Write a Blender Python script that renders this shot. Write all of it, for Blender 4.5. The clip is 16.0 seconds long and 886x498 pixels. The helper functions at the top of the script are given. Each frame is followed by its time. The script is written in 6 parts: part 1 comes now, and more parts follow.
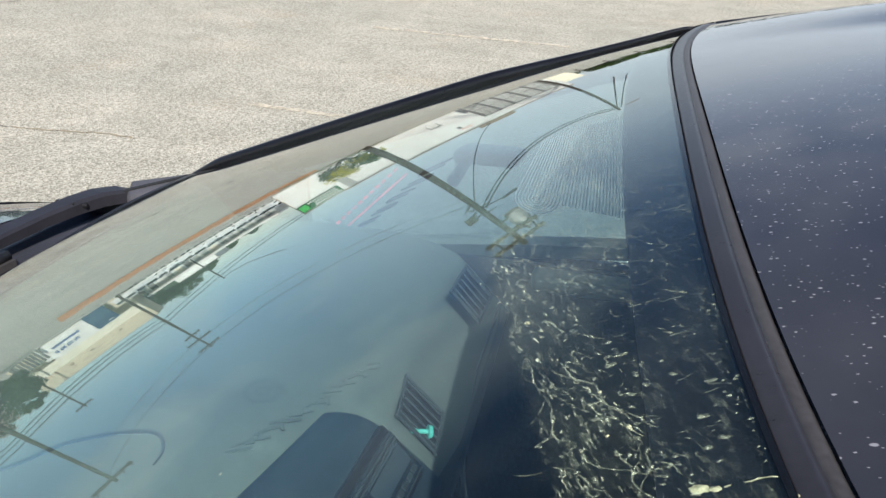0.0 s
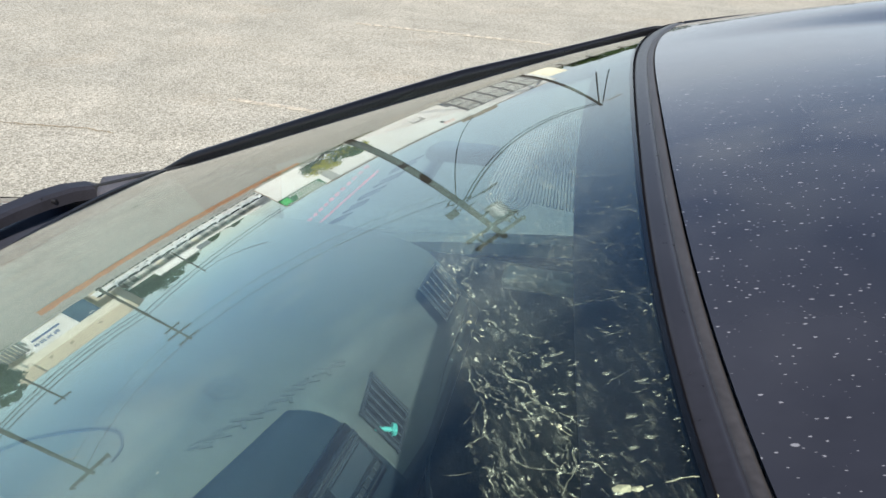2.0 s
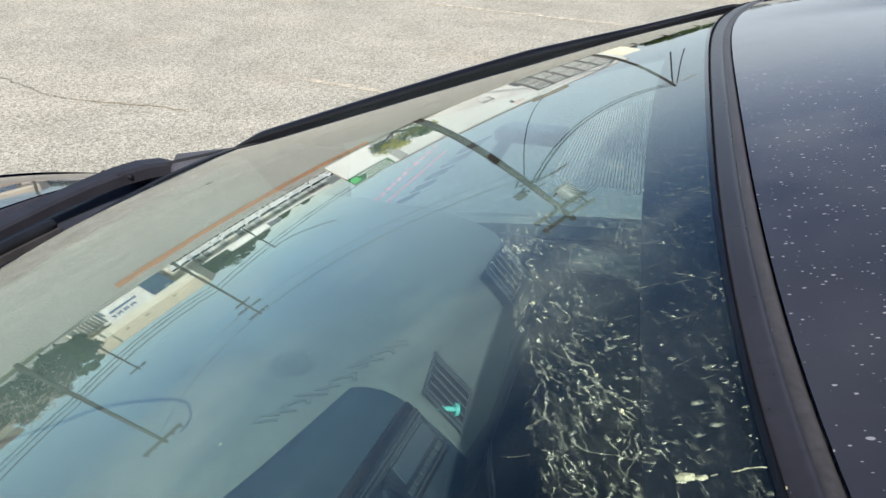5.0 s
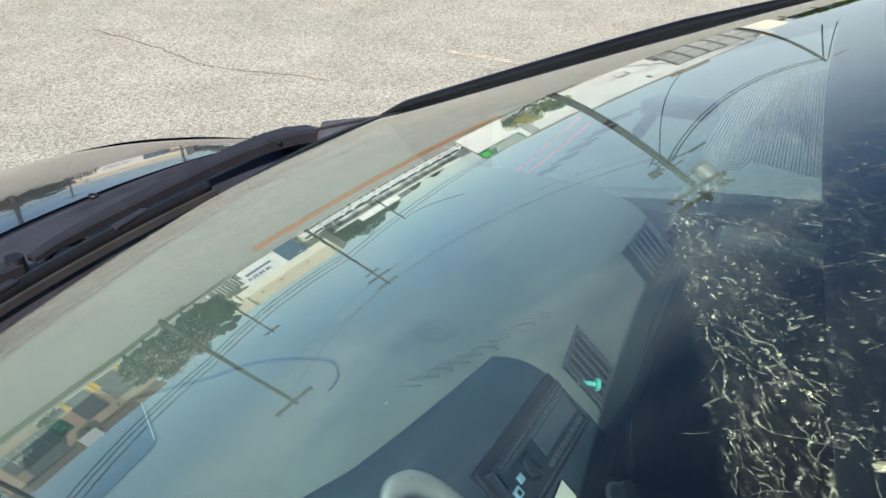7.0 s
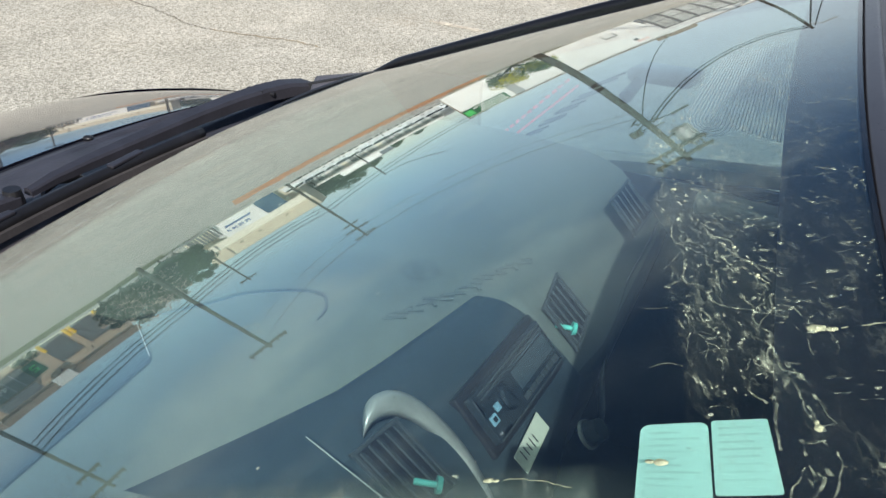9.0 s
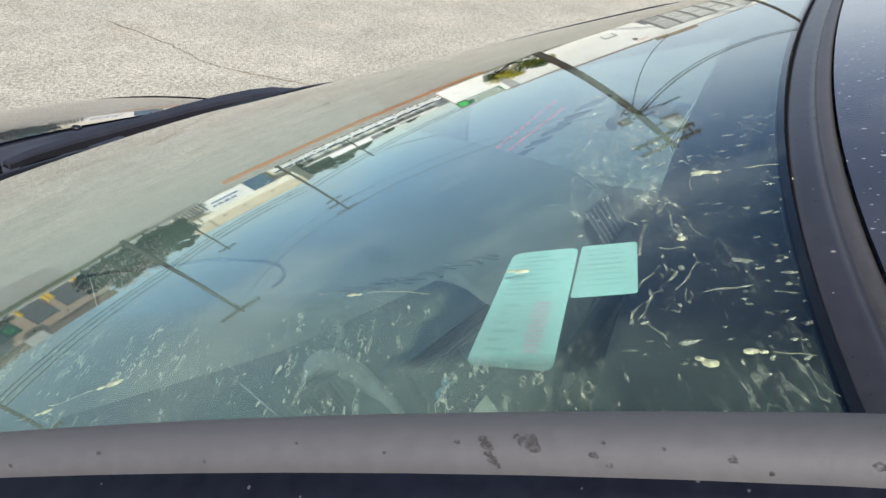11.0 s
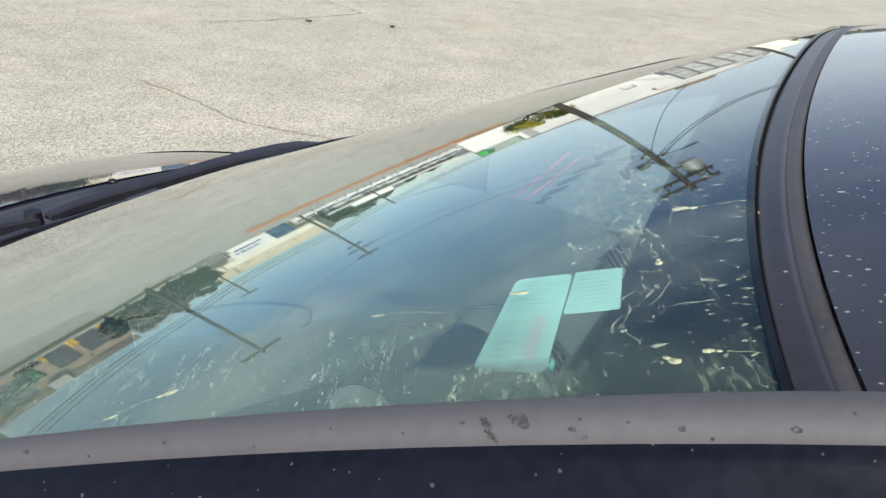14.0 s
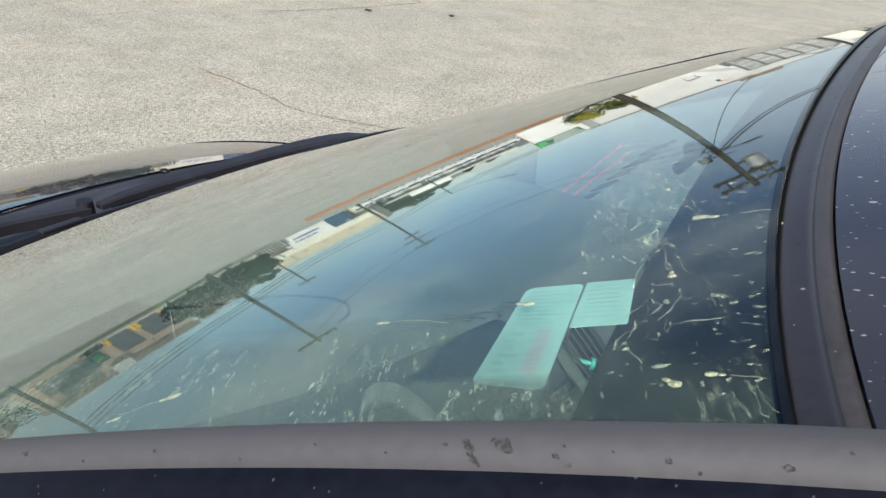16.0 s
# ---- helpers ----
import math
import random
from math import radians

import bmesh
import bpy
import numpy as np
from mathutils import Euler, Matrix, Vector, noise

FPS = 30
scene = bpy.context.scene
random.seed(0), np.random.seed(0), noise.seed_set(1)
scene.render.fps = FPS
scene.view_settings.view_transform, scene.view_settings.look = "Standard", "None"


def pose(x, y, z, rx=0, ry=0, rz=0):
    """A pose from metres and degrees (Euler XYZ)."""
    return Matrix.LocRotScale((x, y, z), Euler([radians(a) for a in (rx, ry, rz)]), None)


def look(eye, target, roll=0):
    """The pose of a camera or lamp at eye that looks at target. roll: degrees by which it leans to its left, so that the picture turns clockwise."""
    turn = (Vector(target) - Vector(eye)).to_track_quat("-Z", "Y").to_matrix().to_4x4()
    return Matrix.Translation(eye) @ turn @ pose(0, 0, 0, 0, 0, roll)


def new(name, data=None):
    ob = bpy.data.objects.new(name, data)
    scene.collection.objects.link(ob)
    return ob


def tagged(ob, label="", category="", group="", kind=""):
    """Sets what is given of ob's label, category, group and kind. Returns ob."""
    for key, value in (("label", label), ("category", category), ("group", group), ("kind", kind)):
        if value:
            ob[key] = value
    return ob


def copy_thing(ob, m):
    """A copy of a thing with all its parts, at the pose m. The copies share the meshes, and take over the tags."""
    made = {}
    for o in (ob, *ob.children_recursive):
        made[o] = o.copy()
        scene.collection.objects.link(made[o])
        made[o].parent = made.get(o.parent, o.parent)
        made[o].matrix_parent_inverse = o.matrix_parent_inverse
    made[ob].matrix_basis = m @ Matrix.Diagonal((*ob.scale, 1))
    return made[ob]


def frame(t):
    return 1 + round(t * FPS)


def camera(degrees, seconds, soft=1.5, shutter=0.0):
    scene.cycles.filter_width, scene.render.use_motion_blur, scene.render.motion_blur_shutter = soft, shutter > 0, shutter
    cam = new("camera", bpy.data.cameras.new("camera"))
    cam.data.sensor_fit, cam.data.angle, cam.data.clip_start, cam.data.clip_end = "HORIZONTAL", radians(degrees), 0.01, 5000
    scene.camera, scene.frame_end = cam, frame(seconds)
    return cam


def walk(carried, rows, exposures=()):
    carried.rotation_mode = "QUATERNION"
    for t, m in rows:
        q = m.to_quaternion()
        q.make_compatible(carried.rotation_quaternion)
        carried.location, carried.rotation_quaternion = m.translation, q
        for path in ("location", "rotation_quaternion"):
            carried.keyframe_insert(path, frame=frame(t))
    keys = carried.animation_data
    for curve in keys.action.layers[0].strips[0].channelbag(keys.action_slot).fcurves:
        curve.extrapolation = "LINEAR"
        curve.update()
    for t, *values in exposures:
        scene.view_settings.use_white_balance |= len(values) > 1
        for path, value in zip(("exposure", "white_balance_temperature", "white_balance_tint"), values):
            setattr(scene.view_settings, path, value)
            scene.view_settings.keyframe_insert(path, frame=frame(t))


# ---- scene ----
cam = camera(52.12, 16.0)
# seconds, place, yaw, pitch, roll
ROWS = (
    (0.0, -0.7148, -0.5692, 1.6083, -79.226, -24.007, -3.494),
    (0.5, -0.7140, -0.5708, 1.6045, -79.861, -24.593, -4.231),
    (1.0, -0.7060, -0.5743, 1.6008, -80.591, -24.670, -4.468),
    (1.5, -0.7031, -0.5879, 1.6079, -80.776, -24.300, -4.254),
    (2.0, -0.7099, -0.5906, 1.6104, -80.031, -24.147, -4.156),
    (2.5, -0.7118, -0.5913, 1.6108, -79.017, -24.436, -3.985),
    (3.0, -0.7102, -0.5943, 1.6094, -78.066, -24.953, -3.708),
    (5.5, -0.7051, -0.5898, 1.6052, -73.685, -26.034, -3.003),
    (6.0, -0.7173, -0.5692, 1.6017, -68.801, -27.336, -1.743),
    (6.5, -0.7173, -0.5703, 1.6030, -67.449, -27.591, -1.375),
    (7.0, -0.7106, -0.5712, 1.6022, -67.675, -27.635, -1.530),
    (7.5, -0.7112, -0.5729, 1.6026, -67.938, -27.866, -1.729),
    (8.0, -0.7115, -0.5769, 1.6017, -68.304, -28.732, -1.842),
    (8.5, -0.7322, -0.5800, 1.5963, -67.894, -28.899, -2.648),
    (9.0, -0.7620, -0.5901, 1.5860, -67.521, -29.069, -3.903),
    (11.5, -0.7756, -0.6667, 1.5003, -65.274, -24.549, -7.038),
    (12.0, -0.7795, -0.6700, 1.5048, -65.136, -24.666, -6.042),
    (12.5, -0.7926, -0.6722, 1.5072, -64.904, -23.788, -6.408),
    (13.0, -0.8043, -0.6751, 1.5128, -64.557, -23.403, -5.990),
    (13.5, -0.8136, -0.6741, 1.5189, -64.303, -22.794, -5.866),
    (14.0, -0.8191, -0.6806, 1.5192, -64.341, -21.986, -6.120),
    (14.5, -0.8141, -0.6872, 1.5225, -63.854, -21.572, -5.717),
    (15.0, -0.8075, -0.6886, 1.5250, -62.367, -21.305, -5.574),
    (15.5, -0.8031, -0.6906, 1.5278, -61.134, -21.801, -5.363),
    (16.0, -0.7990, -0.6930, 1.5240, -60.612, -23.033, -5.542),
)
walk(cam, [(t, pose(x, y, z, 90 + p, r, w)) for t, x, y, z, w, p, r in ROWS], exposures=((0.0, 0.58), (9.5, 0.58), (11.5, 0.54), (13.0, 0.59), (14.6, 0.56), (15.5, 0.47), (16.0, 0.43)))

# ---- light ----
SUN_AZ, SUN_EL = 200.0, 42.0          # compass of the sun seen from above, counted from +x to +y
world = bpy.data.worlds.new("world")
scene.world = world
world.use_nodes = True
wn, wl = world.node_tree.nodes, world.node_tree.links
wn.clear()
sky = wn.new("ShaderNodeTexSky")
sky.sky_type, sky.sun_disc = "NISHITA", False
sky.sun_elevation, sky.sun_rotation = radians(SUN_EL), radians(90 - SUN_AZ)
sky.air_density, sky.dust_density, sky.ozone_density = 0.70, 0.0, 1.8
tc = wn.new("ShaderNodeTexCoord")
mp = wn.new("ShaderNodeMapping")
mp.inputs["Scale"].default_value = (0.9, 1.6, 4.2)
mp.inputs["Rotation"].default_value = (0.0, 0.25, 0.5)
cl = wn.new("ShaderNodeTexNoise")
cl.inputs["Scale"].default_value, cl.inputs["Detail"].default_value, cl.inputs["Roughness"].default_value = 2.1, 7.0, 0.55
cr = wn.new("ShaderNodeValToRGB")
cr.color_ramp.elements[0].position, cr.color_ramp.elements[1].position = 0.46, 0.70
cr.color_ramp.elements[1].color = (0.72, 0.72, 0.72, 1)
mx = wn.new("ShaderNodeMixRGB")
mx.inputs[2].default_value = (6.8, 7.6, 8.3, 1)
bg = wn.new("ShaderNodeBackground")
bg.inputs["Strength"].default_value = 0.080
wo = wn.new("ShaderNodeOutputWorld")
wl.new(tc.outputs["Generated"], mp.inputs["Vector"])
wl.new(mp.outputs["Vector"], cl.inputs["Vector"])
wl.new(cl.outputs["Fac"], cr.inputs["Fac"])
sx = wn.new("ShaderNodeSeparateXYZ")        # a pale bank of haze low on the car's far side
hz = wn.new("ShaderNodeMapRange")
hz.inputs["From Min"].default_value, hz.inputs["From Max"].default_value, hz.inputs["To Max"].default_value = 0.80, 0.98, 0.9
mxx = wn.new("ShaderNodeMath")
mxx.operation = "MAXIMUM"
wl.new(tc.outputs["Generated"], sx.inputs[0])
wl.new(sx.outputs[0], hz.inputs["Value"])
up = wn.new("ShaderNodeMapRange")           # clouds thin out overhead
up.inputs["From Min"].default_value, up.inputs["From Max"].default_value = 0.62, 0.30
cm = wn.new("ShaderNodeMath")
cm.operation = "MULTIPLY"
wl.new(sx.outputs[2], up.inputs["Value"])
wl.new(cr.outputs["Color"], cm.inputs[0])
wl.new(up.outputs["Result"], cm.inputs[1])
wl.new(cm.outputs[0], mxx.inputs[0])
lowz = wn.new("ShaderNodeMapRange")
lowz.inputs["From Min"].default_value, lowz.inputs["From Max"].default_value = 0.38, 0.17
hm = wn.new("ShaderNodeMath")
hm.operation = "MULTIPLY"
wl.new(sx.outputs[2], lowz.inputs["Value"])
wl.new(hz.outputs["Result"], hm.inputs[0])
wl.new(lowz.outputs["Result"], hm.inputs[1])
wl.new(hm.outputs[0], mxx.inputs[1])
wl.new(mxx.outputs[0], mx.inputs[0])
hs_ = wn.new("ShaderNodeHueSaturation")
hs_.inputs["Saturation"].default_value = 1.08
wl.new(sky.outputs["Color"], hs_.inputs["Color"])
wl.new(hs_.outputs["Color"], mx.inputs[1])
wl.new(mx.outputs["Color"], bg.inputs["Color"])
wl.new(bg.outputs["Background"], wo.inputs["Surface"])
sun = new("sun", bpy.data.lights.new("sun", "SUN"))
sun.data.energy, sun.data.angle, sun.data.color = 5.0, radians(0.6), (1.0, 0.95, 0.87)
sd = Vector((math.cos(radians(SUN_AZ)) * math.cos(radians(SUN_EL)), math.sin(radians(SUN_AZ)) * math.cos(radians(SUN_EL)), math.sin(radians(SUN_EL))))
sun.matrix_world = look(sd * 50, (0, 0, 0))


# ---- materials ----
def mat(name, base, rough=0.5, metal=0.0, var=0.18, scale=6.0, bump=0.0, bscale=80.0, tint=None, spec=0.5, coat=0.0, each=0.0):
    """A surface with variation at two scales; tint: the colour that the broad stains lean to; each: how much single pieces differ."""
    m = bpy.data.materials.new(name)
    m.use_nodes = True
    n, l = m.node_tree.nodes, m.node_tree.links
    b = n["Principled BSDF"]
    b.inputs["Roughness"].default_value, b.inputs["Metallic"].default_value = rough, metal
    b.inputs["Specular IOR Level"].default_value, b.inputs["Coat Weight"].default_value = spec, coat
    b.inputs["Coat Roughness"].default_value = 0.03
    co = n.new("ShaderNodeTexCoord")
    a, c = n.new("ShaderNodeTexNoise"), n.new("ShaderNodeTexNoise")
    a.inputs["Scale"].default_value, a.inputs["Detail"].default_value = scale, 5.0
    c.inputs["Scale"].default_value, c.inputs["Detail"].default_value = scale * 14, 3.0
    l.new(co.outputs["Object"], a.inputs["Vector"])
    l.new(co.outputs["Object"], c.inputs["Vector"])
    ad = n.new("ShaderNodeMath")
    ad.operation = "ADD"
    l.new(a.outputs["Fac"], ad.inputs[0])
    l.new(c.outputs["Fac"], ad.inputs[1])
    rp = n.new("ShaderNodeValToRGB")
    rp.color_ramp.elements[0].position, rp.color_ramp.elements[1].position = 0.36, 0.64
    hf = n.new("ShaderNodeMath")
    hf.operation, hf.inputs[1].default_value = "MULTIPLY", 0.5
    l.new(ad.outputs[0], hf.inputs[0])
    l.new(hf.outputs[0], rp.inputs["Fac"])
    t = tint or base
    rp.color_ramp.elements[0].color = tuple(v * (1 - var) for v in t) + (1,)
    rp.color_ramp.elements[1].color = tuple(min(1, v * (1 + var)) for v in base) + (1,)
    out = rp.outputs["Color"]
    if each:
        oi, hs, mr = n.new("ShaderNodeObjectInfo"), n.new("ShaderNodeHueSaturation"), n.new("ShaderNodeMapRange")
        mr.inputs["To Min"].default_value, mr.inputs["To Max"].default_value = 1 - each, 1 + each
        l.new(oi.outputs["Random"], mr.inputs["Value"])
        l.new(mr.outputs["Result"], hs.inputs["Value"])
        l.new(out, hs.inputs["Color"])
        out = hs.outputs["Color"]
    l.new(out, b.inputs["Base Color"])
    rr = n.new("ShaderNodeMapRange")
    rr.inputs["To Min"].default_value, rr.inputs["To Max"].default_value = max(0.02, rough * 0.82), min(1, rough * 1.15)
    l.new(c.outputs["Fac"], rr.inputs["Value"])
    l.new(rr.outputs["Result"], b.inputs["Roughness"])
    if bump:
        bn, bu = n.new("ShaderNodeTexNoise"), n.new("ShaderNodeBump")
        bn.inputs["Scale"].default_value, bn.inputs["Detail"].default_value = bscale, 4.0
        bu.inputs["Strength"].default_value, bu.inputs["Distance"].default_value = bump, 0.004
        l.new(co.outputs["Object"], bn.inputs["Vector"])
        l.new(bn.outputs["Fac"], bu.inputs["Height"])
        l.new(bu.outputs["Normal"], b.inputs["Normal"])
    return m


def specks(m, colour, size, keep, spread, rough=0.8, stretch=(1, 1, 1), haze=0.0, second=None):
    """Lays dried drops and dust over a material: cells of that many per metre, the share of cells that hold one, its radius in cells."""
    n, l = m.node_tree.nodes, m.node_tree.links
    o = n["Material Output"]
    under = o.inputs["Surface"].links[0].from_socket
    co = n.new("ShaderNodeTexCoord")
    masks = []
    for sz, kp, sp in [(size, keep, spread)] + ([second] if second else []):
        mp = n.new("ShaderNodeMapping")
        mp.inputs["Scale"].default_value = stretch
        wob = n.new("ShaderNodeTexNoise")
        wob.inputs["Scale"].default_value, wob.inputs["Detail"].default_value = sz * 2.2, 3.0
        l.new(co.outputs["Object"], mp.inputs["Vector"])
        l.new(mp.outputs["Vector"], wob.inputs["Vector"])
        vo = n.new("ShaderNodeTexVoronoi")
        vo.inputs["Scale"].default_value = sz
        l.new(mp.outputs["Vector"], vo.inputs["Vector"])
        sep = n.new("ShaderNodeSeparateColor")
        l.new(vo.outputs["Color"], sep.inputs["Color"])
        # radius grows with the cell's own random number, and the rim is uneven
        rad = n.new("ShaderNodeMapRange")
        rad.inputs["From Min"].default_value, rad.inputs["From Max"].default_value = 1 - kp, 1.0
        rad.inputs["To Min"].default_value, rad.inputs["To Max"].default_value = 0.0, sp
        l.new(sep.outputs[0], rad.inputs["Value"])
        w2 = n.new("ShaderNodeMath")
        w2.operation = "MULTIPLY_ADD"
        w2.inputs[1].default_value, w2.inputs[2].default_value = sp * 2.6, -sp * 1.3
        l.new(wob.outputs["Fac"], w2.inputs[0])
        su = n.new("ShaderNodeMath")
        su.operation = "SUBTRACT"
        l.new(rad.outputs["Result"], su.inputs[0])
        l.new(vo.outputs["Distance"], su.inputs[1])
        s2 = n.new("ShaderNodeMath")
        s2.operation = "ADD"
        l.new(su.outputs[0], s2.inputs[0])
        l.new(w2.outputs[0], s2.inputs[1])
        mr = n.new("ShaderNodeMapRange")
        mr.inputs["From Min"].default_value, mr.inputs["From Max"].default_value = 0.0, sp * 0.35
        mr.inputs["To Max"].default_value = 0.8
        l.new(s2.outputs[0], mr.inputs["Value"])
        masks.append(mr.outputs["Result"])
    f = masks[0]
    for g in masks[1:]:
        ma = n.new("ShaderNodeMath")
        ma.operation = "MAXIMUM"
        l.new(f, ma.inputs[0])
        l.new(g, ma.inputs[1])
        f = ma.outputs[0]
    if haze:
        hn, hr, ma = n.new("ShaderNodeTexNoise"), n.new("ShaderNodeMapRange"), n.new("ShaderNodeMath")
        hn.inputs["Scale"].default_value, hn.inputs["Detail"].default_value = 7.0, 8.0
        l.new(co.outputs["Object"], hn.inputs["Vector"])
        hr.inputs["From Min"].default_value, hr.inputs["From Max"].default_value = 0.3, 0.75
        hr.inputs["To Min"].default_value, hr.inputs["To Max"].default_value = haze * 0.3, haze
        l.new(hn.outputs["Fac"], hr.inputs["Value"])
        ma.operation = "MAXIMUM"
        l.new(f, ma.inputs[0])
        l.new(hr.outputs["Result"], ma.inputs[1])
        f = ma.outputs[0]
    d, mix = n.new("ShaderNodeBsdfDiffuse"), n.new("ShaderNodeMixShader")
    d.inputs["Color"].default_value, d.inputs["Roughness"].default_value = (*colour, 1), rough
    l.new(f, mix.inputs[0])
    l.new(under, mix.inputs[1])
    l.new(d.outputs[0], mix.inputs[2])
    l.new(mix.outputs[0], o.inputs["Surface"])
    return m


def glass(name, colour, rough=0.0):
    m = bpy.data.materials.new(name)
    m.use_nodes = True
    b = m.node_tree.nodes["Principled BSDF"]
    b.inputs["Base Color"].default_value = (*colour, 1)
    b.inputs["Transmission Weight"].default_value, b.inputs["Roughness"].default_value, b.inputs["IOR"].default_value = 1.0, rough, 1.52
    b.inputs["Specular Tint"].default_value = (0.93, 1.0, 0.93, 1)     # the faint green of coated glass
    return m


def asphalt(name):
    """Worn pale asphalt: chips of light stone in a grey binder, tan stains, darker patches."""
    m = bpy.data.materials.new(name)
    m.use_nodes = True
    n, l = m.node_tree.nodes, m.node_tree.links
    b = n["Principled BSDF"]
    co = n.new("ShaderNodeTexCoord")

    def noise_of(scale, detail=4.0, rough=0.5):
        a = n.new("ShaderNodeTexNoise")
        a.inputs["Scale"].default_value, a.inputs["Detail"].default_value, a.inputs["Roughness"].default_value = scale, detail, rough
        l.new(co.outputs["Object"], a.inputs["Vector"])
        return a.outputs["Fac"]

    def ramp(fac, lo, hi, c0, c1):
        r = n.new("ShaderNodeValToRGB")
        r.color_ramp.elements[0].position, r.color_ramp.elements[1].position = lo, hi
        r.color_ramp.elements[0].color, r.color_ramp.elements[1].color = (*c0, 1), (*c1, 1)
        l.new(fac, r.inputs["Fac"])
        return r.outputs["Color"]

    def mix(kind, fac, a, c):
        x = n.new("ShaderNodeMixRGB")
        x.blend_type = kind
        if isinstance(fac, float):
            x.inputs[0].default_value = fac
        else:
            l.new(fac, x.inputs[0])
        l.new(a, x.inputs[1])
        l.new(c, x.inputs[2])
        return x.outputs["Color"]

    vo = n.new("ShaderNodeTexVoronoi")
    vo.inputs["Scale"].default_value = 120.0
    l.new(co.outputs["Object"], vo.inputs["Vector"])
    sep = n.new("ShaderNodeSeparateColor")
    l.new(vo.outputs["Color"], sep.inputs["Color"])
    chips = ramp(sep.outputs[0], 0.05, 0.95, (0.250, 0.236, 0.198), (0.618, 0.590, 0.515))
    grit = ramp(noise_of(34.0, 5.0, 0.65), 0.34, 0.66, (0.80, 0.80, 0.79), (1.10, 1.10, 1.10))
    broad = ramp(noise_of(0.55, 6.0, 0.6), 0.36, 0.64, (0.92, 0.925, 0.92), (1.06, 1.05, 1.03))
    patch = ramp(noise_of(2.6, 5.0), 0.38, 0.62, (0.92, 0.92, 0.91), (1.05, 1.05, 1.05))
    c = mix("MULTIPLY", 1.0, mix("MULTIPLY", 1.0, mix("MULTIPLY", 1.0, chips, grit), broad), patch)
    tan = n.new("ShaderNodeRGB")
    tan.outputs[0].default_value = (0.50, 0.36, 0.22, 1)
    st = n.new("ShaderNodeMapRange")
    st.inputs["From Min"].default_value, st.inputs["From Max"].default_value, st.inputs["To Max"].default_value = 0.56, 0.80, 0.26
    l.new(noise_of(0.9, 7.0, 0.62), st.inputs["Value"])
    c = mix("MIX", st.outputs["Result"], c, tan.outputs[0])
    l.new(c, b.inputs["Base Color"])
    b.inputs["Roughness"].default_value, b.inputs["Specular IOR Level"].default_value = 0.9, 0.3
    bu = n.new("ShaderNodeBump")
    bu.inputs["Strength"].default_value, bu.inputs["Distance"].default_value = 0.7, 0.006
    l.new(vo.outputs["Distance"], bu.inputs["Height"])
    l.new(bu.outputs["Normal"], b.inputs["Normal"])
    return m


M = {}
M["asphalt"] = asphalt("asphalt")
M["paint"] = mat("navy paint", (0.006, 0.007, 0.014), 0.22, 0.0, 0.15, 3.0, coat=1.0, spec=0.08)
M["roofpaint"] = specks(mat("dusty navy paint", (0.006, 0.007, 0.014), 0.24, 0.0, 0.15, 3.0, coat=1.0, spec=0.08), (0.23, 0.235, 0.27), 380.0, 0.75, 0.26,
                        haze=0.14, second=(95.0, 0.60, 0.13), stretch=(1.0, 0.55, 1.0))
M["glass"] = specks(glass("windscreen glass", (0.72, 0.92, 0.91)), (0.28, 0.28, 0.23), 120.0, 0.13, 0.10, haze=0.006, stretch=(0.8, 1.0, 1.0))
M["inner"] = glass("clean glass", (0.72, 0.92, 0.91))
M["window"] = glass("side glass", (0.36, 0.46, 0.50))
M["dark_glass"] = mat("tinted glass", (0.006, 0.008, 0.009), 0.05, spec=0.6)
M["rubber"] = specks(mat("weathered rubber", (0.040, 0.037, 0.040), 0.42, var=0.3, scale=20), (0.22, 0.21, 0.19), 190.0, 0.30, 0.14, haze=0.045)
# darker copy of the rubber: the flat's dark reflection is in its colour
M["rubber_flat"] = specks(mat("satin rubber darkened for reflection", (0.016, 0.016, 0.022), 0.30, var=0.2, scale=14), (0.20, 0.195, 0.20), 170.0, 0.35, 0.14, haze=0.06)
M["grey_trim"] = specks(mat("bleached grey trim", (0.078, 0.076, 0.083), 0.6, var=0.07, scale=14, bump=0.03, bscale=300), (0.030, 0.030, 0.034), 60.0, 0.10, 0.16)
M["black_trim"] = mat("black moulding", (0.006, 0.006, 0.008), 0.3, var=0.3, scale=18, bump=0.1)
M["cowl_light"] = mat("faded corner plastic", (0.075, 0.073, 0.084), 0.55, var=0.15, scale=14, bump=0.15, bscale=260)
M["cowl"] = mat("cowl plastic", (0.036, 0.035, 0.045), 0.5, var=0.3, scale=16, bump=0.2, bscale=220, tint=(0.028, 0.027, 0.033))
M["edge_line"] = mat("glass edge highlight and dust", (0.20, 0.205, 0.185), 0.6, var=0.3, scale=40)
M["frit"] = mat("black printed band", (0.004, 0.004, 0.006), 0.9, var=0.2, scale=20, spec=0.05)
M["black"] = mat("black plastic", (0.010, 0.010, 0.012), 0.45, var=0.3, scale=20, bump=0.1)
M["wiper"] = mat("wiper steel", (0.022, 0.022, 0.029), 0.45, var=0.35, scale=24, bump=0.12, tint=(0.030, 0.029, 0.036))
M["dash"] = mat("grey dash vinyl", (0.068, 0.081, 0.077), 0.55, var=0.12, scale=7, bump=0.12, bscale=420, spec=0.35)
M["dash_dark"] = mat("dark dash plastic", (0.020, 0.030, 0.038), 0.6, var=0.15, scale=9, bump=0.1, bscale=420, spec=0.25)
M["blue_light"] = mat("key painted with its blue glow", (0.12, 0.22, 0.29), 0.3, var=0.05)
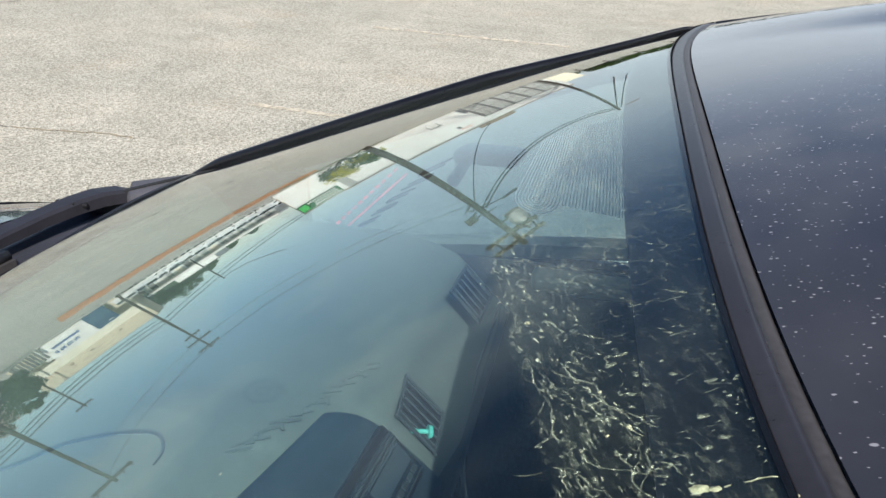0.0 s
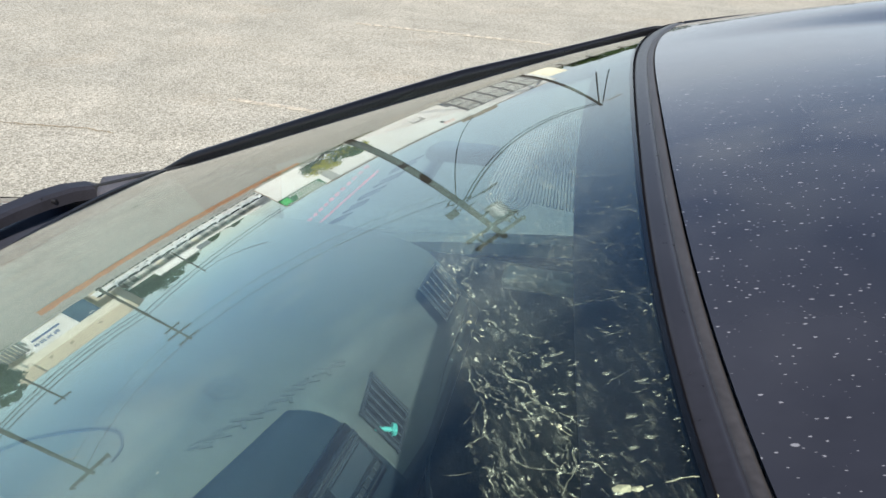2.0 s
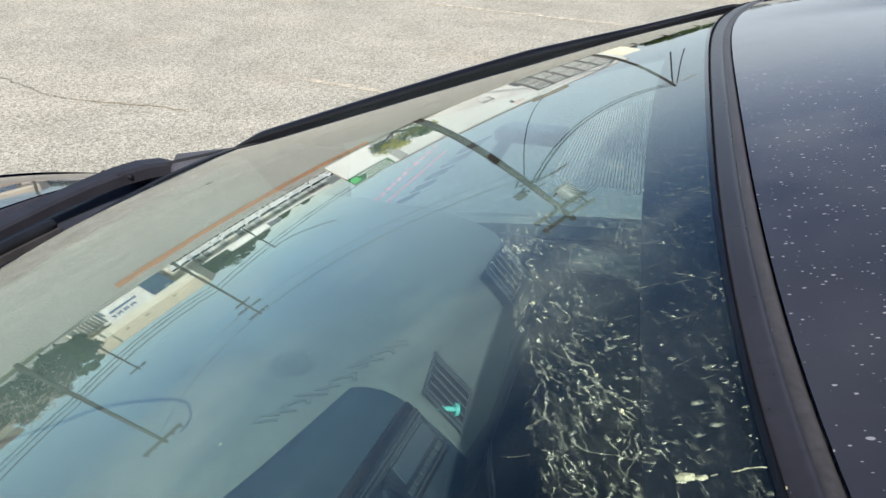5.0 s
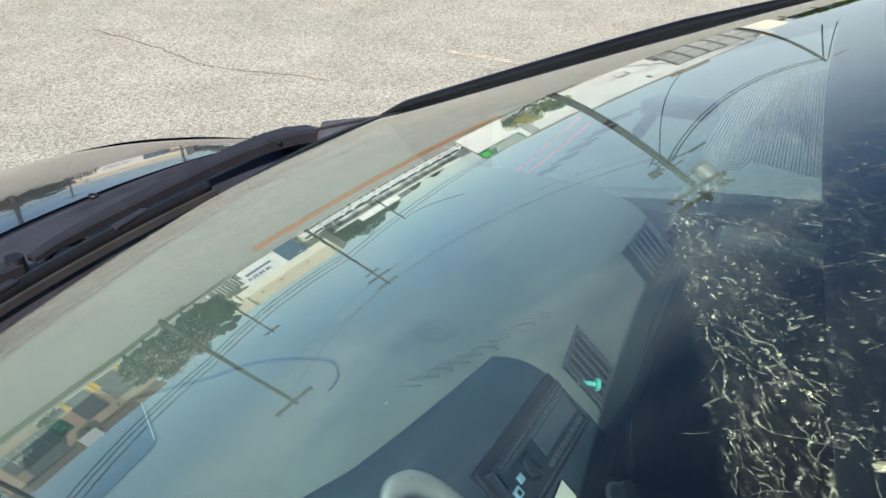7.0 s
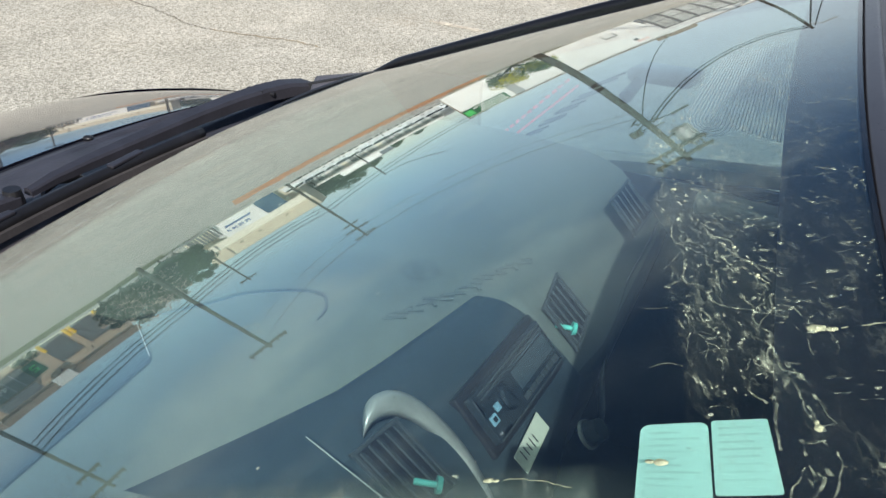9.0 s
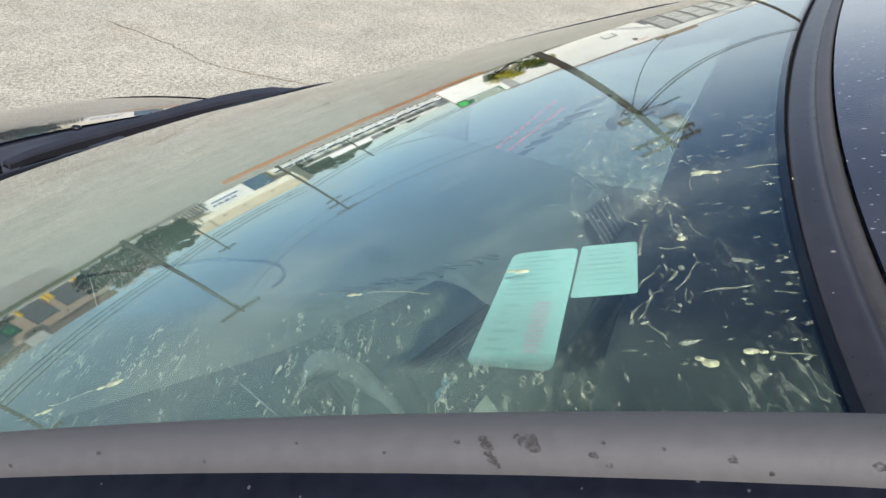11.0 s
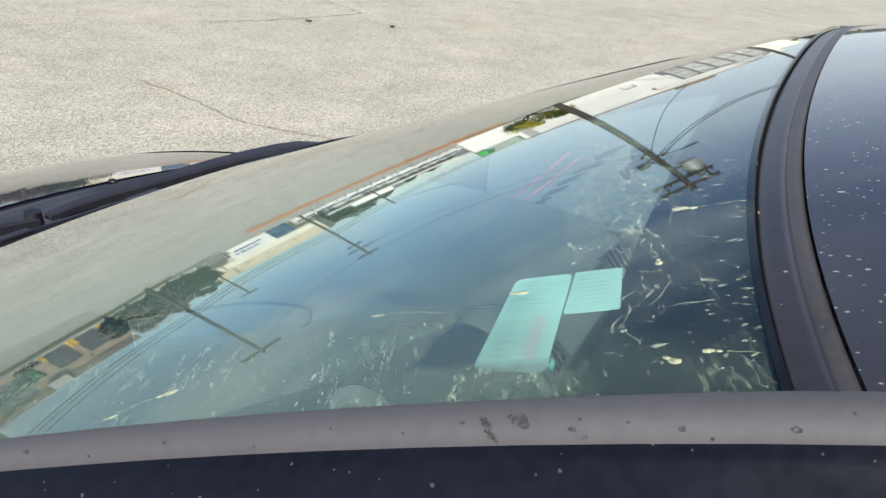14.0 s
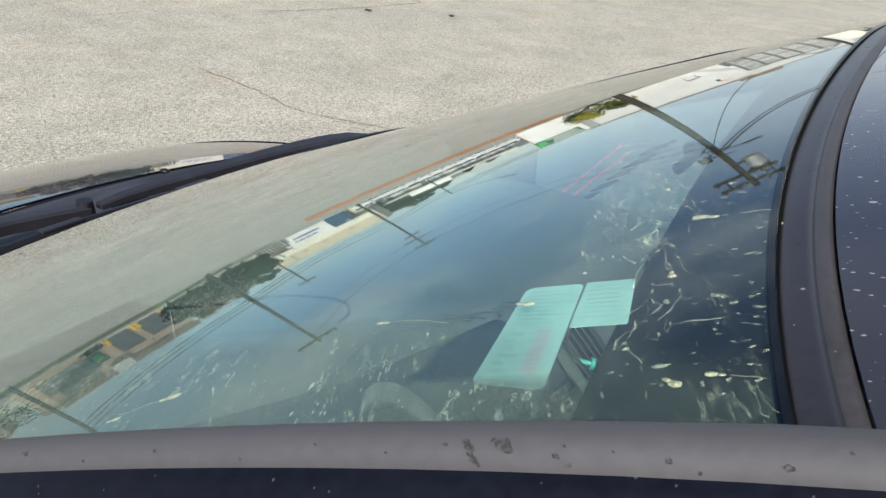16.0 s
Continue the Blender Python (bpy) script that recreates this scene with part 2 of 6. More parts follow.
# navy frame paint made near black: its dark reflection is in the colour
M["frame_dark"] = specks(mat("satin navy frame darkened for reflection", (0.004, 0.005, 0.010), 0.4, var=0.25, scale=12, spec=0.15), (0.07, 0.07, 0.08), 260.0, 0.5, 0.20, haze=0.02)
M["slat"] = mat("grey outlet slats", (0.030, 0.036, 0.040), 0.5, var=0.15, spec=0.3)
M["silver"] = mat("satin silver plastic", (0.26, 0.275, 0.27), 0.3, 0.5, var=0.12, scale=12)
M["chrome"] = mat("chrome", (0.6, 0.6, 0.6), 0.12, 1.0, var=0.05)
M["cabin"] = mat("dark cabin cloth", (0.012, 0.013, 0.015), 0.9, var=0.25, scale=25, bump=0.2)
M["seam"] = mat("pale seam and rim highlight", (0.20, 0.21, 0.21), 0.5)
M["teal"] = mat("teal plastic", (0.06, 0.32, 0.28), 0.35, var=0.1)
M["sticker"] = mat("mint sticker", (0.175, 0.280, 0.262), 0.5, var=0.06, scale=40)
M["sticker_ink"] = mat("sticker ink", (0.164, 0.264, 0.247), 0.6)
M["sticker_red"] = mat("faded red ink", (0.26, 0.235, 0.255), 0.6, var=0.2, scale=300)
M["drop"] = mat("dried droppings", (0.30, 0.285, 0.19), 0.85, var=0.35, scale=60, bump=0.3)
M["smear"] = mat("thin dried water marks", (0.42, 0.43, 0.33), 0.85, var=0.35, scale=70)
def thin(m, share, scale=420.0):
    """Lets part of the light through: a film that is not solid."""
    n, l = m.node_tree.nodes, m.node_tree.links
    o = n["Material Output"]
    under = o.inputs["Surface"].links[0].from_socket
    t, mx_, no, mr, co = n.new("ShaderNodeBsdfTransparent"), n.new("ShaderNodeMixShader"), n.new("ShaderNodeTexNoise"), n.new("ShaderNodeMapRange"), n.new("ShaderNodeTexCoord")
    no.inputs["Scale"].default_value, no.inputs["Detail"].default_value = scale, 3.0
    mr.inputs["From Min"].default_value, mr.inputs["From Max"].default_value = 0.35, 0.70
    mr.inputs["To Min"].default_value, mr.inputs["To Max"].default_value = 0.0, share
    l.new(co.outputs["Object"], no.inputs["Vector"])
    l.new(no.outputs["Fac"], mr.inputs["Value"])
    l.new(mr.outputs["Result"], mx_.inputs[0])
    l.new(t.outputs[0], mx_.inputs[1])
    l.new(under, mx_.inputs[2])
    l.new(mx_.outputs[0], o.inputs["Surface"])
    return m


thin(M["smear"], 0.50, 300.0)


def film(name, colour, share, angle):
    """Dried dirty water: mottled haze, drop rims and squiggles, thinning out with the mesh's own fade."""
    m = bpy.data.materials.new(name)
    m.use_nodes = True
    n, l = m.node_tree.nodes, m.node_tree.links
    n.remove(n["Principled BSDF"])
    co, mp_ = n.new("ShaderNodeTexCoord"), n.new("ShaderNodeMapping")
    mp_.vector_type = "TEXTURE"
    mp_.inputs["Rotation"].default_value = (0, 0, angle)
    mp_.inputs["Scale"].default_value = (3.0, 0.85, 1.0)
    l.new(co.outputs["Object"], mp_.inputs["Vector"])

    def noise_of(scale, detail, lo, hi, top=1.0):
        k, r = n.new("ShaderNodeTexNoise"), n.new("ShaderNodeMapRange")
        k.inputs["Scale"].default_value, k.inputs["Detail"].default_value, k.inputs["Roughness"].default_value = scale, detail, 0.6
        l.new(mp_.outputs["Vector"], k.inputs["Vector"])
        r.inputs["From Min"].default_value, r.inputs["From Max"].default_value, r.inputs["To Max"].default_value = lo, hi, top
        l.new(k.outputs["Fac"], r.inputs["Value"])
        return r.outputs["Result"], k.outputs["Fac"]

    def op(kind, a, b):
        k = n.new("ShaderNodeMath")
        k.operation = kind
        for i, v in enumerate((a, b)):
            if isinstance(v, float):
                k.inputs[i].default_value = v
            else:
                l.new(v, k.inputs[i])
        return k.outputs[0]

    def rims(scale, width, level):
        """Thin closed curves: where a noise crosses a level."""
        raw = noise_of(scale, 2.0, 0, 1)[1]
        d = op("ABSOLUTE", op("SUBTRACT", raw, level), 0.0)
        r = n.new("ShaderNodeMapRange")
        r.inputs["From Min"].default_value, r.inputs["From Max"].default_value = width, width * 0.3
        l.new(d, r.inputs["Value"])
        return r.outputs["Result"]

    broad = noise_of(46.0, 3.0, 0.40, 0.64)[0]
    mottle = op("MULTIPLY", noise_of(420.0, 5.0, 0.46, 0.74, 1.0)[0], op("ADD", op("MULTIPLY", broad, 0.75), 0.25))
    clots = op("MULTIPLY", noise_of(300.0, 4.0, 0.61, 0.70)[0], broad)
    lines = op("MULTIPLY", op("MAXIMUM", rims(170.0, 0.020, 0.57), op("MULTIPLY", rims(300.0, 0.035, 0.60), 0.7)), op("MULTIPLY", broad, noise_of(230.0, 3.0, 0.42, 0.60)[0]))
    spots = noise_of(430.0, 2.0, 0.66, 0.76)[0]
    total = op("MAXIMUM", op("MAXIMUM", op("MULTIPLY", mottle, 0.13), op("MULTIPLY", lines, 1.0)), op("MAXIMUM", op("MULTIPLY", spots, 1.0), op("MULTIPLY", clots, 0.95)))
    total = op("ADD", op("MULTIPLY", total, 0.96), 0.012)
    fade, veil = n.new("ShaderNodeAttribute"), n.new("ShaderNodeAttribute")
    fade.attribute_name, veil.attribute_name = "fade", "veil"
    soft_ = op("ADD", op("MULTIPLY", noise_of(38.0, 4.0, 0.34, 0.66)[0], 0.45), 0.65)
    total = op("MULTIPLY", op("MULTIPLY", total, fade.outputs["Fac"]), share)
    cover = op("MULTIPLY", veil.outputs["Fac"], soft_)
    d, t, mx_ = n.new("ShaderNodeBsdfDiffuse"), n.new("ShaderNodeBsdfTransparent"), n.new("ShaderNodeMixShader")
    d.inputs["Color"].default_value = (*colour, 1)
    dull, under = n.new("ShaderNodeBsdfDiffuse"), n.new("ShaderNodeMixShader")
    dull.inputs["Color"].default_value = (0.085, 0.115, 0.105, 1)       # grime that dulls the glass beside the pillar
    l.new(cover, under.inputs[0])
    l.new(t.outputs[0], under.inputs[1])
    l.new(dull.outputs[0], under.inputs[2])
    l.new(total, mx_.inputs[0])
    l.new(under.outputs[0], mx_.inputs[1])
    l.new(d.outputs[0], mx_.inputs[2])
    l.new(mx_.outputs[0], n["Material Output"].inputs["Surface"])
    return m


M["film"] = film("mottled dried film", (0.50, 0.51, 0.40), 0.92, math.atan2(-0.44, -0.9))
M["white"] = mat("white paper", (0.32, 0.34, 0.29), 0.7, var=0.05)
M["ink"] = mat("black ink", (0.02, 0.02, 0.02), 0.7)
M["screen"] = mat("dark display", (0.015, 0.02, 0.025), 0.12)
M["display"] = mat("blank display", (0.030, 0.042, 0.052), 0.2, var=0.1)
M["tyre"] = mat("tyre", (0.02, 0.02, 0.02), 0.8, bump=0.3)
M["alloy"] = mat("alloy", (0.45, 0.45, 0.46), 0.3, 0.9)
M["white_wall"] = mat("white painted wall", (0.74, 0.74, 0.71), 0.75, var=0.07, scale=0.6, tint=(0.70, 0.68, 0.63))
M["beige_wall"] = mat("beige stucco", (0.56, 0.49, 0.36), 0.85, var=0.08, scale=0.5)
M["cream_wall"] = mat("cream fascia", (0.74, 0.70, 0.56), 0.8, var=0.06, scale=0.6)
M["tan_wall"] = mat("tan stucco", (0.50, 0.38, 0.27), 0.85, var=0.08, scale=0.5)
M["tan_dark"] = mat("brown fascia", (0.27, 0.21, 0.155), 0.85, var=0.1, scale=0.6)
M["shutter"] = mat("grey shutter", (0.15, 0.15, 0.148), 0.6, var=0.1, scale=1.2)
M["shop_glass"] = mat("shop glass", (0.22, 0.23, 0.21), 0.15, var=0.2, scale=0.8)
M["navy_panel"] = mat("navy panel", (0.02, 0.065, 0.13), 0.5, var=0.1, scale=1.0)
M["green_panel"] = mat("green sign paint", (0.012, 0.10, 0.03), 0.5, var=0.08)
M["green_mark"] = mat("bright green mark", (0.06, 0.45, 0.10), 0.5)
M["blue_ink"] = mat("blue lettering", (0.06, 0.11, 0.26), 0.6)
M["yellow"] = mat("yellow post paint", (0.80, 0.50, 0.03), 0.6)
M["dirt"] = mat("orange dirt", (0.54, 0.22, 0.075), 0.95, var=0.3, scale=0.7, tint=(0.42, 0.24, 0.12))
M["tan_dust"] = mat("tan dust", (0.46, 0.36, 0.24), 0.95, var=0.2, scale=1.2)
M["dirt_dark"] = mat("dark wet earth", (0.16, 0.10, 0.06), 0.95, var=0.3, scale=1.5)
M["grass"] = mat("dry grass", (0.085, 0.115, 0.030), 0.95, var=0.4, scale=0.9, tint=(0.20, 0.17, 0.07))
M["pale_road"] = mat("pale concrete", (0.42, 0.41, 0.37), 0.9, var=0.1, scale=0.5)
M["leaf"] = mat("green leaves", (0.034, 0.060, 0.014), 0.85, spec=0.15, var=0.45, scale=1.4)
M["leaf_dark"] = mat("dark leaves", (0.022, 0.040, 0.013), 0.85, spec=0.15, var=0.45, scale=1.4)
M["leaf_brown"] = mat("faded blossom leaves", (0.034, 0.034, 0.016), 0.9, var=0.5, scale=2.2, tint=(0.030, 0.036, 0.012), spec=0.1)
M["leaf_pink"] = mat("pale seed heads", (0.40, 0.30, 0.24), 0.8, var=0.3, scale=3)
M["leaf_yellow"] = mat("yellow bush leaves", (0.36, 0.31, 0.01), 0.7, var=0.5, scale=2.5, tint=(0.07, 0.11, 0.02))
M["bark"] = mat("bark", (0.085, 0.065, 0.045), 0.9, var=0.3, scale=5, bump=0.5, bscale=20)
M["pole_wood"] = mat("pole timber", (0.040, 0.033, 0.024), 0.85, var=0.3, scale=4, bump=0.4, bscale=25)
M["metal_grey"] = mat("galvanised steel", (0.42, 0.43, 0.42), 0.5, 0.4, var=0.12, scale=3)
M["wire"] = mat("black cable", (0.012, 0.012, 0.012), 0.6)
M["fence"] = mat("grey fence mesh", (0.30, 0.31, 0.29), 0.7, var=0.12, scale=2)
M["car_white"] = mat("white car paint", (0.72, 0.73, 0.73), 0.25, var=0.04, coat=0.6, each=0.12)
M["car_grey"] = mat("silver car paint", (0.36, 0.37, 0.38), 0.25, 0.4, var=0.04, coat=0.6)
M["roof_felt"] = mat("flat roof felt", (0.30, 0.29, 0.27), 0.9, var=0.15)
M["line"] = thin(mat("worn line paint", (0.74, 0.68, 0.55), 0.9, var=0.15, scale=9, tint=(0.66, 0.58, 0.46)), 1.0, 14.0)
M["crack"] = mat("open crack", (0.15, 0.128, 0.098), 0.95, var=0.3, scale=12)
M["crack_tan"] = mat("dust-filled crack", (0.33, 0.275, 0.19), 0.95, var=0.3, scale=12)
M["decal_rose"] = mat("faded red lettering", (0.42, 0.09, 0.12), 0.6, var=0.2, scale=60)
M["decal_grey"] = mat("grey window lettering", (0.012, 0.015, 0.028), 0.6)
M["decal_white"] = mat("white window lines", (0.30, 0.32, 0.33), 0.6)
M["shade"] = thin(mat("dark striped shade", (0.030, 0.034, 0.055), 0.7, var=0.2), 0.75, 9.0)
M["faint_red"] = mat("faded red paint", (0.74, 0.52, 0.48), 0.7, var=0.2, scale=2)
M["sign_green"] = mat("faded green sign", (0.03, 0.10, 0.045), 0.5, var=0.1)
M["stain"] = mat("dark dirt spots", (0.028, 0.026, 0.026), 0.8, var=0.3, scale=200)
thin(M["stain"], 0.95, 700.0)
M["dust_glint"] = thin(mat("settled dust and edge highlight", (0.26, 0.245, 0.21), 0.9, var=0.3, scale=90), 0.55, 160.0)
# raised letters and pressed mark: shade of their relief is in this darker tone
M["pad_relief"] = mat("pad vinyl darkened for relief", (0.052, 0.063, 0.061), 0.6, var=0.1)
# darker copy of the dash vinyl: shade below the lip is in the colour
M["dash_shade"] = mat("lower dash vinyl darkened for shade", (0.026, 0.031, 0.037), 0.55, var=0.15, scale=7, bump=0.12, bscale=420, spec=0.3)


# ---- building blocks ----
def part(name, bm, material, parent=None, label="", smooth=False):
    """Links a bmesh as one mesh object, under a thing or a part."""
    me = bpy.data.meshes.new(name)
    bm.normal_update()
    bm.to_mesh(me)
    bm.free()
    for m in material if isinstance(material, (list, tuple)) else [material]:
        me.materials.append(m)
    if smooth:
        me.polygons.foreach_set("use_smooth", [True] * len(me.polygons))
        me.update()
    ob = new(name, me)
    if parent:
        ob.parent = parent
    if label:
        ob["label"] = label
    return ob


def empty(name, label, category, group="", at=(0, 0, 0), turn=0.0):
    ob = new(name)
    ob.matrix_basis = pose(*at, 0, 0, turn)
    return tagged(ob, label, category, group)


def box(size, at=(0, 0, 0), turn=(0, 0, 0), bevel=0.0, bm=None, seg=2):
    own = bmesh.new()
    bmesh.ops.create_cube(own, size=1.0)
    bmesh.ops.scale(own, vec=size, verts=own.verts)
    if bevel:
        bmesh.ops.bevel(own, geom=own.edges[:], offset=bevel, segments=seg, affect="EDGES", profile=0.6)
    bmesh.ops.transform(own, matrix=pose(*at, *turn), verts=own.verts)
    return own if bm is None else join(bm, own)


def join(bm, other):
    me = bpy.data.meshes.new("tmp")
    other.to_mesh(me)
    other.free()
    bm.from_mesh(me)
    bpy.data.meshes.remove(me)
    return bm


def rod(p, q, r0, r1=None, sides=10, bm=None, cap=True):
    bm = bmesh.new() if bm is None else bm
    p, q = Vector(p), Vector(q)
    r1 = r0 if r1 is None else r1
    side = (q - p).normalized()
    u = side.orthogonal().normalized()
    v = side.cross(u)
    a = [bm.verts.new(p + (u * math.cos(k) + v * math.sin(k)) * r0) for k in [2 * math.pi * i / sides for i in range(sides)]]
    b = [bm.verts.new(q + (u * math.cos(k) + v * math.sin(k)) * r1) for k in [2 * math.pi * i / sides for i in range(sides)]]
    for i in range(sides):
        bm.faces.new((a[i], a[(i + 1) % sides], b[(i + 1) % sides], b[i]))
    if cap:
        bm.faces.new(a[::-1])
        bm.faces.new(b)
    return bm


def sheet(fn, us, vs, thick=0.0, bm=None):
    """A surface from fn(u, v), with thickness downwards along its normals."""
    bm = bmesh.new() if bm is None else bm
    grid = [[bm.verts.new(fn(u, v)) for v in vs] for u in us]
    faces = []
    for i in range(len(us) - 1):
        for j in range(len(vs) - 1):
            faces.append(bm.faces.new((grid[i][j], grid[i + 1][j], grid[i + 1][j + 1], grid[i][j + 1])))
    if thick:
        bm.normal_update()
        low = [[bm.verts.new(v.co - v.normal * thick) for v in row] for row in grid]
        nu, nv = len(us), len(vs)
        for i in range(nu - 1):
            for j in range(nv - 1):
                bm.faces.new((low[i][j], low[i][j + 1], low[i + 1][j + 1], low[i + 1][j]))
        ring = [(i, 0) for i in range(nu)] + [(nu - 1, j) for j in range(1, nv)] + [(i, nv - 1) for i in range(nu - 2, -1, -1)] + [(0, j) for j in range(nv - 2, 0, -1)]
        for k in range(len(ring)):
            (a, b), (c, d) = ring[k], ring[(k + 1) % len(ring)]
            bm.faces.new((grid[a][b], low[a][b], low[c][d], grid[c][d]))
            for e in (bm.edges.get((grid[a][b], grid[c][d])), bm.edges.get((low[a][b], low[c][d]))):
                if e:
                    e.smooth = False
    return bm


def steps(a, b, n):
    return [a + (b - a) * i / n for i in range(n + 1)]


def curve(pts, n=6):
    """A smooth line through points."""
    pts = [Vector(p) for p in pts]
    out = []
    for i in range(len(pts) - 1):
        a, b, c, d = pts[max(0, i - 1)], pts[i], pts[i + 1], pts[min(len(pts) - 1, i + 2)]
        for k in range(n):
            t = k / n
            out.append(0.5 * (2 * b + (c - a) * t + (2 * a - 5 * b + 4 * c - d) * t * t + (3 * b - a - 3 * c + d) * t ** 3))
    return out + [pts[-1]]


def sweep(points, across, profile, bm=None, closed=True, scales=None):
    """Carries a profile of (sideways, up) along points; across gives the sideways direction at each."""
    bm = bmesh.new() if bm is None else bm
    rows = []
    for i, (p, s) in enumerate(zip(points, across)):
        k = scales[i] if scales else 1.0
        rows.append([bm.verts.new(Vector(p) + Vector(s) * (a * k) + Vector((0, 0, b * k))) for a, b in profile])
    n = len(profile)
    for r, q in zip(rows, rows[1:]):
        for j in range(n if closed else n - 1):
            bm.faces.new((r[j], r[(j + 1) % n], q[(j + 1) % n], q[j]))
    if closed:
        bm.faces.new(rows[0][::-1])
        bm.faces.new(rows[-1])
    bmesh.ops.recalc_face_normals(bm, faces=bm.faces)
    return bm


# ---- ground ----
EYE = Vector((-0.25, -0.40, 1.34))


def at(az, d, z=0.0):
    """A place at a bearing from the windscreen (0 is to the car's right, 90 ahead) and a distance."""
    return Vector((EYE.x + d * math.cos(radians(az)), EYE.y + d * math.sin(radians(az)), z))


def lie(az, d):
    """Height of the ground: level round the car, falling gently to the street on the car's right."""
    side = min(1, max(0, (55 - az) / 9)) * min(1, max(0, (az + 32) / 12))
    return -1.25 * side * min(1, max(0, (d - 22) / 68))


bm = sheet(lambda a, d: at(a, d, lie(a, d)), steps(-180, 180, 240), [0.0, 4.0, 9.0, 15.0, 22.0, 30.0, 40.0, 55.0, 70.0, 90.0, 130.0, 220.0, 420.0])
bmesh.ops.remove_doubles(bm, verts=bm.verts, dist=1e-4)
bmesh.ops.recalc_face_normals(bm, faces=bm.faces)
for f in bm.faces:
    if f.normal.z < 0:
        f.normal_flip()
ground = tagged(part("ground", bm, M["asphalt"]), "worn pale asphalt lot with tan stains and light stone chips", "ground", kind="structure")


def ribbon(pts, widths, z=0.004, jitter=0.0, seed=1):
    """A flat strip on the ground along points."""
    rnd = random.Random(seed)
    b = bmesh.new()
    prev = None
    for i, (x, y) in enumerate(pts):
        a, c = pts[max(0, i - 1)], pts[min(len(pts) - 1, i + 1)]
        d = Vector((c[0] - a[0], c[1] - a[1], 0)).normalized()
        s = Vector((-d.y, d.x, 0)) * widths[i] * 0.5
        o = Vector((x + rnd.uniform(-jitter, jitter), y + rnd.uniform(-jitter, jitter), z))
        row = (b.verts.new(o - s), b.verts.new(o + s))
        if prev:
            b.faces.new((prev[0], row[0], row[1], prev[1]))
        prev = row
    bmesh.ops.recalc_face_normals(b, faces=b.faces)
    for f in b.faces:
        if f.normal.z < 0:
            f.normal_flip()
    return b


def smooth_line(pts, n, wob=0.0, seed=3):
    """Points along a broken line, n to a leg, with a little wander."""
    rnd = random.Random(seed)
    out = []
    for (ax, ay), (bx, by) in zip(pts, pts[1:]):
        for i in range(n):
            k = i / n
            out.append((ax + (bx - ax) * k + rnd.uniform(-wob, wob), ay + (by - ay) * k + rnd.uniform(-wob, wob)))
    return out + [pts[-1]]


def crack_line(pts, width, material, seed):
    line = smooth_line(pts, 9, 0.012, seed)
    rnd = random.Random(seed)
    w = [width * rnd.uniform(0.4, 1.3) for _ in line]
    w[0] = w[-1] = width * 0.2
    return part("crack", ribbon(line, w, 0.004), material, ground)


crack_line([(4.10, 3.95), (3.94, 3.29), (3.84, 3.04), (3.75, 2.84), (3.74, 2.68)], 0.008, M["crack"], 5)
crack_line([(3.74, 2.68), (3.76, 2.45), (3.82, 2.15), (3.80, 1.95)], 0.014, M["crack_tan"], 6)
crack_line([(9.27, 5.91), (8.92, 5.10), (8.68, 4.77), (7.75, 4.91), (7.27, 5.01), (6.4, 5.3)], 0.016, M["crack"], 7)
crack_line([(9.7, 3.4), (9.58, 2.88), (9.53, 2.51), (9.62, 1.9)], 0.016, M["crack_tan"], 8)
crack_line([(5.4, 5.85), (5.07, 5.87), (4.53, 5.93)], 0.014, M["crack_tan"], 9)
crack_line([(12.5, 6.2), (12.0, 5.0), (12.3, 3.6), (13.5, 2.0)], 0.02, M["crack_tan"], 10)


def line_paint(a, b, width, seed):
    line = smooth_line([a, b], 26, 0.012, seed)
    rnd = random.Random(seed)
    return part("parking_line", ribbon(line, [width * rnd.uniform(0.75, 1.05) for _ in line], 0.0045), M["line"], ground, "faded parking line, almost worn away")


line_paint((4.728, 1.66), (4.66, 0.75), 0.075, 11)
line_paint((7.71, 1.60), (7.68, -0.25), 0.10, 12)
for k, (x, y) in enumerate(((8.143, 4.059), (11.14, -0.865), (7.53, 4.76))):
    lf = sheet(lambda u, v: Vector((u, v, 0.012 + 0.5 * u * u + 0.3 * abs(v))), steps(-0.045, 0.045, 5), steps(-0.022, 0.022, 4), 0.002)
    ob = tagged(part("fallen_leaf", lf, M["leaf_brown"]), "small dry brown leaf lying on the asphalt", "leaf", "fallen leaves")
    ob.matrix_basis = pose(x, y, 0.0, 0, 0, 40 * k)

# ---- the parked car: shape functions ----
car = empty("parked_car", "dusty dark navy car with a streaked windscreen parked on asphalt", "car")


def screen_z(x, y):
    """Outer face of the windscreen."""
    v = y + 0.35
    return (1.3040 - 0.4363 * v - 0.08995 * x * x - 0.04364 * v * v + 0.05416 * x * x * v - 0.08041 * x ** 4 + 0.0946 * v ** 3 - 0.08497 * x * x * v * v)


def head_y(x):
    return -0.6345 - 0.045 * x * x - 0.35 * x ** 4


def lift(x):
    """The roof edge rides up over the glass towards the far corner."""
    return 0.011 * min(1, max(0, (x - 0.30) / 0.30)) ** 2


def base_y(x):
    return 0.093 - 0.12 * x * x + 0.9 * max(0, abs(x) - 0.42) ** 2


def side_x(y):
    w = y + 0.685
    return 0.586 + 0.06 * w + 0.12 * w * w


def screen_point(u, v):
    """u across from -1 to 1, v up from the cowl to the roof."""
    x = u * side_x(0.07 - 0.755 * v)
    return Vector((x, base_y(x) + (head_y(x) - base_y(x)) * v, 0))


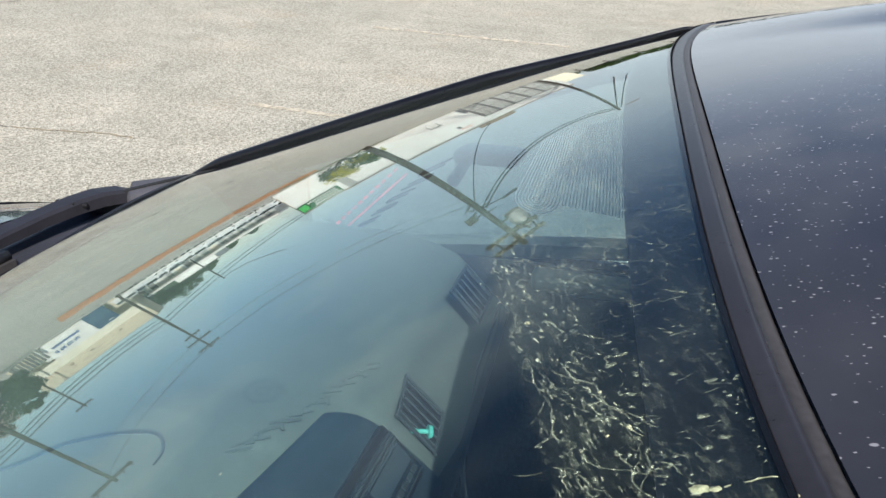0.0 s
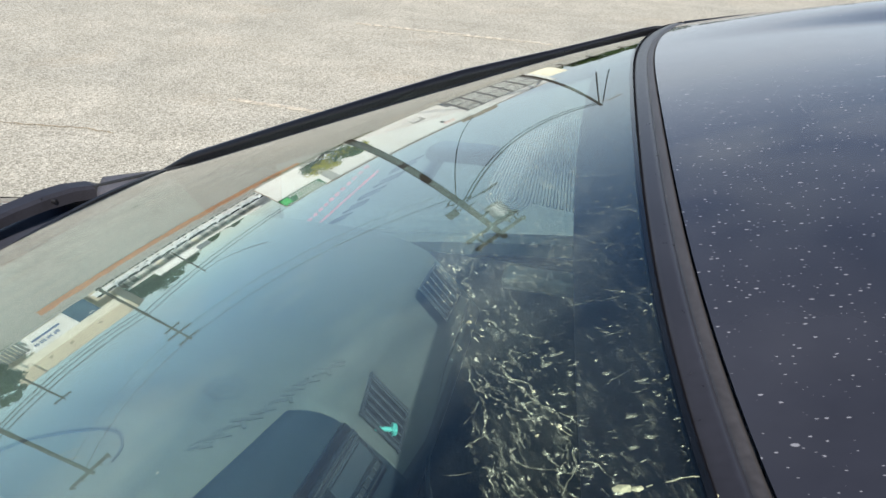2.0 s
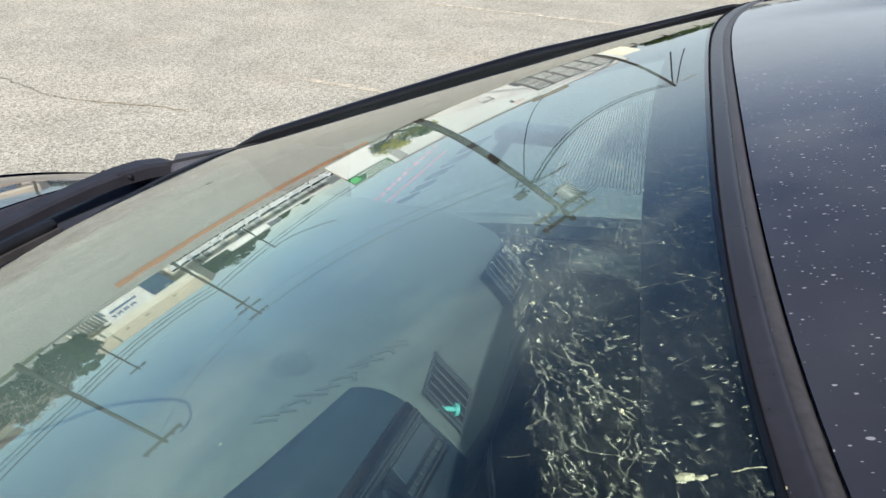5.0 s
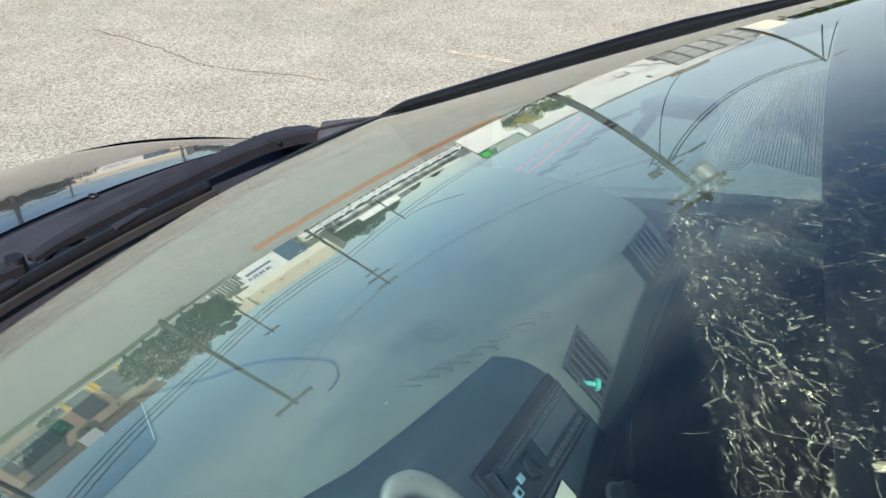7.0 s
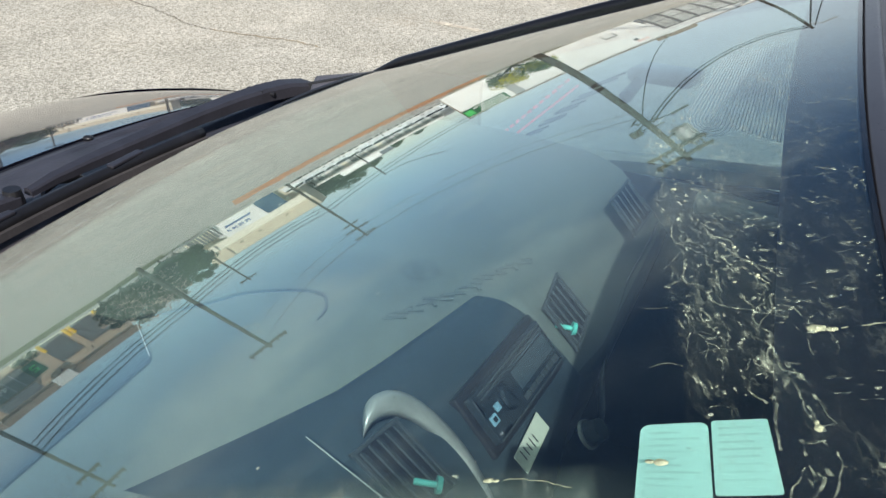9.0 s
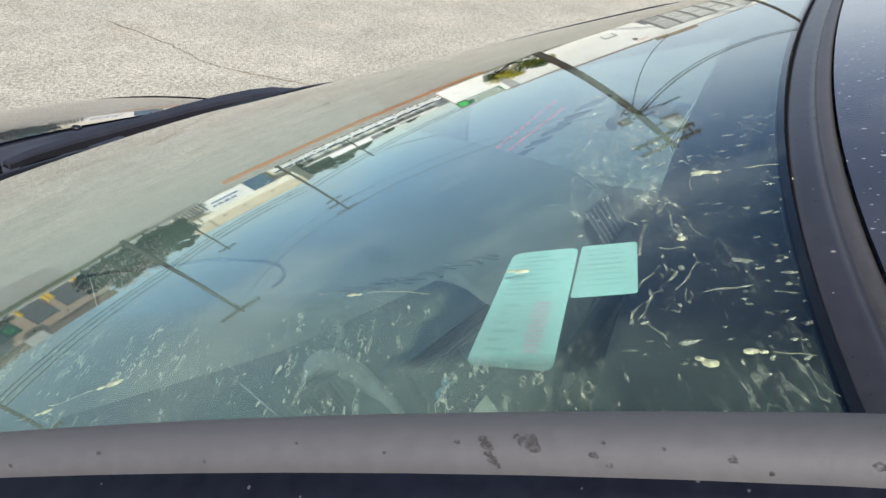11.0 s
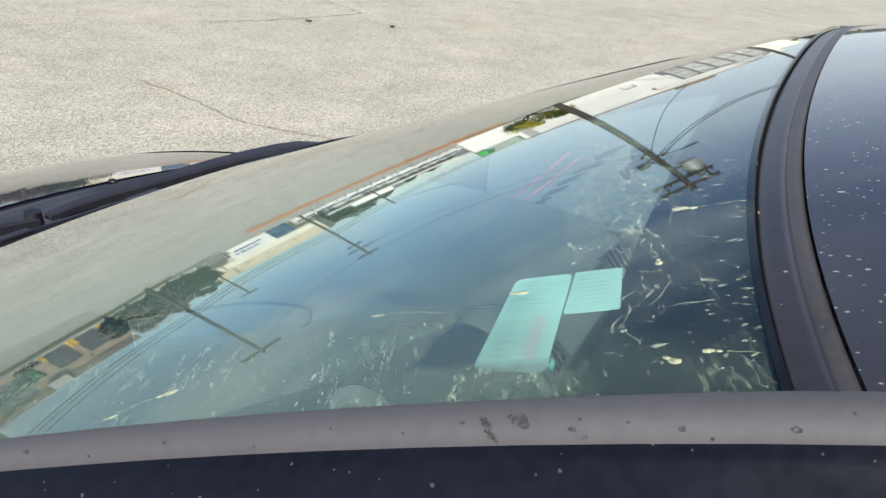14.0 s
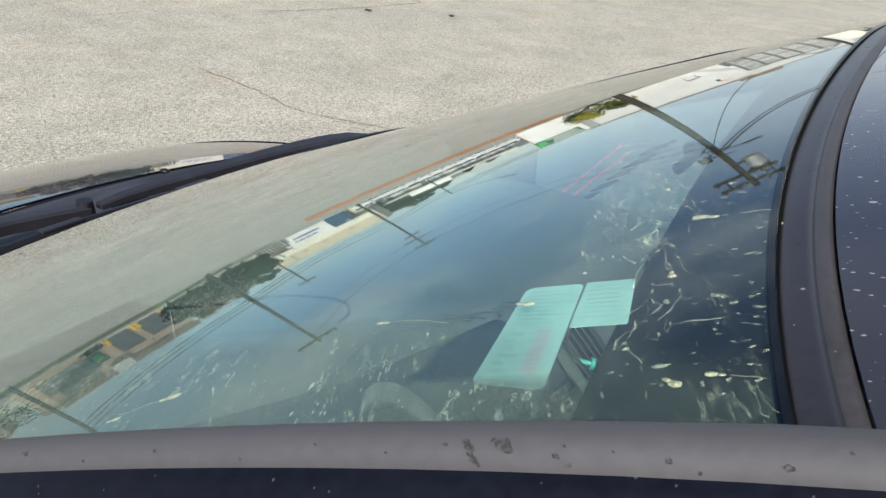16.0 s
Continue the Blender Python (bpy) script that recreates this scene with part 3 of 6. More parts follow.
def on_screen(x, y, up=0.0):
    d = 1e-3
    n = Vector((-(screen_z(x + d, y) - screen_z(x - d, y)) / (2 * d), -(screen_z(x, y + d) - screen_z(x, y - d)) / (2 * d), 1)).normalized()
    return Vector((x, y, screen_z(x, y))) + n * up


# windscreen: a slab of glass, outer face and inner face with their own surfaces
def screen_sheet(u, v):
    p = screen_point(u, v)
    return Vector((p.x, p.y, screen_z(p.x, p.y)))


bm = sheet(screen_sheet, steps(-1, 1, 72), steps(0, 1, 52), 0.005)
bm.normal_update()
for f in bm.faces[72 * 52:]:
    f.material_index = 1
bmesh.ops.recalc_face_normals(bm, faces=bm.faces)
windscreen = part("windscreen", bm, [M["glass"], M["inner"]], car, "curved tinted windscreen with dried streaks and water spots", smooth=True)
windscreen.visible_shadow = False

xs = steps(-0.985, 0.985, 60)
bm = sheet(lambda u, v: on_screen(*screen_point(u, v).xy, -0.0056), xs, steps(0.003, 0.018, 3))
part("dark_border", bm, M["black"], windscreen, "black printed border along the foot of the glass")

def band_y(x):
    return -0.5915 - 0.10 * x * x


bm = sheet(lambda u, v: on_screen(u, band_y(u) + (head_y(u) - 0.020 - band_y(u)) * v, -0.0056), steps(-0.60, 0.60, 60), steps(0, 1, 6))
part("dark_border", bm, M["frit"], windscreen, "black printed band along the roof edge of the glass")

# rubber along the roof edge of the glass
xs = steps(-0.603, 0.603, 60)
path = [Vector((x, head_y(x), screen_z(x, head_y(x)) + lift(x))) for x in xs]
across = [Vector((-0.31 * x, -1, 0)).normalized() for x in xs]
part("header_rubber", sweep(path, across, [(0.0, -0.008), (0.0, 0.0006), (0.0012, 0.0016), (0.0045, 0.0027), (0.0085, 0.0036), (0.0122, 0.0042), (0.0122, -0.008)]), M["rubber_flat"], car,
     "smooth dark rubber strip along the roof edge", smooth=True)
part("header_lip", sweep(path, across, [(0.0120, -0.008), (0.0120, 0.0042), (0.0140, 0.0049), (0.0162, 0.0053), (0.0182, 0.0048), (0.0196, 0.0034), (0.0205, 0.0010), (0.0207, -0.008)]), M["rubber"], car, "rounded brownish-grey rubber lip", smooth=True)
# pale line: dust, with the lip's edge highlight put into its colour
part("dust_glint", sweep(path, across, [(0.0192, 0.0034), (0.0194, 0.0044), (0.0202, 0.0026), (0.0206, 0.0010)]), M["dust_glint"], car, "pale dust and painted highlight along the rubber lip")
part("header_gap", sweep([p + Vector((0, 0, 0.0005)) for p in path], across, [(-0.0030, -0.004), (-0.0030, 0.0004), (-0.0012, 0.0010), (0.0004, 0.0012), (0.0004, -0.004)]), M["frit"], car)


# grey mouldings up the windscreen pillars
def pillar(s, name, material, label, prof, foot=1.0):
    ys = steps(0.12, -0.735, 50) if s < 0 else steps(0.145, -0.80, 60)
    p, sc = [], []
    for y in ys:
        z = screen_z(side_x(y), y)
        k = 1 + (foot - 1) * max(0, (y + 0.735) / 0.8)
        if s > 0:
            z += 0.9 * lift(0.6) * min(1, max(0, (-0.50 - y) / 0.20)) ** 2 - 1.3 * max(0, -0.665 - y) ** 1.5
            k *= min(1, 0.55 + 2.5 * (y + 0.60), max(0.10, 0.55 + 2.3 * (y + 0.60)), 0.35 + 9 * (0.145 - y))
        p.append(Vector((s * (side_x(y) if y > -0.685 else 0.586), y, z)))
        sc.append(k)
    return part(name, sweep(p, [Vector((s, -0.1, 0)).normalized()] * len(ys), prof, scales=sc), material, car, label, smooth=True)


NEAR = [(-0.002, -0.012), (-0.002, 0.009), (0.0003, 0.0130), (0.003, 0.0150), (0.009, 0.0155), (0.0130, 0.0146), (0.0163, 0.0118), (0.0183, 0.0080), (0.0192, 0.0035), (0.0192, -0.012)]
FAR = [(-0.004, -0.014), (-0.002, 0.008), (-0.004, 0.010), (-0.002, 0.017), (0.001, 0.020), (0.008, 0.0205), (0.018, 0.013), (0.022, 0.002), (0.022, -0.014)]
pillar(-1, "pillar_moulding", M["grey_trim"], "sun-bleached grey windscreen pillar moulding with dark specks", NEAR)
far_moulding = pillar(1, "pillar_moulding", M["black_trim"], "black windscreen pillar moulding with a lengthwise groove", FAR, 1.25)
ys = steps(0.05, -0.72, 44)
part("pillar_gap", sweep([Vector((-side_x(y) - 0.0192, y, screen_z(side_x(y), y))) for y in ys], [Vector((-1, 0, 0))] * len(ys), [(-0.001, -0.012), (-0.001, 0.005), (0.004, 0.005), (0.004, -0.012)]), M["black"], car)
rnd = random.Random(4)
FACE = ((0.0095, 0.0155), (0.0130, 0.0146), (0.0163, 0.0118), (0.0183, 0.0080))


def face_at(k):
    """A point on the moulding's outer face and the way down it, k from the crest to the foot."""
    i = min(2, int(k * 3))
    a, b = Vector(FACE[i]), Vector(FACE[i + 1])
    return a.lerp(b, k * 3 - i), (b - a).normalized()


for y, k, r in [(-0.619, 0.52, 0.0026), (-0.6155, 0.40, 0.0009), (-0.608, 0.45, 0.0012), (-0.6095, 0.58, 0.0014), (-0.6105, 0.72, 0.0010), (-0.612, 0.84, 0.0012), (-0.6135, 0.94, 0.0008), (-0.634, 0.72, 0.0010), (-0.638, 0.90, 0.0008),
                (-0.662, 0.74, 0.0011), (-0.670, 0.96, 0.0006), (-0.6885, 0.78, 0.0012), (-0.635, 0.50, 0.0006), (-0.602, 0.50, 0.0007), (-0.5, 0.6, 0.0008), (-0.47, 0.8, 0.0007), (-0.44, 0.5, 0.0011), (-0.70, 0.45, 0.0006),
                (-0.585, 0.7, 0.0005), (-0.56, 0.5, 0.0006), (-0.648, 0.6, 0.0005)]:
    b = bmesh.new()
    (o, h), (to, th) = face_at(k)
    c = Vector((-side_x(y) - o, y, screen_z(side_x(y), y) + h)) + Vector((th, 0, to)) * 0.0004
    b.faces.new([b.verts.new(c + Vector((0, r * (1 + 0.22 * math.sin(2 * a + 90 * k) + 0.1 * math.sin(5 * a)) * math.cos(a), 0)) + Vector((-to, 0, th)) * 0.75 * r * (1 + 0.2 * math.sin(3 * a + 40 * y)) * math.sin(a)) for a in steps(0, 6.02, 23)])
    part("dirt_speck", b, M["stain"], car)


# roof
def roof_z(x, y):
    w = max(0.0, (head_y(x) - 0.0205) - y)
    return screen_z(x, head_y(x)) + lift(x) + 0.002 + 0.25 * w - 0.175 * w * w


def roof_half(y):
    return 0.604 + 0.03 * min(1, max(0, (-0.7 - y) / 0.5))


def roof_point(u, v):
    x = u * roof_half(-0.7 - 1.3 * v)
    y0 = head_y(x) - 0.0207
    y = y0 + (-2.05 - y0) * v
    drop = 0.010 * (max(0, abs(u) - 0.95) / 0.05) ** 2
    t = min(1, max(0, (u - 0.6) / 0.4))                 # crown falling to the far gutter
    drop -= 0.040 * t * (1 - t) * min(1, (y0 - y) / 0.25)
    return Vector((x, y, roof_z(x, y) - drop))


bm = sheet(roof_point, sorted(steps(-1, 1, 48) + [-0.99, -0.975, -0.945, 0.945, 0.975, 0.99]), [k * k * 0.35 + k * 0.65 for k in steps(0, 1, 36)], 0.004)
part("roof", bm, M["roofpaint"], car, "dark navy roof spotted with dust and dried drops", smooth=True)
for s in (-1, 1):
    ys = steps(-0.715, -2.0, 40)
    p = [Vector((s * (roof_half(y) + 0.007), y, roof_z(roof_half(y), y) - (0.0055 + 0.008 * max(0, -0.75 - y) if s > 0 else 0.013))) for y in ys]
    part("roof_rail", sweep(p, [Vector((s, 0, 0))] * len(ys), [(-0.006, -0.01), (-0.006, 0.006), (0.002, 0.009), (0.012, 0.004), (0.014, -0.01)]), M["black_trim"] if s > 0 else M["grey_trim"], car, smooth=True)


# body sides: painted frame, windows, doors
BELT = 0.965


def flank_x(z):
    k = (z - 0.55) / 0.42
    return 0.835 - 0.045 * k * k - (0.03 if z > 0.9 else 0) * (z - 0.9) / 0.07


def frame_top(y):
    """Outer edge of the pillar and roof, where the painted frame begins."""
    if y > -0.72:
        x = side_x(y) + 0.0228
        return Vector((x, y, screen_z(side_x(y), y) + 0.008))
    return Vector((roof_half(y) + 0.016, y, roof_z(roof_half(y), y) - 0.014))


for s in (-1, 1):
    ys = steps(0.05, -2.0, 70)
    rows = ((0.0, 0.0), (0.004, -0.003), (0.012, -0.020), (0.020, -0.046), (0.022, -0.060))

    def frame_sheet(u, v):
        t = frame_top(u)
        i = min(len(rows) - 2, int(v))
        k = v - i
        a, b = rows[i], rows[i + 1]
        return Vector((s * (t.x + a[0] + (b[0] - a[0]) * k), t.y, max(BELT, t.z + a[1] + (b[1] - a[1]) * k)))

    part("window_frame", sheet(frame_sheet, ys, steps(0, 4, 8), 0.003), M["frame_dark"], car, smooth=True)

    def window_sheet(u, v, lo=0.0, hi=1.0):
        t = frame_top(u)
        x0, z0 = t.x + 0.018, max(BELT, t.z - 0.058)
        x1, z1 = flank_x(BELT) - 0.012, BELT
        return Vector((s * (x0 + (x1 - x0) * v), u, z0 + (z1 - z0) * v))

    if s > 0:
        edge = lambda v: -0.66 - 0.085 * v
        clear = sheet(lambda u, v: window_sheet(-0.09 + (edge(v) + 0.09) * u, v), steps(0, 1, 20), steps(0, 1, 8), 0.004)
        w = part("quarter_window", clear, M["window"], car, "fixed side window behind the windscreen pillar", smooth=True)
        w.visible_shadow = False
        part("window_pillar", sheet(window_sheet, steps(0.05, -0.09, 6), steps(0, 1, 8), 0.006), M["cabin"], car)
        part("window_pillar", sheet(lambda u, v: window_sheet(edge(v) - 0.12 * u, v), steps(0, 1, 4), steps(0, 1, 8), 0.03), M["cabin"], car)
        part("side_window", sheet(lambda u, v: window_sheet(edge(v) - 0.12 + (-2.0 - edge(v) + 0.12) * u, v), steps(0, 1, 40), steps(0, 1, 8), 0.004), M["dark_glass"], car, smooth=True)
    else:
        part("side_window", sheet(window_sheet, steps(-0.05, -2.0, 50), steps(0, 1, 8), 0.004), M["dark_glass"], car, smooth=True)

WHEELS = (0.88, -1.72)
WR = 0.30


def nose(y):
    """How far the flank draws in towards the ends."""
    f, r = max(0, (y - 0.75) / 0.55), max(0, (-2.2 - y) / 0.65)
    return 0.20 * f ** 2 + 0.14 * r ** 2


def hood_z(x, y):
    d = y - 0.5
    a = abs(x)
    return 0.961 - 0.155 * d - 0.20 * d * d * (d > 0) - 0.070 * x * x - 0.9 * max(0, a - 0.72) ** 2 - 14 * max(0, a - 0.77) ** 3


for s in (-1, 1):
    ys = sorted(set(steps(1.28, -2.85, 110)), reverse=True)

    def flank(y, v):
        top = min(BELT - 0.005, hood_z(0.79, y)) if y > 0.05 else BELT - 0.003
        if y < -2.1:
            top = BELT - 0.003 - 0.18 * ((-2.1 - y) / 0.75) ** 2
        z = 0.22 + (top - 0.22) * v
        for wy in WHEELS:
            if abs(y - wy) < WR + 0.035:
                arch = 0.31 + math.sqrt(max(0, (WR + 0.035) ** 2 - (y - wy) ** 2))
                if z < arch:
                    z = min(arch, top)
        return Vector((s * (flank_x(z) - nose(y) - 0.03 * max(0, 0.35 - z)), y, z))

    bm = bmesh.new()
    grid = [[bm.verts.new(flank(y, v)) for v in steps(0, 1, 22)] for y in ys]
    for i in range(len(ys) - 1):
        for j in range(22):
            q = (grid[i][j], grid[i + 1][j], grid[i + 1][j + 1], grid[i][j + 1])
            if max((a.co - b.co).length for a in q for b in q) > 1e-3 and (q[3].co - q[0].co).length + (q[2].co - q[1].co).length > 1e-4:
                bm.faces.new(q)
    bmesh.ops.remove_doubles(bm, verts=bm.verts, dist=1e-4)
    part("side_panel", bm, M["paint"], car, smooth=True)

# bonnet, nose and tail
def rear_edge(x):
    return 0.525 - 0.26 * max(0, abs(x) - 0.12) ** 2 - 0.5 * max(0, abs(x) - 0.55) ** 2


def hood_point(u, v):
    x = u * 0.79
    y0 = rear_edge(x)
    y = y0 + (1.28 - y0) * v
    x = u * (0.79 - nose(y))
    return Vector((x, y, hood_z(x if abs(u) < 0.999 else u * 0.79, y)))


bm = sheet(hood_point, steps(-1, 1, 56), steps(0, 1, 36), 0.004)
part("bonnet", bm, M["paint"], car, "glossy dark navy bonnet mirroring the street", smooth=True)
for s in (-1, 1):
    bm = sheet(lambda u, v: Vector((s * (0.735 + 0.055 * v), u, hood_z(0.735 + 0.055 * v, max(u, 0.3)) + 0.03 * max(0, 0.3 - u) * (1 - v))), steps(0.46, 0.02, 16), steps(0, 1, 8), 0.003)
    part("wing_top", bm, M["paint"], car, smooth=True)
bm = sheet(lambda u, v: Vector((u * (0.79 - nose(1.28)), 1.28 + 0.10 * math.sin(v * math.pi) * (1 - 0.5 * u * u), (hood_z(u * 0.6, 1.28)) * (1 - v) + 0.22 * v)), steps(-1, 1, 24), steps(0, 1, 14))
part("front_end", bm, M["paint"], car, smooth=True)
bm = sheet(lambda u, v: Vector((u * (0.79 - nose(-2.85)), -2.85 - 0.06 * math.sin(v * math.pi), 0.78 * (1 - v) + 0.22 * v)), steps(-1, 1, 16), steps(0, 1, 10))
part("rear_end", bm, M["paint"], car, smooth=True)
bm = sheet(lambda u, v: Vector((u * ((0.60 * (1 - v)) + 0.76 * v), -2.05 - 0.35 * v, roof_z(0.3, -2.05) * (1 - v) + 0.93 * v - 0.02 * u * u)), steps(-1, 1, 16), steps(0, 1, 8), 0.004)
part("rear_window", bm, M["dark_glass"], car, smooth=True)
bm = sheet(lambda u, v: Vector((u * (0.76 - 0.1 * v), -2.38 - 0.48 * v, 0.935 - 0.15 * v * v)), steps(-1, 1, 16), steps(0, 1, 8), 0.004)
part("boot_lid", bm, M["paint"], car, smooth=True)
part("underbody", box((1.50, 3.9, 0.05), (0, -0.78, 0.24)), M["cabin"], car)
for s in (-1, 1):
    for wy in WHEELS:
        bm = bmesh.new()
        prof = [(-0.09, 0.20), (-0.095, 0.27), (-0.07, 0.30), (0.07, 0.30), (0.095, 0.27), (0.09, 0.20)]
        rings = [[bm.verts.new((s * 0.72 + a, wy + r * math.cos(t), 0.30 + r * math.sin(t))) for a, r in prof] for t in [2 * math.pi * k / 28 for k in range(28)]]
        for k in range(28):
            for j in range(6):
                bm.faces.new((rings[k][j], rings[k][(j + 1) % 6], rings[(k + 1) % 28][(j + 1) % 6], rings[(k + 1) % 28][j]))
        bmesh.ops.recalc_face_normals(bm, faces=bm.faces)
        tyre = part("wheel", bm, M["tyre"], car, smooth=True)
        part("rim", rod((s * 0.66, wy, 0.30), (s * 0.785, wy, 0.30), 0.205, 0.19, 24), M["alloy"], tyre)

# passenger mirror outside the quarter window
bm = box((0.08, 0.125, 0.026), (0.90, -0.385, 1.085), (-14, 0, -12), 0.0125, seg=4)
bmesh.ops.transform(bm, matrix=Matrix.Translation((0.90, -0.385, 1.085)) @ Matrix.Rotation(radians(9), 4, "X") @ Matrix.Translation((-0.90, 0.385, -1.085)), verts=bm.verts)
mirror = part("door_mirror", bm, M["paint"], car, smooth=True)
part("mirror_arm", rod((0.80, -0.335, 1.062), (0.89, -0.345, 1.075), 0.012, 0.010, 12), M["black_trim"], mirror)

# cowl: dark channel under the glass, then the plastic panel up to the bonnet
def cowl_z(x, y):
    k = (y - base_y(x)) / (rear_edge(x) - base_y(x))
    zg = screen_z(x, base_y(x)) - 0.006
    stops = ((-0.05, zg), (0.0, zg), (0.10, zg - 0.045), (0.24, zg - 0.088), (0.34, 0.962), (0.42, 0.968), (0.62, 0.972), (0.90, 0.962), (0.97, 0.955), (1.02, 0.94))
    for (a, za), (b, zb) in zip(stops, stops[1:]):
        if k <= b:
            q = min(1, max(0, (k - a) / (b - a)))
            return za + (zb - za) * (q * q * (3 - 2 * q)) - 0.03 * x * x * q - 0.02 * max(0, k) * x * x
    return 0.94


def cowl_point(u, v):
    x = u * 0.735
    return Vector((x, base_y(x) + (rear_edge(x) - base_y(x)) * v, cowl_z(x, base_y(x) + (rear_edge(x) - base_y(x)) * v)))


cowl = part("cowl_panel", sheet(cowl_point, steps(-1, 1, 60), steps(-0.04, 0.985, 44), 0.003), M["cowl"], car, "weathered charcoal plastic cowl below the windscreen", smooth=True)
xs = steps(-0.66, 0.66, 50)
part("glass_seal", sweep([Vector((x, base_y(x) + 0.002, screen_z(x, base_y(x)) - 0.003 + 0.007 * min(1, max(0, (x - 0.1) / 0.3)))) for x in xs], [Vector((0, 1, 0))] * len(xs), [(-0.004, -0.008), (-0.004, 0.0045), (0.001, 0.005), (0.005, 0.0025), (0.006, -0.008)]),
     M["black"], cowl)
xs = steps(-0.69, 0.69, 50)
part("bonnet_seal", sweep([Vector((x, rear_edge(x) - 0.008, hood_z(x, rear_edge(x)) - 0.006)) for x in xs], [Vector((0, 1, 0))] * len(xs), [(-0.005, -0.012), (-0.004, 0.003), (0.0, 0.005), (0.005, 0.002), (0.005, -0.012)]),
     M["black"], cowl, smooth=True)
# pale strip that paints the highlight on the glass edge, and a dusty line along the far moulding
xs = steps(0.10, 0.60, 30)
part("glass_edge", sweep([Vector((x, base_y(x) + 0.0015, screen_z(x, base_y(x)) + 0.0035)) for x in xs], [Vector((0, 1, 0))] * len(xs), [(-0.0016, -0.002), (-0.001, 0.0008), (0.001, 0.0008), (0.0016, -0.002)]), M["edge_line"], cowl, "glass edge with its highlight painted pale")
ys = steps(0.07, -0.64, 50)
part("moulding_line", sweep([Vector((side_x(y) - 0.0045, y, screen_z(side_x(y) - 0.0045, y) + 0.0004)) for y in ys], [Vector((1, 0, 0))] * len(ys), [(-0.0010, -0.001), (-0.0006, 0.0006), (0.0006, 0.0006), (0.0010, -0.001)]), M["edge_line"], cowl, "pale line of dust along the moulding")
# lighter raised strip added to paint the highlight along the moulding's groove
ys = steps(0.09, -0.41, 40)
part("groove_highlight", sweep([Vector((side_x(y) + 0.0045, y, screen_z(side_x(y), y) + 0.0200)) for y in ys], [Vector((1, 0, 0))] * len(ys), [(-0.0012, -0.003), (-0.0009, 0.0012), (0.0009, 0.0012), (0.0012, -0.003)]), M["cowl"], cowl, "thin lighter strip in place of the moulding groove's highlight")
# vent slots in the channel
for k in range(34):
    x = -0.62 + k * 0.0375
    part("vent_slot", box((0.026, 0.004, 0.012), (x, base_y(x) + 0.086, cowl_z(x, base_y(x) + 0.086) + 0.003), (-40, 0, 0)), M["black"], cowl)
# ramp cover at the foot of the far pillar
def ramp(s):
    pts = [Vector((s * (0.725 - 0.025 * k), 0.250 - 0.125 * k, 0.996 + 0.038 * k)) for k in steps(0, 1, 10)]
    return sweep(pts, [Vector((s, 0.35, 0)).normalized()] * 11, [(-0.058, -0.03), (-0.054, 0.006), (-0.046, 0.010), (-0.004, 0.014), (0.012, 0.012), (0.024, 0.002), (0.026, -0.03)])


for s in (-1, 1):
    part("cowl_corner", ramp(s), M["cowl_light"], cowl, "grey plastic corner cover", smooth=True)

# wiper arm: hinged head at the far end, thinning towards the middle of the screen
pts = [(0.722, 0.246, 0.990), (0.700, 0.262, 0.998), (0.66, 0.284, 1.003), (0.61, 0.302, 1.004), (0.54, 0.320, 1.003), (0.46, 0.333, 1.002), (0.38, 0.342, 1.001), (0.30, 0.350, 1.000), (0.22, 0.358, 0.999),
       (0.15, 0.362, 0.998), (0.10, 0.360, 0.996)]
sc = [0.70, 0.92, 0.95, 0.92, 0.84, 0.78, 0.72, 0.66, 0.58, 0.48, 0.38]
ac = [Vector((0.3, 1, 0)).normalized()] * 4 + [Vector((0.15, 1, 0)).normalized()] * 7
arm = part("wiper_arm", sweep(pts, ac, [(-0.024, -0.016), (-0.023, 0.004), (-0.017, 0.010), (0.010, 0.012), (0.020, 0.006), (0.023, -0.016)], scales=sc), M["wiper"], car, "dark steel wiper arm with a hinged head", smooth=False)
part("hinge_pin", rod((0.612, 0.272, 1.003), (0.612, 0.331, 1.003), 0.004, sides=12), M["black"], arm)
part("hinge_line", box((0.0025, 0.036, 0.019), (0.598, 0.304, 1.003), (0, 0, -14)), M["black"], arm)
# blades
def blade(x0, x1, y0, name):
    xs = steps(x0, x1, 40)
    p = [Vector((x, y0 + 0.055 * (1 - ((x - 0.02) / 0.55) ** 2), 0.993 - 0.006 * abs(x))) for x in xs]
    b = part(name, sweep(p, [Vector((0, 1, 0))] * 41, [(-0.009, -0.004), (-0.009, 0.005), (-0.004, 0.012), (0.004, 0.012), (0.009, 0.005), (0.009, -0.004)]), M["black"], car, "black wiper blade resting on the cowl", smooth=True)
    part("rubber_edge", sweep([q + Vector((0, -0.012, -0.006)) for q in p], [Vector((0, 1, 0))] * 41, [(-0.004, -0.006), (-0.003, 0.005), (0.003, 0.005), (0.004, -0.006)]), M["rubber"], b)
    for k in (8, 20, 32):
        part("bridge", box((0.07, 0.013, 0.005), tuple(p[k] + Vector((0, 0, 0.0125))), (0, 0, 0), 0.002), M["wiper"], b)
    return b


blade(-0.42, 0.41, 0.262, "wiper_blade")
second = part("wiper_arm", sweep([(0.071, 0.358, 0.998), (-0.05, 0.375, 1.004), (-0.20, 0.385, 1.006), (-0.40, 0.375, 1.004), (-0.60, 0.33, 1.000)], [Vector((0, 1, 0))] * 5,
                                 [(-0.016, -0.012), (-0.015, 0.004), (-0.010, 0.008), (0.010, 0.008), (0.016, 0.002), (0.016, -0.012)], scales=[1, 0.9, 0.75, 0.6, 0.5]), M["wiper"], car)
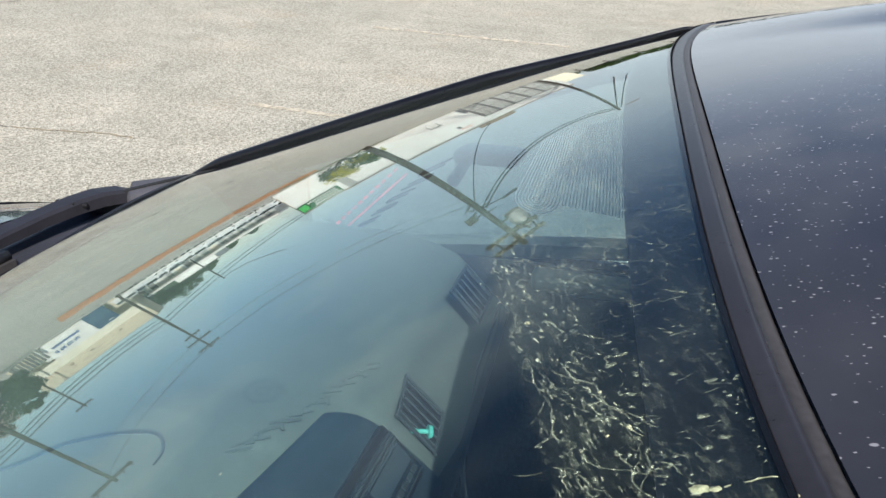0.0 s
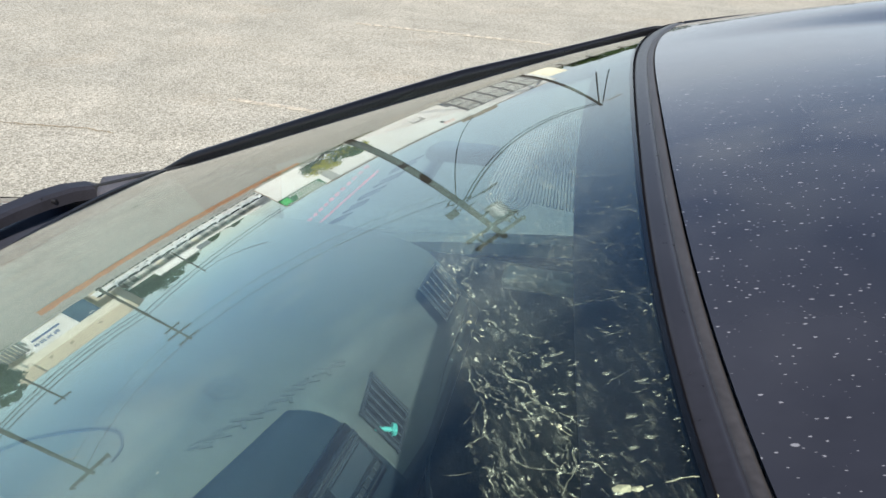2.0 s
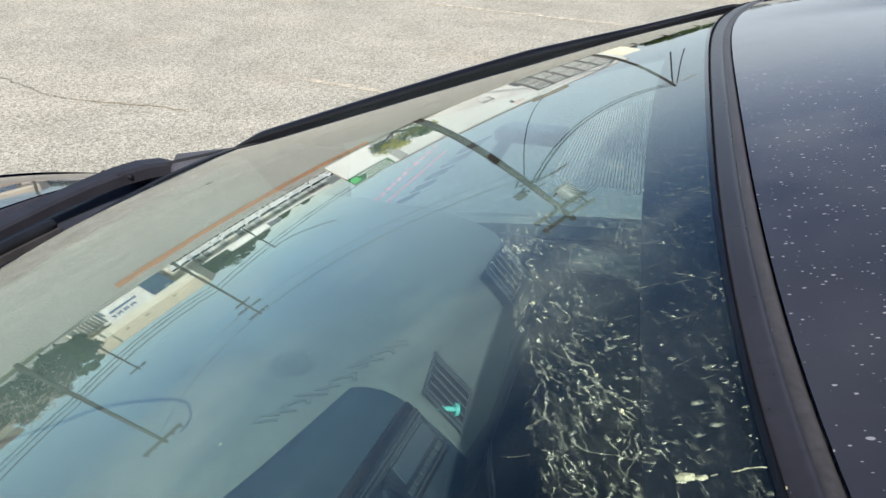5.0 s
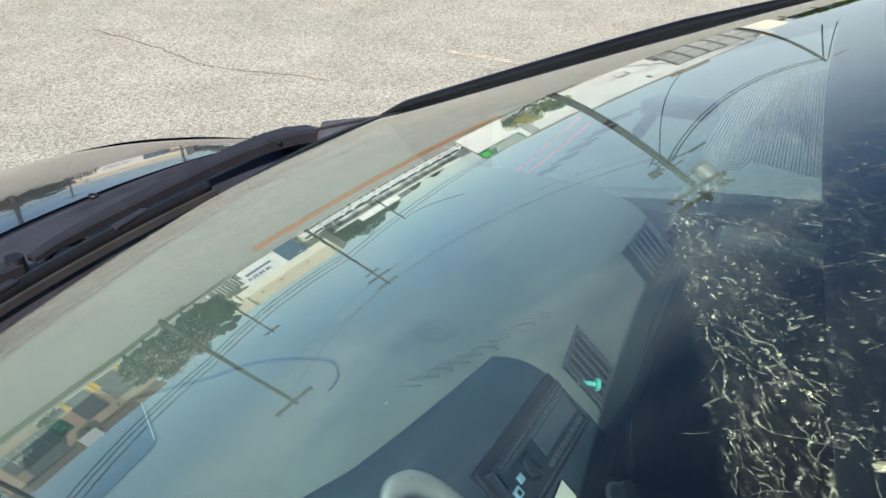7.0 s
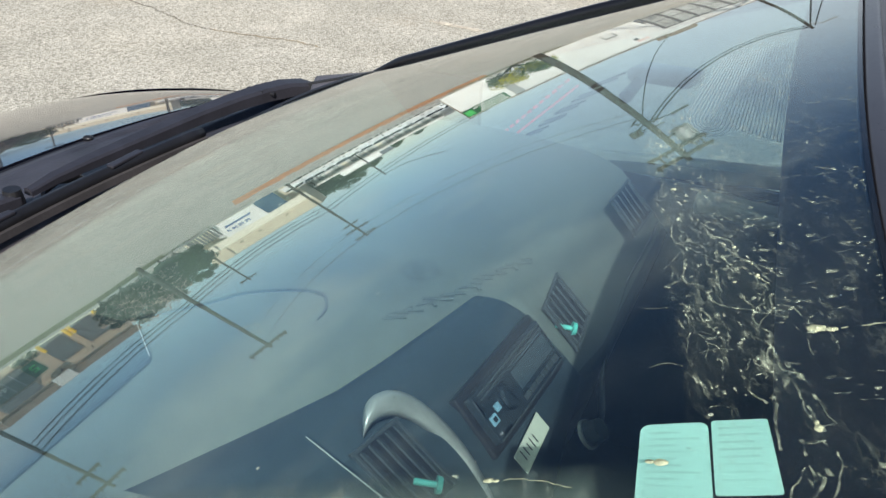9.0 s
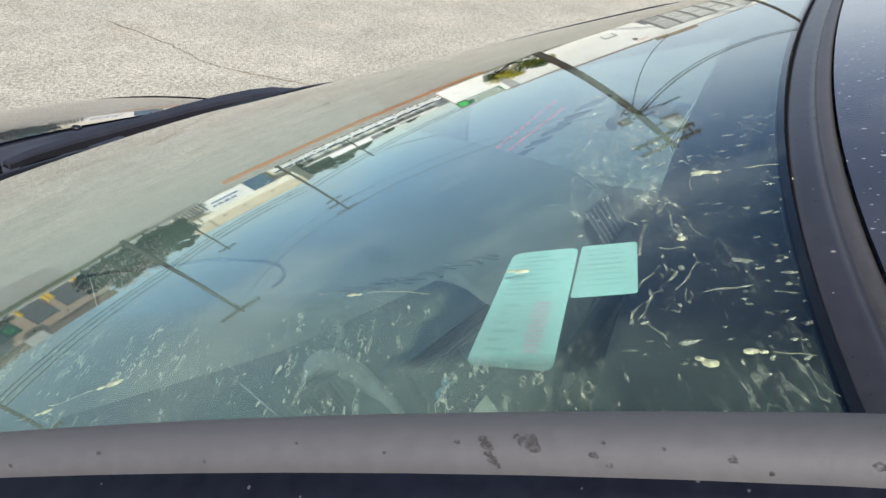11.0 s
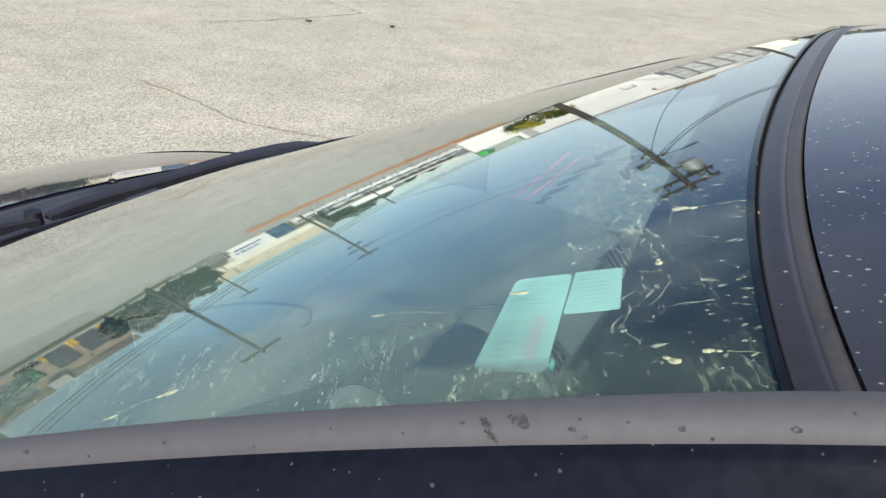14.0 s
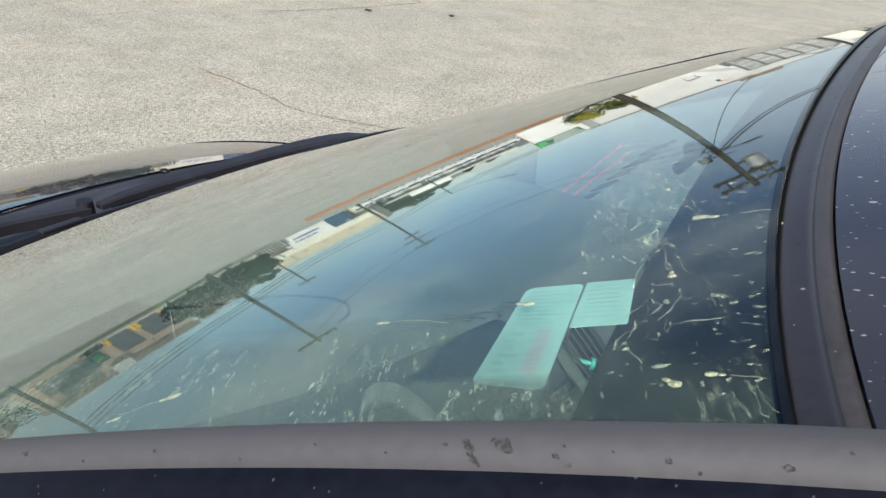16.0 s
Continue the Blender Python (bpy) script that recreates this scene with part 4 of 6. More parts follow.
part("pivot_cap", rod((0.071, 0.358, 0.985), (0.071, 0.358, 1.012), 0.017, 0.012, 18), M["black"], second, "round black pivot cap", smooth=False)
part("cowl_clip", sweep([(0.20, 0.345, 0.978), (0.185, 0.36, 0.988), (0.165, 0.372, 0.990), (0.145, 0.372, 0.986), (0.13, 0.365, 0.976)], [Vector((0.3, 1, 0))] * 5, [(-0.006, -0.01), (-0.005, 0.004), (0.005, 0.004), (0.006, -0.01)]), M["black"], cowl)
# washer jet
bm = bmesh.new()
bmesh.ops.create_uvsphere(bm, u_segments=14, v_segments=8, radius=0.008)
bmesh.ops.scale(bm, vec=(1.0, 1.2, 0.55), verts=bm.verts)
bmesh.ops.translate(bm, vec=(0.370, 0.497, hood_z(0.370, 0.497) + 0.001), verts=bm.verts)
part("washer_jet", bm, M["black"], car, "small black washer jet", smooth=True)

# ---- dried marks on the glass ----
def blob(b, x, y, rx, ry, turn, rnd, up=0.0005, n=11, rough=0.33):
    c, s = math.cos(turn), math.sin(turn)
    mid = b.verts.new(on_screen(x, y, up + 0.0005))
    ring = []
    for k in range(n):
        a = 2 * math.pi * k / n
        q = 1 + rnd.uniform(-rough, rough)
        dx, dy = rx * q * math.cos(a), ry * q * math.sin(a)
        ring.append(b.verts.new(on_screen(x + dx * c - dy * s, y + dx * s + dy * c, up * 0.4)))
    for k in range(n):
        b.faces.new((mid, ring[k], ring[(k + 1) % n]))


def trail(b, x, y, length, width, turn, rnd, up=0.0004):
    """A wriggling dried run of water, broken here and there."""
    n = max(5, int(length / 0.0022))
    px, py, a = x, y, turn
    prev = None
    for k in range(n + 1):
        a += rnd.uniform(-0.55, 0.55)
        a += (turn - a) * 0.3
        px, py = px + math.cos(a) * length / n, py + math.sin(a) * length / n
        w = width * rnd.uniform(0.35, 1.2)
        nx, ny = -math.sin(a) * w / 2, math.cos(a) * w / 2
        if rnd.random() < 0.05:
            prev = None
            continue
        row = (b.verts.new(on_screen(px + nx, py + ny, up)), b.verts.new(on_screen(px - nx, py - ny, up)))
        if prev:
            b.faces.new((prev[0], row[0], row[1], prev[1]))
        prev = row


FLOW = math.atan2(-0.42, -0.9)


def unwiped(x, y):
    """How dirty the glass is: clean where the blades sweep, worst at the edge of the sweep."""
    edge = -0.455 + 0.28 * x if x < -0.2 else -0.511 - 0.15 * (x + 0.2)
    a = edge - y
    b = -0.509 - 0.10 * (y + 0.52) + 0.45 * min(0, y + 0.565) - x
    over = 0.0
    if a > 0:
        over = min(1, a / 0.004) * (1 - 0.56 * min(1, a / 0.060)) * (1 - 0.60 * min(1, max(0, -0.592 - 0.10 * x * x - y) / 0.006)) * min(1, max(0.15, 1 - (x + 0.1) * 1.8))
    if b > 0:
        over = max(over, min(1, b / 0.012) * 0.42)
    return over


rnd = random.Random(21)
marks, pale = bmesh.new(), bmesh.new()
count = 0
while count < 620:
    x, y = rnd.uniform(-0.60, 0.32), rnd.uniform(-0.69, -0.26)
    if y < head_y(x) + 0.003 or x < -side_x(y) + 0.006 or rnd.random() > unwiped(x, y):
        continue
    count += 1
    if -0.557 < x < -0.47 and -0.625 < y < -0.563:
        continue
    near_roof = y < head_y(x) + 0.05
    t = math.pi / 2 + rnd.gauss(0, 0.12) if near_roof and x > -0.4 else FLOW + rnd.gauss(0, 0.35)
    if rnd.random() < 0.30:
        trail(pale, x, y, rnd.uniform(0.003, 0.012), rnd.uniform(0.0003, 0.0006), t, rnd)
    else:
        r = 0.0002 + 0.0008 * rnd.random() ** 3
        blob(pale, x, y, r * rnd.uniform(1.0, 1.8), r, t, rnd)
for k in range(60):
    x, y = rnd.uniform(-0.45, 0.45), rnd.uniform(-0.5, 0.0)
    r = 0.0003 + 0.0004 * rnd.random() ** 2
    blob(pale, x, y, r, r, 0.0, rnd)
# specks gathered along the rubber
for k in range(120):
    x = rnd.uniform(-0.56, 0.30)
    r = 0.0003 + 0.0009 * rnd.random() ** 2
    blob(pale, x, head_y(x) + 0.0035 + 0.006 * rnd.random() ** 2, r, r * 1.3, 0.0, rnd)
# single runs of dirty water that stand out
def run(b, pts, width, rnd):
    for (ax, ay), (bx, by) in zip(pts, pts[1:]):
        trail(b, ax, ay, math.hypot(bx - ax, by - ay), width, math.atan2(by - ay, bx - ax), rnd, 0.0005)
        if rnd.random() < 0.6:
            blob(b, bx, by, width * rnd.uniform(0.8, 1.6), width * 0.8, FLOW, rnd)


RUNS = (((-0.3468, -0.5655), (-0.357, -0.568), (-0.3678, -0.5722)), ((-0.3615, -0.5638), (-0.376, -0.568), (-0.3914, -0.5749)), ((-0.3615, -0.5832), (-0.3721, -0.5896), (-0.3896, -0.6003)),
        ((-0.3896, -0.6003), (-0.3947, -0.6073), (-0.412, -0.6106), (-0.4263, -0.6224)), ((-0.4027, -0.5959), (-0.410, -0.600), (-0.4176, -0.6026)), ((-0.2926, -0.5577), (-0.309, -0.574), (-0.3248, -0.5901)),
        ((-0.318, -0.551), (-0.332, -0.556), (-0.345, -0.560)), ((-0.449, -0.616), (-0.462, -0.620), (-0.480, -0.629)), ((-0.436, -0.610), (-0.447, -0.613), (-0.458, -0.622)),
        ((-0.502, -0.628), (-0.516, -0.628), (-0.534, -0.630), (-0.545, -0.636)), ((-0.340, -0.552), (-0.352, -0.566), (-0.375, -0.585), (-0.400, -0.602)))
RUNS += (((-0.3491, -0.5591), (-0.3864, -0.5732), (-0.3943, -0.5653)),
         ((-0.3686, -0.586), (-0.396, -0.6036), (-0.4273, -0.6166), (-0.4449, -0.6259)),
         ((-0.4066, -0.5976), (-0.434, -0.6095), (-0.4528, -0.618), (-0.4729, -0.625), (-0.4888, -0.6301)),
         ((-0.4565, -0.6013), (-0.4707, -0.6143), (-0.4928, -0.6256), (-0.5059, -0.6341), (-0.5193, -0.631), (-0.5369, -0.6307)),
         ((-0.4633, -0.6384), (-0.463, -0.6452)),
         ((-0.5226, -0.6381), (-0.5209, -0.6546), (-0.5228, -0.672)),
         ((-0.3379, -0.564), (-0.3706, -0.5771), (-0.4008, -0.582), (-0.4356, -0.6003)),
         ((-0.4943, -0.6354), (-0.5175, -0.6394), (-0.5276, -0.6381)))
for k, pts in enumerate(RUNS):
    run(pale, pts, (0.0008, 0.0010, 0.0012)[k % 3], rnd)
for k in range(14):
    x = rnd.uniform(-0.46, -0.24)
    run(pale, [(x - 0.008 * i_ - rnd.uniform(0, 0.004), -0.458 + 0.28 * x - 0.004 - 0.0045 * i_ - rnd.uniform(0, 0.002)) for i_ in range(rnd.randint(2, 5))], rnd.uniform(0.0004, 0.0008), rnd)
for x0, y0, x1, y1, w_ in ((-0.1836, -0.602, -0.1924, -0.6336, 0.0013), (-0.1458, -0.5971, -0.1504, -0.6338, 0.0007), (-0.2208, -0.602, -0.2354, -0.6181, 0.0007), (-0.2851, -0.6123, -0.290, -0.6244, 0.0010),
                           (-0.109, -0.6145, -0.1198, -0.6334, 0.0006), (-0.205, -0.585, -0.215, -0.600, 0.0008), (-0.165, -0.575, -0.170, -0.590, 0.0006), (-0.250, -0.560, -0.262, -0.578, 0.0009)):
    run(pale, [(x0 + (x1 - x0) * q, y0 + (y1 - y0) * q) for q in (0, 0.35, 0.7, 1)], w_, rnd)
for k in range(120):
    x = rnd.uniform(-0.56, -0.33)
    y = head_y(x) + rnd.uniform(0.004, 0.070)
    if x < -0.465 and y > -0.628:
        continue
    r = 0.0004 + 0.0011 * rnd.random() ** 3
    blob(pale, x, y, r, r * rnd.uniform(1.0, 2.8), rnd.gauss(0.1, 0.4), rnd, 0.0005, 10)
for k in range(130):
    x, y = rnd.uniform(-0.33, 0.02), rnd.uniform(-0.632, -0.53)
    r = 0.0003 + 0.0007 * rnd.random() ** 2
    blob(pale, x, y, r, r * rnd.uniform(1.0, 2.6), rnd.gauss(0.1, 0.25), rnd, 0.0005, 8)
run(pale, ((-0.2937, -0.5943), (-0.2955, -0.612), (-0.297, -0.628), (-0.2985, -0.6419)), 0.0007, rnd)
for k in range(170):
    x = rnd.uniform(-0.50, 0.40)
    y = head_y(x) + rnd.uniform(0.003, 0.085)
    trail(pale, x, y, 0.003 + 0.016 * rnd.random() ** 3, rnd.uniform(0.0004, 0.0008), math.pi / 2 + rnd.gauss(0, 0.12), rnd)
# thicker lumps strung along the edge of the sweep
EDGE = ((-0.200, -0.516), (-0.250, -0.538), (-0.296, -0.553), (-0.357, -0.586), (-0.398, -0.602), (-0.420, -0.617))
for k in range(110):
    i_ = rnd.randrange(len(EDGE) - 1)
    t_ = rnd.random()
    x = EDGE[i_][0] + (EDGE[i_ + 1][0] - EDGE[i_][0]) * t_ + rnd.gauss(0, 0.006)
    y = EDGE[i_][1] + (EDGE[i_ + 1][1] - EDGE[i_][1]) * t_ + rnd.gauss(0, 0.006)
    r = 0.0003 + 0.0009 * rnd.random() ** 2
    blob(marks if k % 11 == 0 else pale, x, y, r * rnd.uniform(1.0, 2.4), r, FLOW + rnd.gauss(0, 0.5), rnd, 0.0008, 12)
fb = sheet(lambda u, v: on_screen(*screen_point(-0.995 + 1.555 * u, 0.30 + 0.695 * v).xy, 0.0003), steps(0, 1, 150), steps(0, 1, 110))
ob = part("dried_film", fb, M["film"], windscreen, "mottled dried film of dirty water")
fade = ob.data.attributes.new("fade", "FLOAT", "POINT")
veil = ob.data.attributes.new("veil", "FLOAT", "POINT")
fade = ob.data.attributes["fade"]
for v_ in ob.data.vertices:
    inside = -0.557 < v_.co.x < -0.47 and -0.625 < v_.co.y < -0.563
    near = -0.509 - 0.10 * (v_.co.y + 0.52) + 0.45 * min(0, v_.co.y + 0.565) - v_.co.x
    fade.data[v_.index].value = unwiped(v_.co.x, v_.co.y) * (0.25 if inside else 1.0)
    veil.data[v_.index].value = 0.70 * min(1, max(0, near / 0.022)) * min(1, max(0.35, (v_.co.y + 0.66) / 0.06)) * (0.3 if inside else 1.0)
ob = part("water_marks", pale, M["smear"], windscreen, "pale dried water runs and spots")
ob["kind"] = "stuff"
ob = part("mud_drops", marks, M["drop"], windscreen, "yellowish dried drops")
ob["kind"] = "stuff"


def dropping(x, y, length, width, turn, seed):
    r = random.Random(seed)
    b = bmesh.new()
    blob(b, x, y, width * 1.5, width, turn, r, 0.0009, 20, 0.14)
    blob(b, x + math.cos(turn) * width * 2.2, y + math.sin(turn) * width * 2.2, width, width * 0.6, turn, r, 0.0007, 16, 0.16)
    if length:
        trail(b, x + math.cos(turn) * width * 2.5, y + math.sin(turn) * width * 2.5, length, width * 0.26, turn, r, 0.0006)
    part("bird_dropping", b, M["drop"], windscreen, "dried yellowish bird dropping with a thin tail")


dropping(-0.4303, -0.6255, 0.028, 0.0024, -math.pi / 2 - 0.15, 31)
dropping(-0.3896, -0.6003, 0.006, 0.0010, FLOW, 32)
dropping(-0.486, -0.630, 0.0, 0.0013, 0.3, 33)
dropping(-0.5557, -0.6519, 0.0, 0.0016, 1.0, 34)
dropping(-0.5502, -0.6605, 0.010, 0.0013, -1.6, 35)
dropping(-0.2985, -0.6405, 0.0, 0.0010, math.pi / 2, 36)
dropping(-0.5680, -0.4620, 0.020, 0.0020, 2.2, 37)
dropping(-0.5840, -0.4460, 0.012, 0.0013, 2.2, 38)
dropping(-0.504, -0.583, 0.0, 0.0017, 1.5, 39)
dropping(-0.4372, -0.6570, 0.0, 0.0013, FLOW, 40)
dropping(-0.5150, -0.5250, 0.026, 0.0013, -math.pi / 2, 41)

# sticker behind the glass, two pieces
sticker = empty("windscreen_sticker", "mint green two-piece paper sticker inside the windscreen corner", "sticker")


LP = ((-0.4795, -0.5700), (-0.4775, -0.5930), (-0.5530, -0.6085), (-0.5500, -0.5810))
RP = ((-0.4770, -0.5940), (-0.4755, -0.6125), (-0.5110, -0.6215), (-0.5130, -0.6010))


def rounded(quad, up, name, parent, rad=0.004):
    b = bmesh.new()
    pts = [Vector((*q, 0)) for q in quad]
    ring = []
    for i, p in enumerate(pts):
        u, v = (pts[i - 1] - p).normalized(), (pts[(i + 1) % 4] - p).normalized()
        for k in steps(0, 1, 5):
            q = p + u * rad * (1 - k) ** 2 + v * rad * k ** 2
            ring.append(q)
    top = [b.verts.new(on_screen(q.x, q.y, up)) for q in ring]
    low = [b.verts.new(on_screen(q.x, q.y, up - 0.0003)) for q in ring]
    b.faces.new(top)
    b.faces.new(low[::-1])
    for i in range(len(ring)):
        b.faces.new((top[i], low[i], low[(i + 1) % len(ring)], top[(i + 1) % len(ring)]))
    bmesh.ops.recalc_face_normals(b, faces=b.faces)
    return part(name, b, M["sticker"], parent)


lp = rounded(LP, -0.0054, "left_piece", sticker)
rp = rounded(RP, -0.0054, "right_piece", sticker, 0.0015)


def bar(quad, u0, u1, v0, v1, material, parent):
    a, b, c, d = [Vector((*q, 0)) for q in quad]
    f = lambda u, v: a.lerp(b, u).lerp(d.lerp(c, u), v)
    qs = [f(u0, v0), f(u1, v0), f(u1, v1), f(u0, v1)]
    bb = bmesh.new()
    bb.faces.new([bb.verts.new(on_screen(q.x, q.y, -0.00525)) for q in qs])
    part("print_bar", bb, material, parent)


rnd = random.Random(8)
for k in range(9):
    bar(LP, 0.12, rnd.uniform(0.5, 0.88), 0.06 + 0.045 * k, 0.075 + 0.045 * k, M["sticker_ink"], lp)
for k in range(11):
    bar(LP, 0.60 + rnd.uniform(-0.02, 0.02), 0.80, 0.50 + 0.037 * k, 0.527 + 0.037 * k, M["sticker_red"], lp)
for k in range(6):
    bar(LP, 0.15, rnd.uniform(0.3, 0.5), 0.52 + 0.07 * k, 0.545 + 0.07 * k, M["sticker_ink"], lp)
for k in range(8):
    bar(RP, 0.12, rnd.uniform(0.6, 0.9), 0.10 + 0.10 * k, 0.13 + 0.10 * k, M["sticker_ink"], rp)

# ---- inside: dashboard ----
PANEL = [(-0.70, -0.12), (-0.345, -0.178), (-0.24, -0.232), (-0.155, -0.271), (-0.09, -0.291), (-0.015, -0.309), (0.067, -0.325), (0.12, -0.362), (0.20, -0.375), (0.70, -0.378)]


def dash_edge(x):
    """Where the dash top rolls over towards the seats."""
    for (a, ya), (b, yb) in zip(PANEL, PANEL[1:]):
        if x <= b:
            return ya + (yb - ya) * (x - a) / (b - a)
    return -0.378


def dash_top(x, y):
    k = min(1, max(0, (0.08 - y) / 0.46))
    hood = 0.0
    if -0.33 < y < -0.10:
        # shoulder of the instrument hood: a crest near the middle, sloping away to the driver's side
        side = max(0, 1 - (0.012 - x) / 0.16) if x < 0.012 else max(0, 1 - (x - 0.012) / 0.08)
        hood = 0.007 * side * min(1, (y + 0.33) / 0.05, (-0.10 - y) / 0.06)
    return 1.027 + 0.018 * math.sin(k * math.pi * 0.85) - 0.06 * x * x + hood


def dash_point(u, v):
    x = u
    e = dash_edge(x)
    if v <= 1:
        y0 = base_y(x) + 0.004
        y = y0 + (e - y0) * v
        return Vector((x, y, min(dash_top(x, y) + 0.090 * max(0, 1 - 5.5 * v), screen_z(x, y) - 0.014) - 0.014 * max(0, (v - 0.84) / 0.16) ** 2))
    k = v - 1
    z0 = dash_top(x, e) - 0.014
    if k <= 1:
        q = 0.001 * math.sin(k * math.pi)
        return Vector((x, e - 0.09 * k - q * 0.4, z0 - 0.09 * k + q))
    return Vector((x, e - 0.09 + 0.03 * (k - 1), z0 - 0.09 - 0.15 * (k - 1)))


dbm = sheet(dash_point, steps(-0.66, 0.615, 170), steps(0, 1, 40) + [1.1, 1.2, 1.3, 1.4, 1.5, 1.6, 1.7, 1.8, 1.9, 1.95, 2.0, 2.5, 3.0], 0.004)
# faces below the rolled lip take the vinyl with shade painted in
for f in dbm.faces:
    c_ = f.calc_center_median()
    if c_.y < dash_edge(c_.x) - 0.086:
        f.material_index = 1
dashboard = part("dashboard", dbm, [M["dash"], M["dash_shade"]], car, "smooth grey moulded vinyl dashboard", smooth=True)
# dark tray behind the instruments, with a pale line painting the highlight round its corner
def tray_edge(x):
    return -0.093 if x < -0.199 else -0.093 + (x + 0.199) * 1.15 + 2.0 * max(0, x + 0.175) ** 2


def dash_skin(x, y):
    v = (y - base_y(x) - 0.004) / (dash_edge(x) - base_y(x) - 0.004)
    return min(dash_top(x, y) + 0.090 * max(0, 1 - 5.5 * v), screen_z(x, y) - 0.014)


bm = sheet(lambda u, v: Vector((u, tray_edge(u) + (0.02 - tray_edge(u)) * v, dash_skin(u, tray_edge(u) + (0.02 - tray_edge(u)) * v) + 0.008)), steps(-0.62, -0.153, 40), steps(0, 1, 10))
part("instrument_tray", bm, M["dash_dark"], dashboard, "dark tray behind the instruments", smooth=True)
rim = curve([Vector((x, tray_edge(x), dash_skin(x, tray_edge(x)) + 0.009)) for x in (-0.153, -0.161, -0.169, -0.177, -0.185, -0.195)], 4)
part("rim_highlight", sweep(rim, [Vector((0.7, -0.7, 0))] * len(rim), [(-0.0008, 0), (0, 0.0008), (0.0008, 0)]), M["seam"], dashboard)
# dark centre panel, standing proud of the pad, that carries the radio
bm = bmesh.new()
prev = None
for k, (x, y) in enumerate(PANEL[1:7]):
    q = k / 5
    z = dash_top(x, y) + 0.004
    lowx = -0.31 + 0.425 * q
    mid = Vector((x + (lowx - x) * 0.6, -0.368 - 0.010 * q, 1.022 + 0.012 * (1 - q)))
    low = Vector((lowx, -0.452, 0.945))
    top = Vector((x, y - 0.004, z + 0.003))
    row = [bm.verts.new((x, y, z)), bm.verts.new(top)]
    row += [bm.verts.new(top.lerp(mid, t) + Vector((0, 0, 0.006 * math.sin(t * 3.14)))) for t in (0.3, 0.6, 0.85)]
    row += [bm.verts.new(mid.lerp(low, t) + Vector((0, -0.002, 0.002)) * math.sin(t * 3.14)) for t in (0.05, 0.35, 0.7, 1.0)]
    row.append(bm.verts.new((lowx, -0.44, 0.70)))
    if prev:
        for j in range(len(row) - 1):
            bm.faces.new((prev[j], prev[j + 1], row[j + 1], row[j]))
    prev = row
bmesh.ops.recalc_face_normals(bm, faces=bm.faces)
part("centre_panel", bm, M["dash_dark"], dashboard, "dark blue-grey centre panel", smooth=True)

# radio, in its own slanted axes: along, up the face, out of the face
RA, RB = Vector((-0.098, -0.374, 1.026)), Vector((0.086, -0.386, 1.015))
RC = Vector((-0.090, -0.412, 0.990))
rx = (RB - RA).normalized()
rn = rx.cross((RA - RC)).normalized()
ry = rn.cross(rx)
if rn.z < 0:
    rn, ry = -rn, -ry
RM = Matrix((rx, ry, rn)).transposed().to_4x4()
RM.translation = RA + (RB - RA) * 0.5 - ry * 0.027 + rn * 0.004


def radio_box(name, w, h, d, x, y, z, material, parent, bevel=0.0008, label=""):
    b = box((w, h, d), (x, y, z), bevel=bevel)
    bmesh.ops.transform(b, matrix=RM, verts=b.verts)
    return part(name, b, material, parent, label)


radio = radio_box("radio_surround", 0.200, 0.072, 0.020, 0, 0, -0.008, M["black"], dashboard, 0.003, "black radio surround")
face = radio_box("radio_face", 0.182, 0.054, 0.012, 0, 0, 0.004, M["screen"], dashboard, 0.002, "glossy black car radio")
radio_box("radio_display", 0.092, 0.026, 0.002, 0.036, 0.003, 0.0105, M["display"], face, label="blank grey-blue display")
for y in (0.0175, 0.0225):
    radio_box("disc_slot", 0.165, 0.0016, 0.0025, 0.004, y, 0.0105, M["slat"], face, 0.0004)
radio_box("bezel", 0.150, 0.0014, 0.0025, 0.004, 0.0130, 0.0110, M["chrome"], face, 0.0004)
radio_box("bezel", 0.176, 0.0016, 0.0030, 0.0, -0.0262, 0.0100, M["slat"], face, 0.0004)
# the lit keys emit nothing; their blue glow is put into the colour
radio_box("radio_key", 0.012, 0.010, 0.003, -0.079, -0.006, 0.0105, M["blue_light"], face, label="key painted with its blue glow")
radio_box("key_mark", 0.006, 0.005, 0.001, -0.079, -0.006, 0.0122, M["screen"], face)
radio_box("radio_key", 0.009, 0.008, 0.003, -0.063, 0.000, 0.0105, M["blue_light"], face, label="key painted with its blue glow")
radio_box("radio_key", 0.004, 0.018, 0.003, -0.0880, 0.014, 0.0105, M["chrome"], face)
radio_box("radio_key", 0.020, 0.004, 0.004, -0.072, -0.0225, 0.0105, M["chrome"], face)
for k in range(6):
    radio_box("radio_key", 0.013, 0.006, 0.003, -0.008 + 0.0165 * k, -0.0185, 0.0105, M["slat"], face)
b = rod((-0.040, -0.002, 0.009), (-0.040, -0.002, 0.0125), 0.0150, 0.0145, 28)
bmesh.ops.transform(b, matrix=RM, verts=b.verts)
knob = part("knob_ring", b, M["chrome"], face, "chrome knob ring")
b = rod((-0.040, -0.002, 0.011), (-0.040, -0.002, 0.017), 0.0125, 0.0112, 28)
bmesh.ops.transform(b, matrix=RM, verts=b.verts)
part("radio_knob", b, M["screen"], face, "glossy black volume knob", smooth=False)
b = box((0.002, 0.018, 0.001), (-0.040, -0.002, 0.0175), (0, 0, 20))
bmesh.ops.transform(b, matrix=RM, verts=b.verts)
part("knob_mark", b, M["chrome"], face)
part("heater_knob", rod((0.062, -0.480, 0.908), (0.062, -0.494, 0.922), 0.015, 0.013, 22), M["slat"], dashboard, "round grey heater knob")
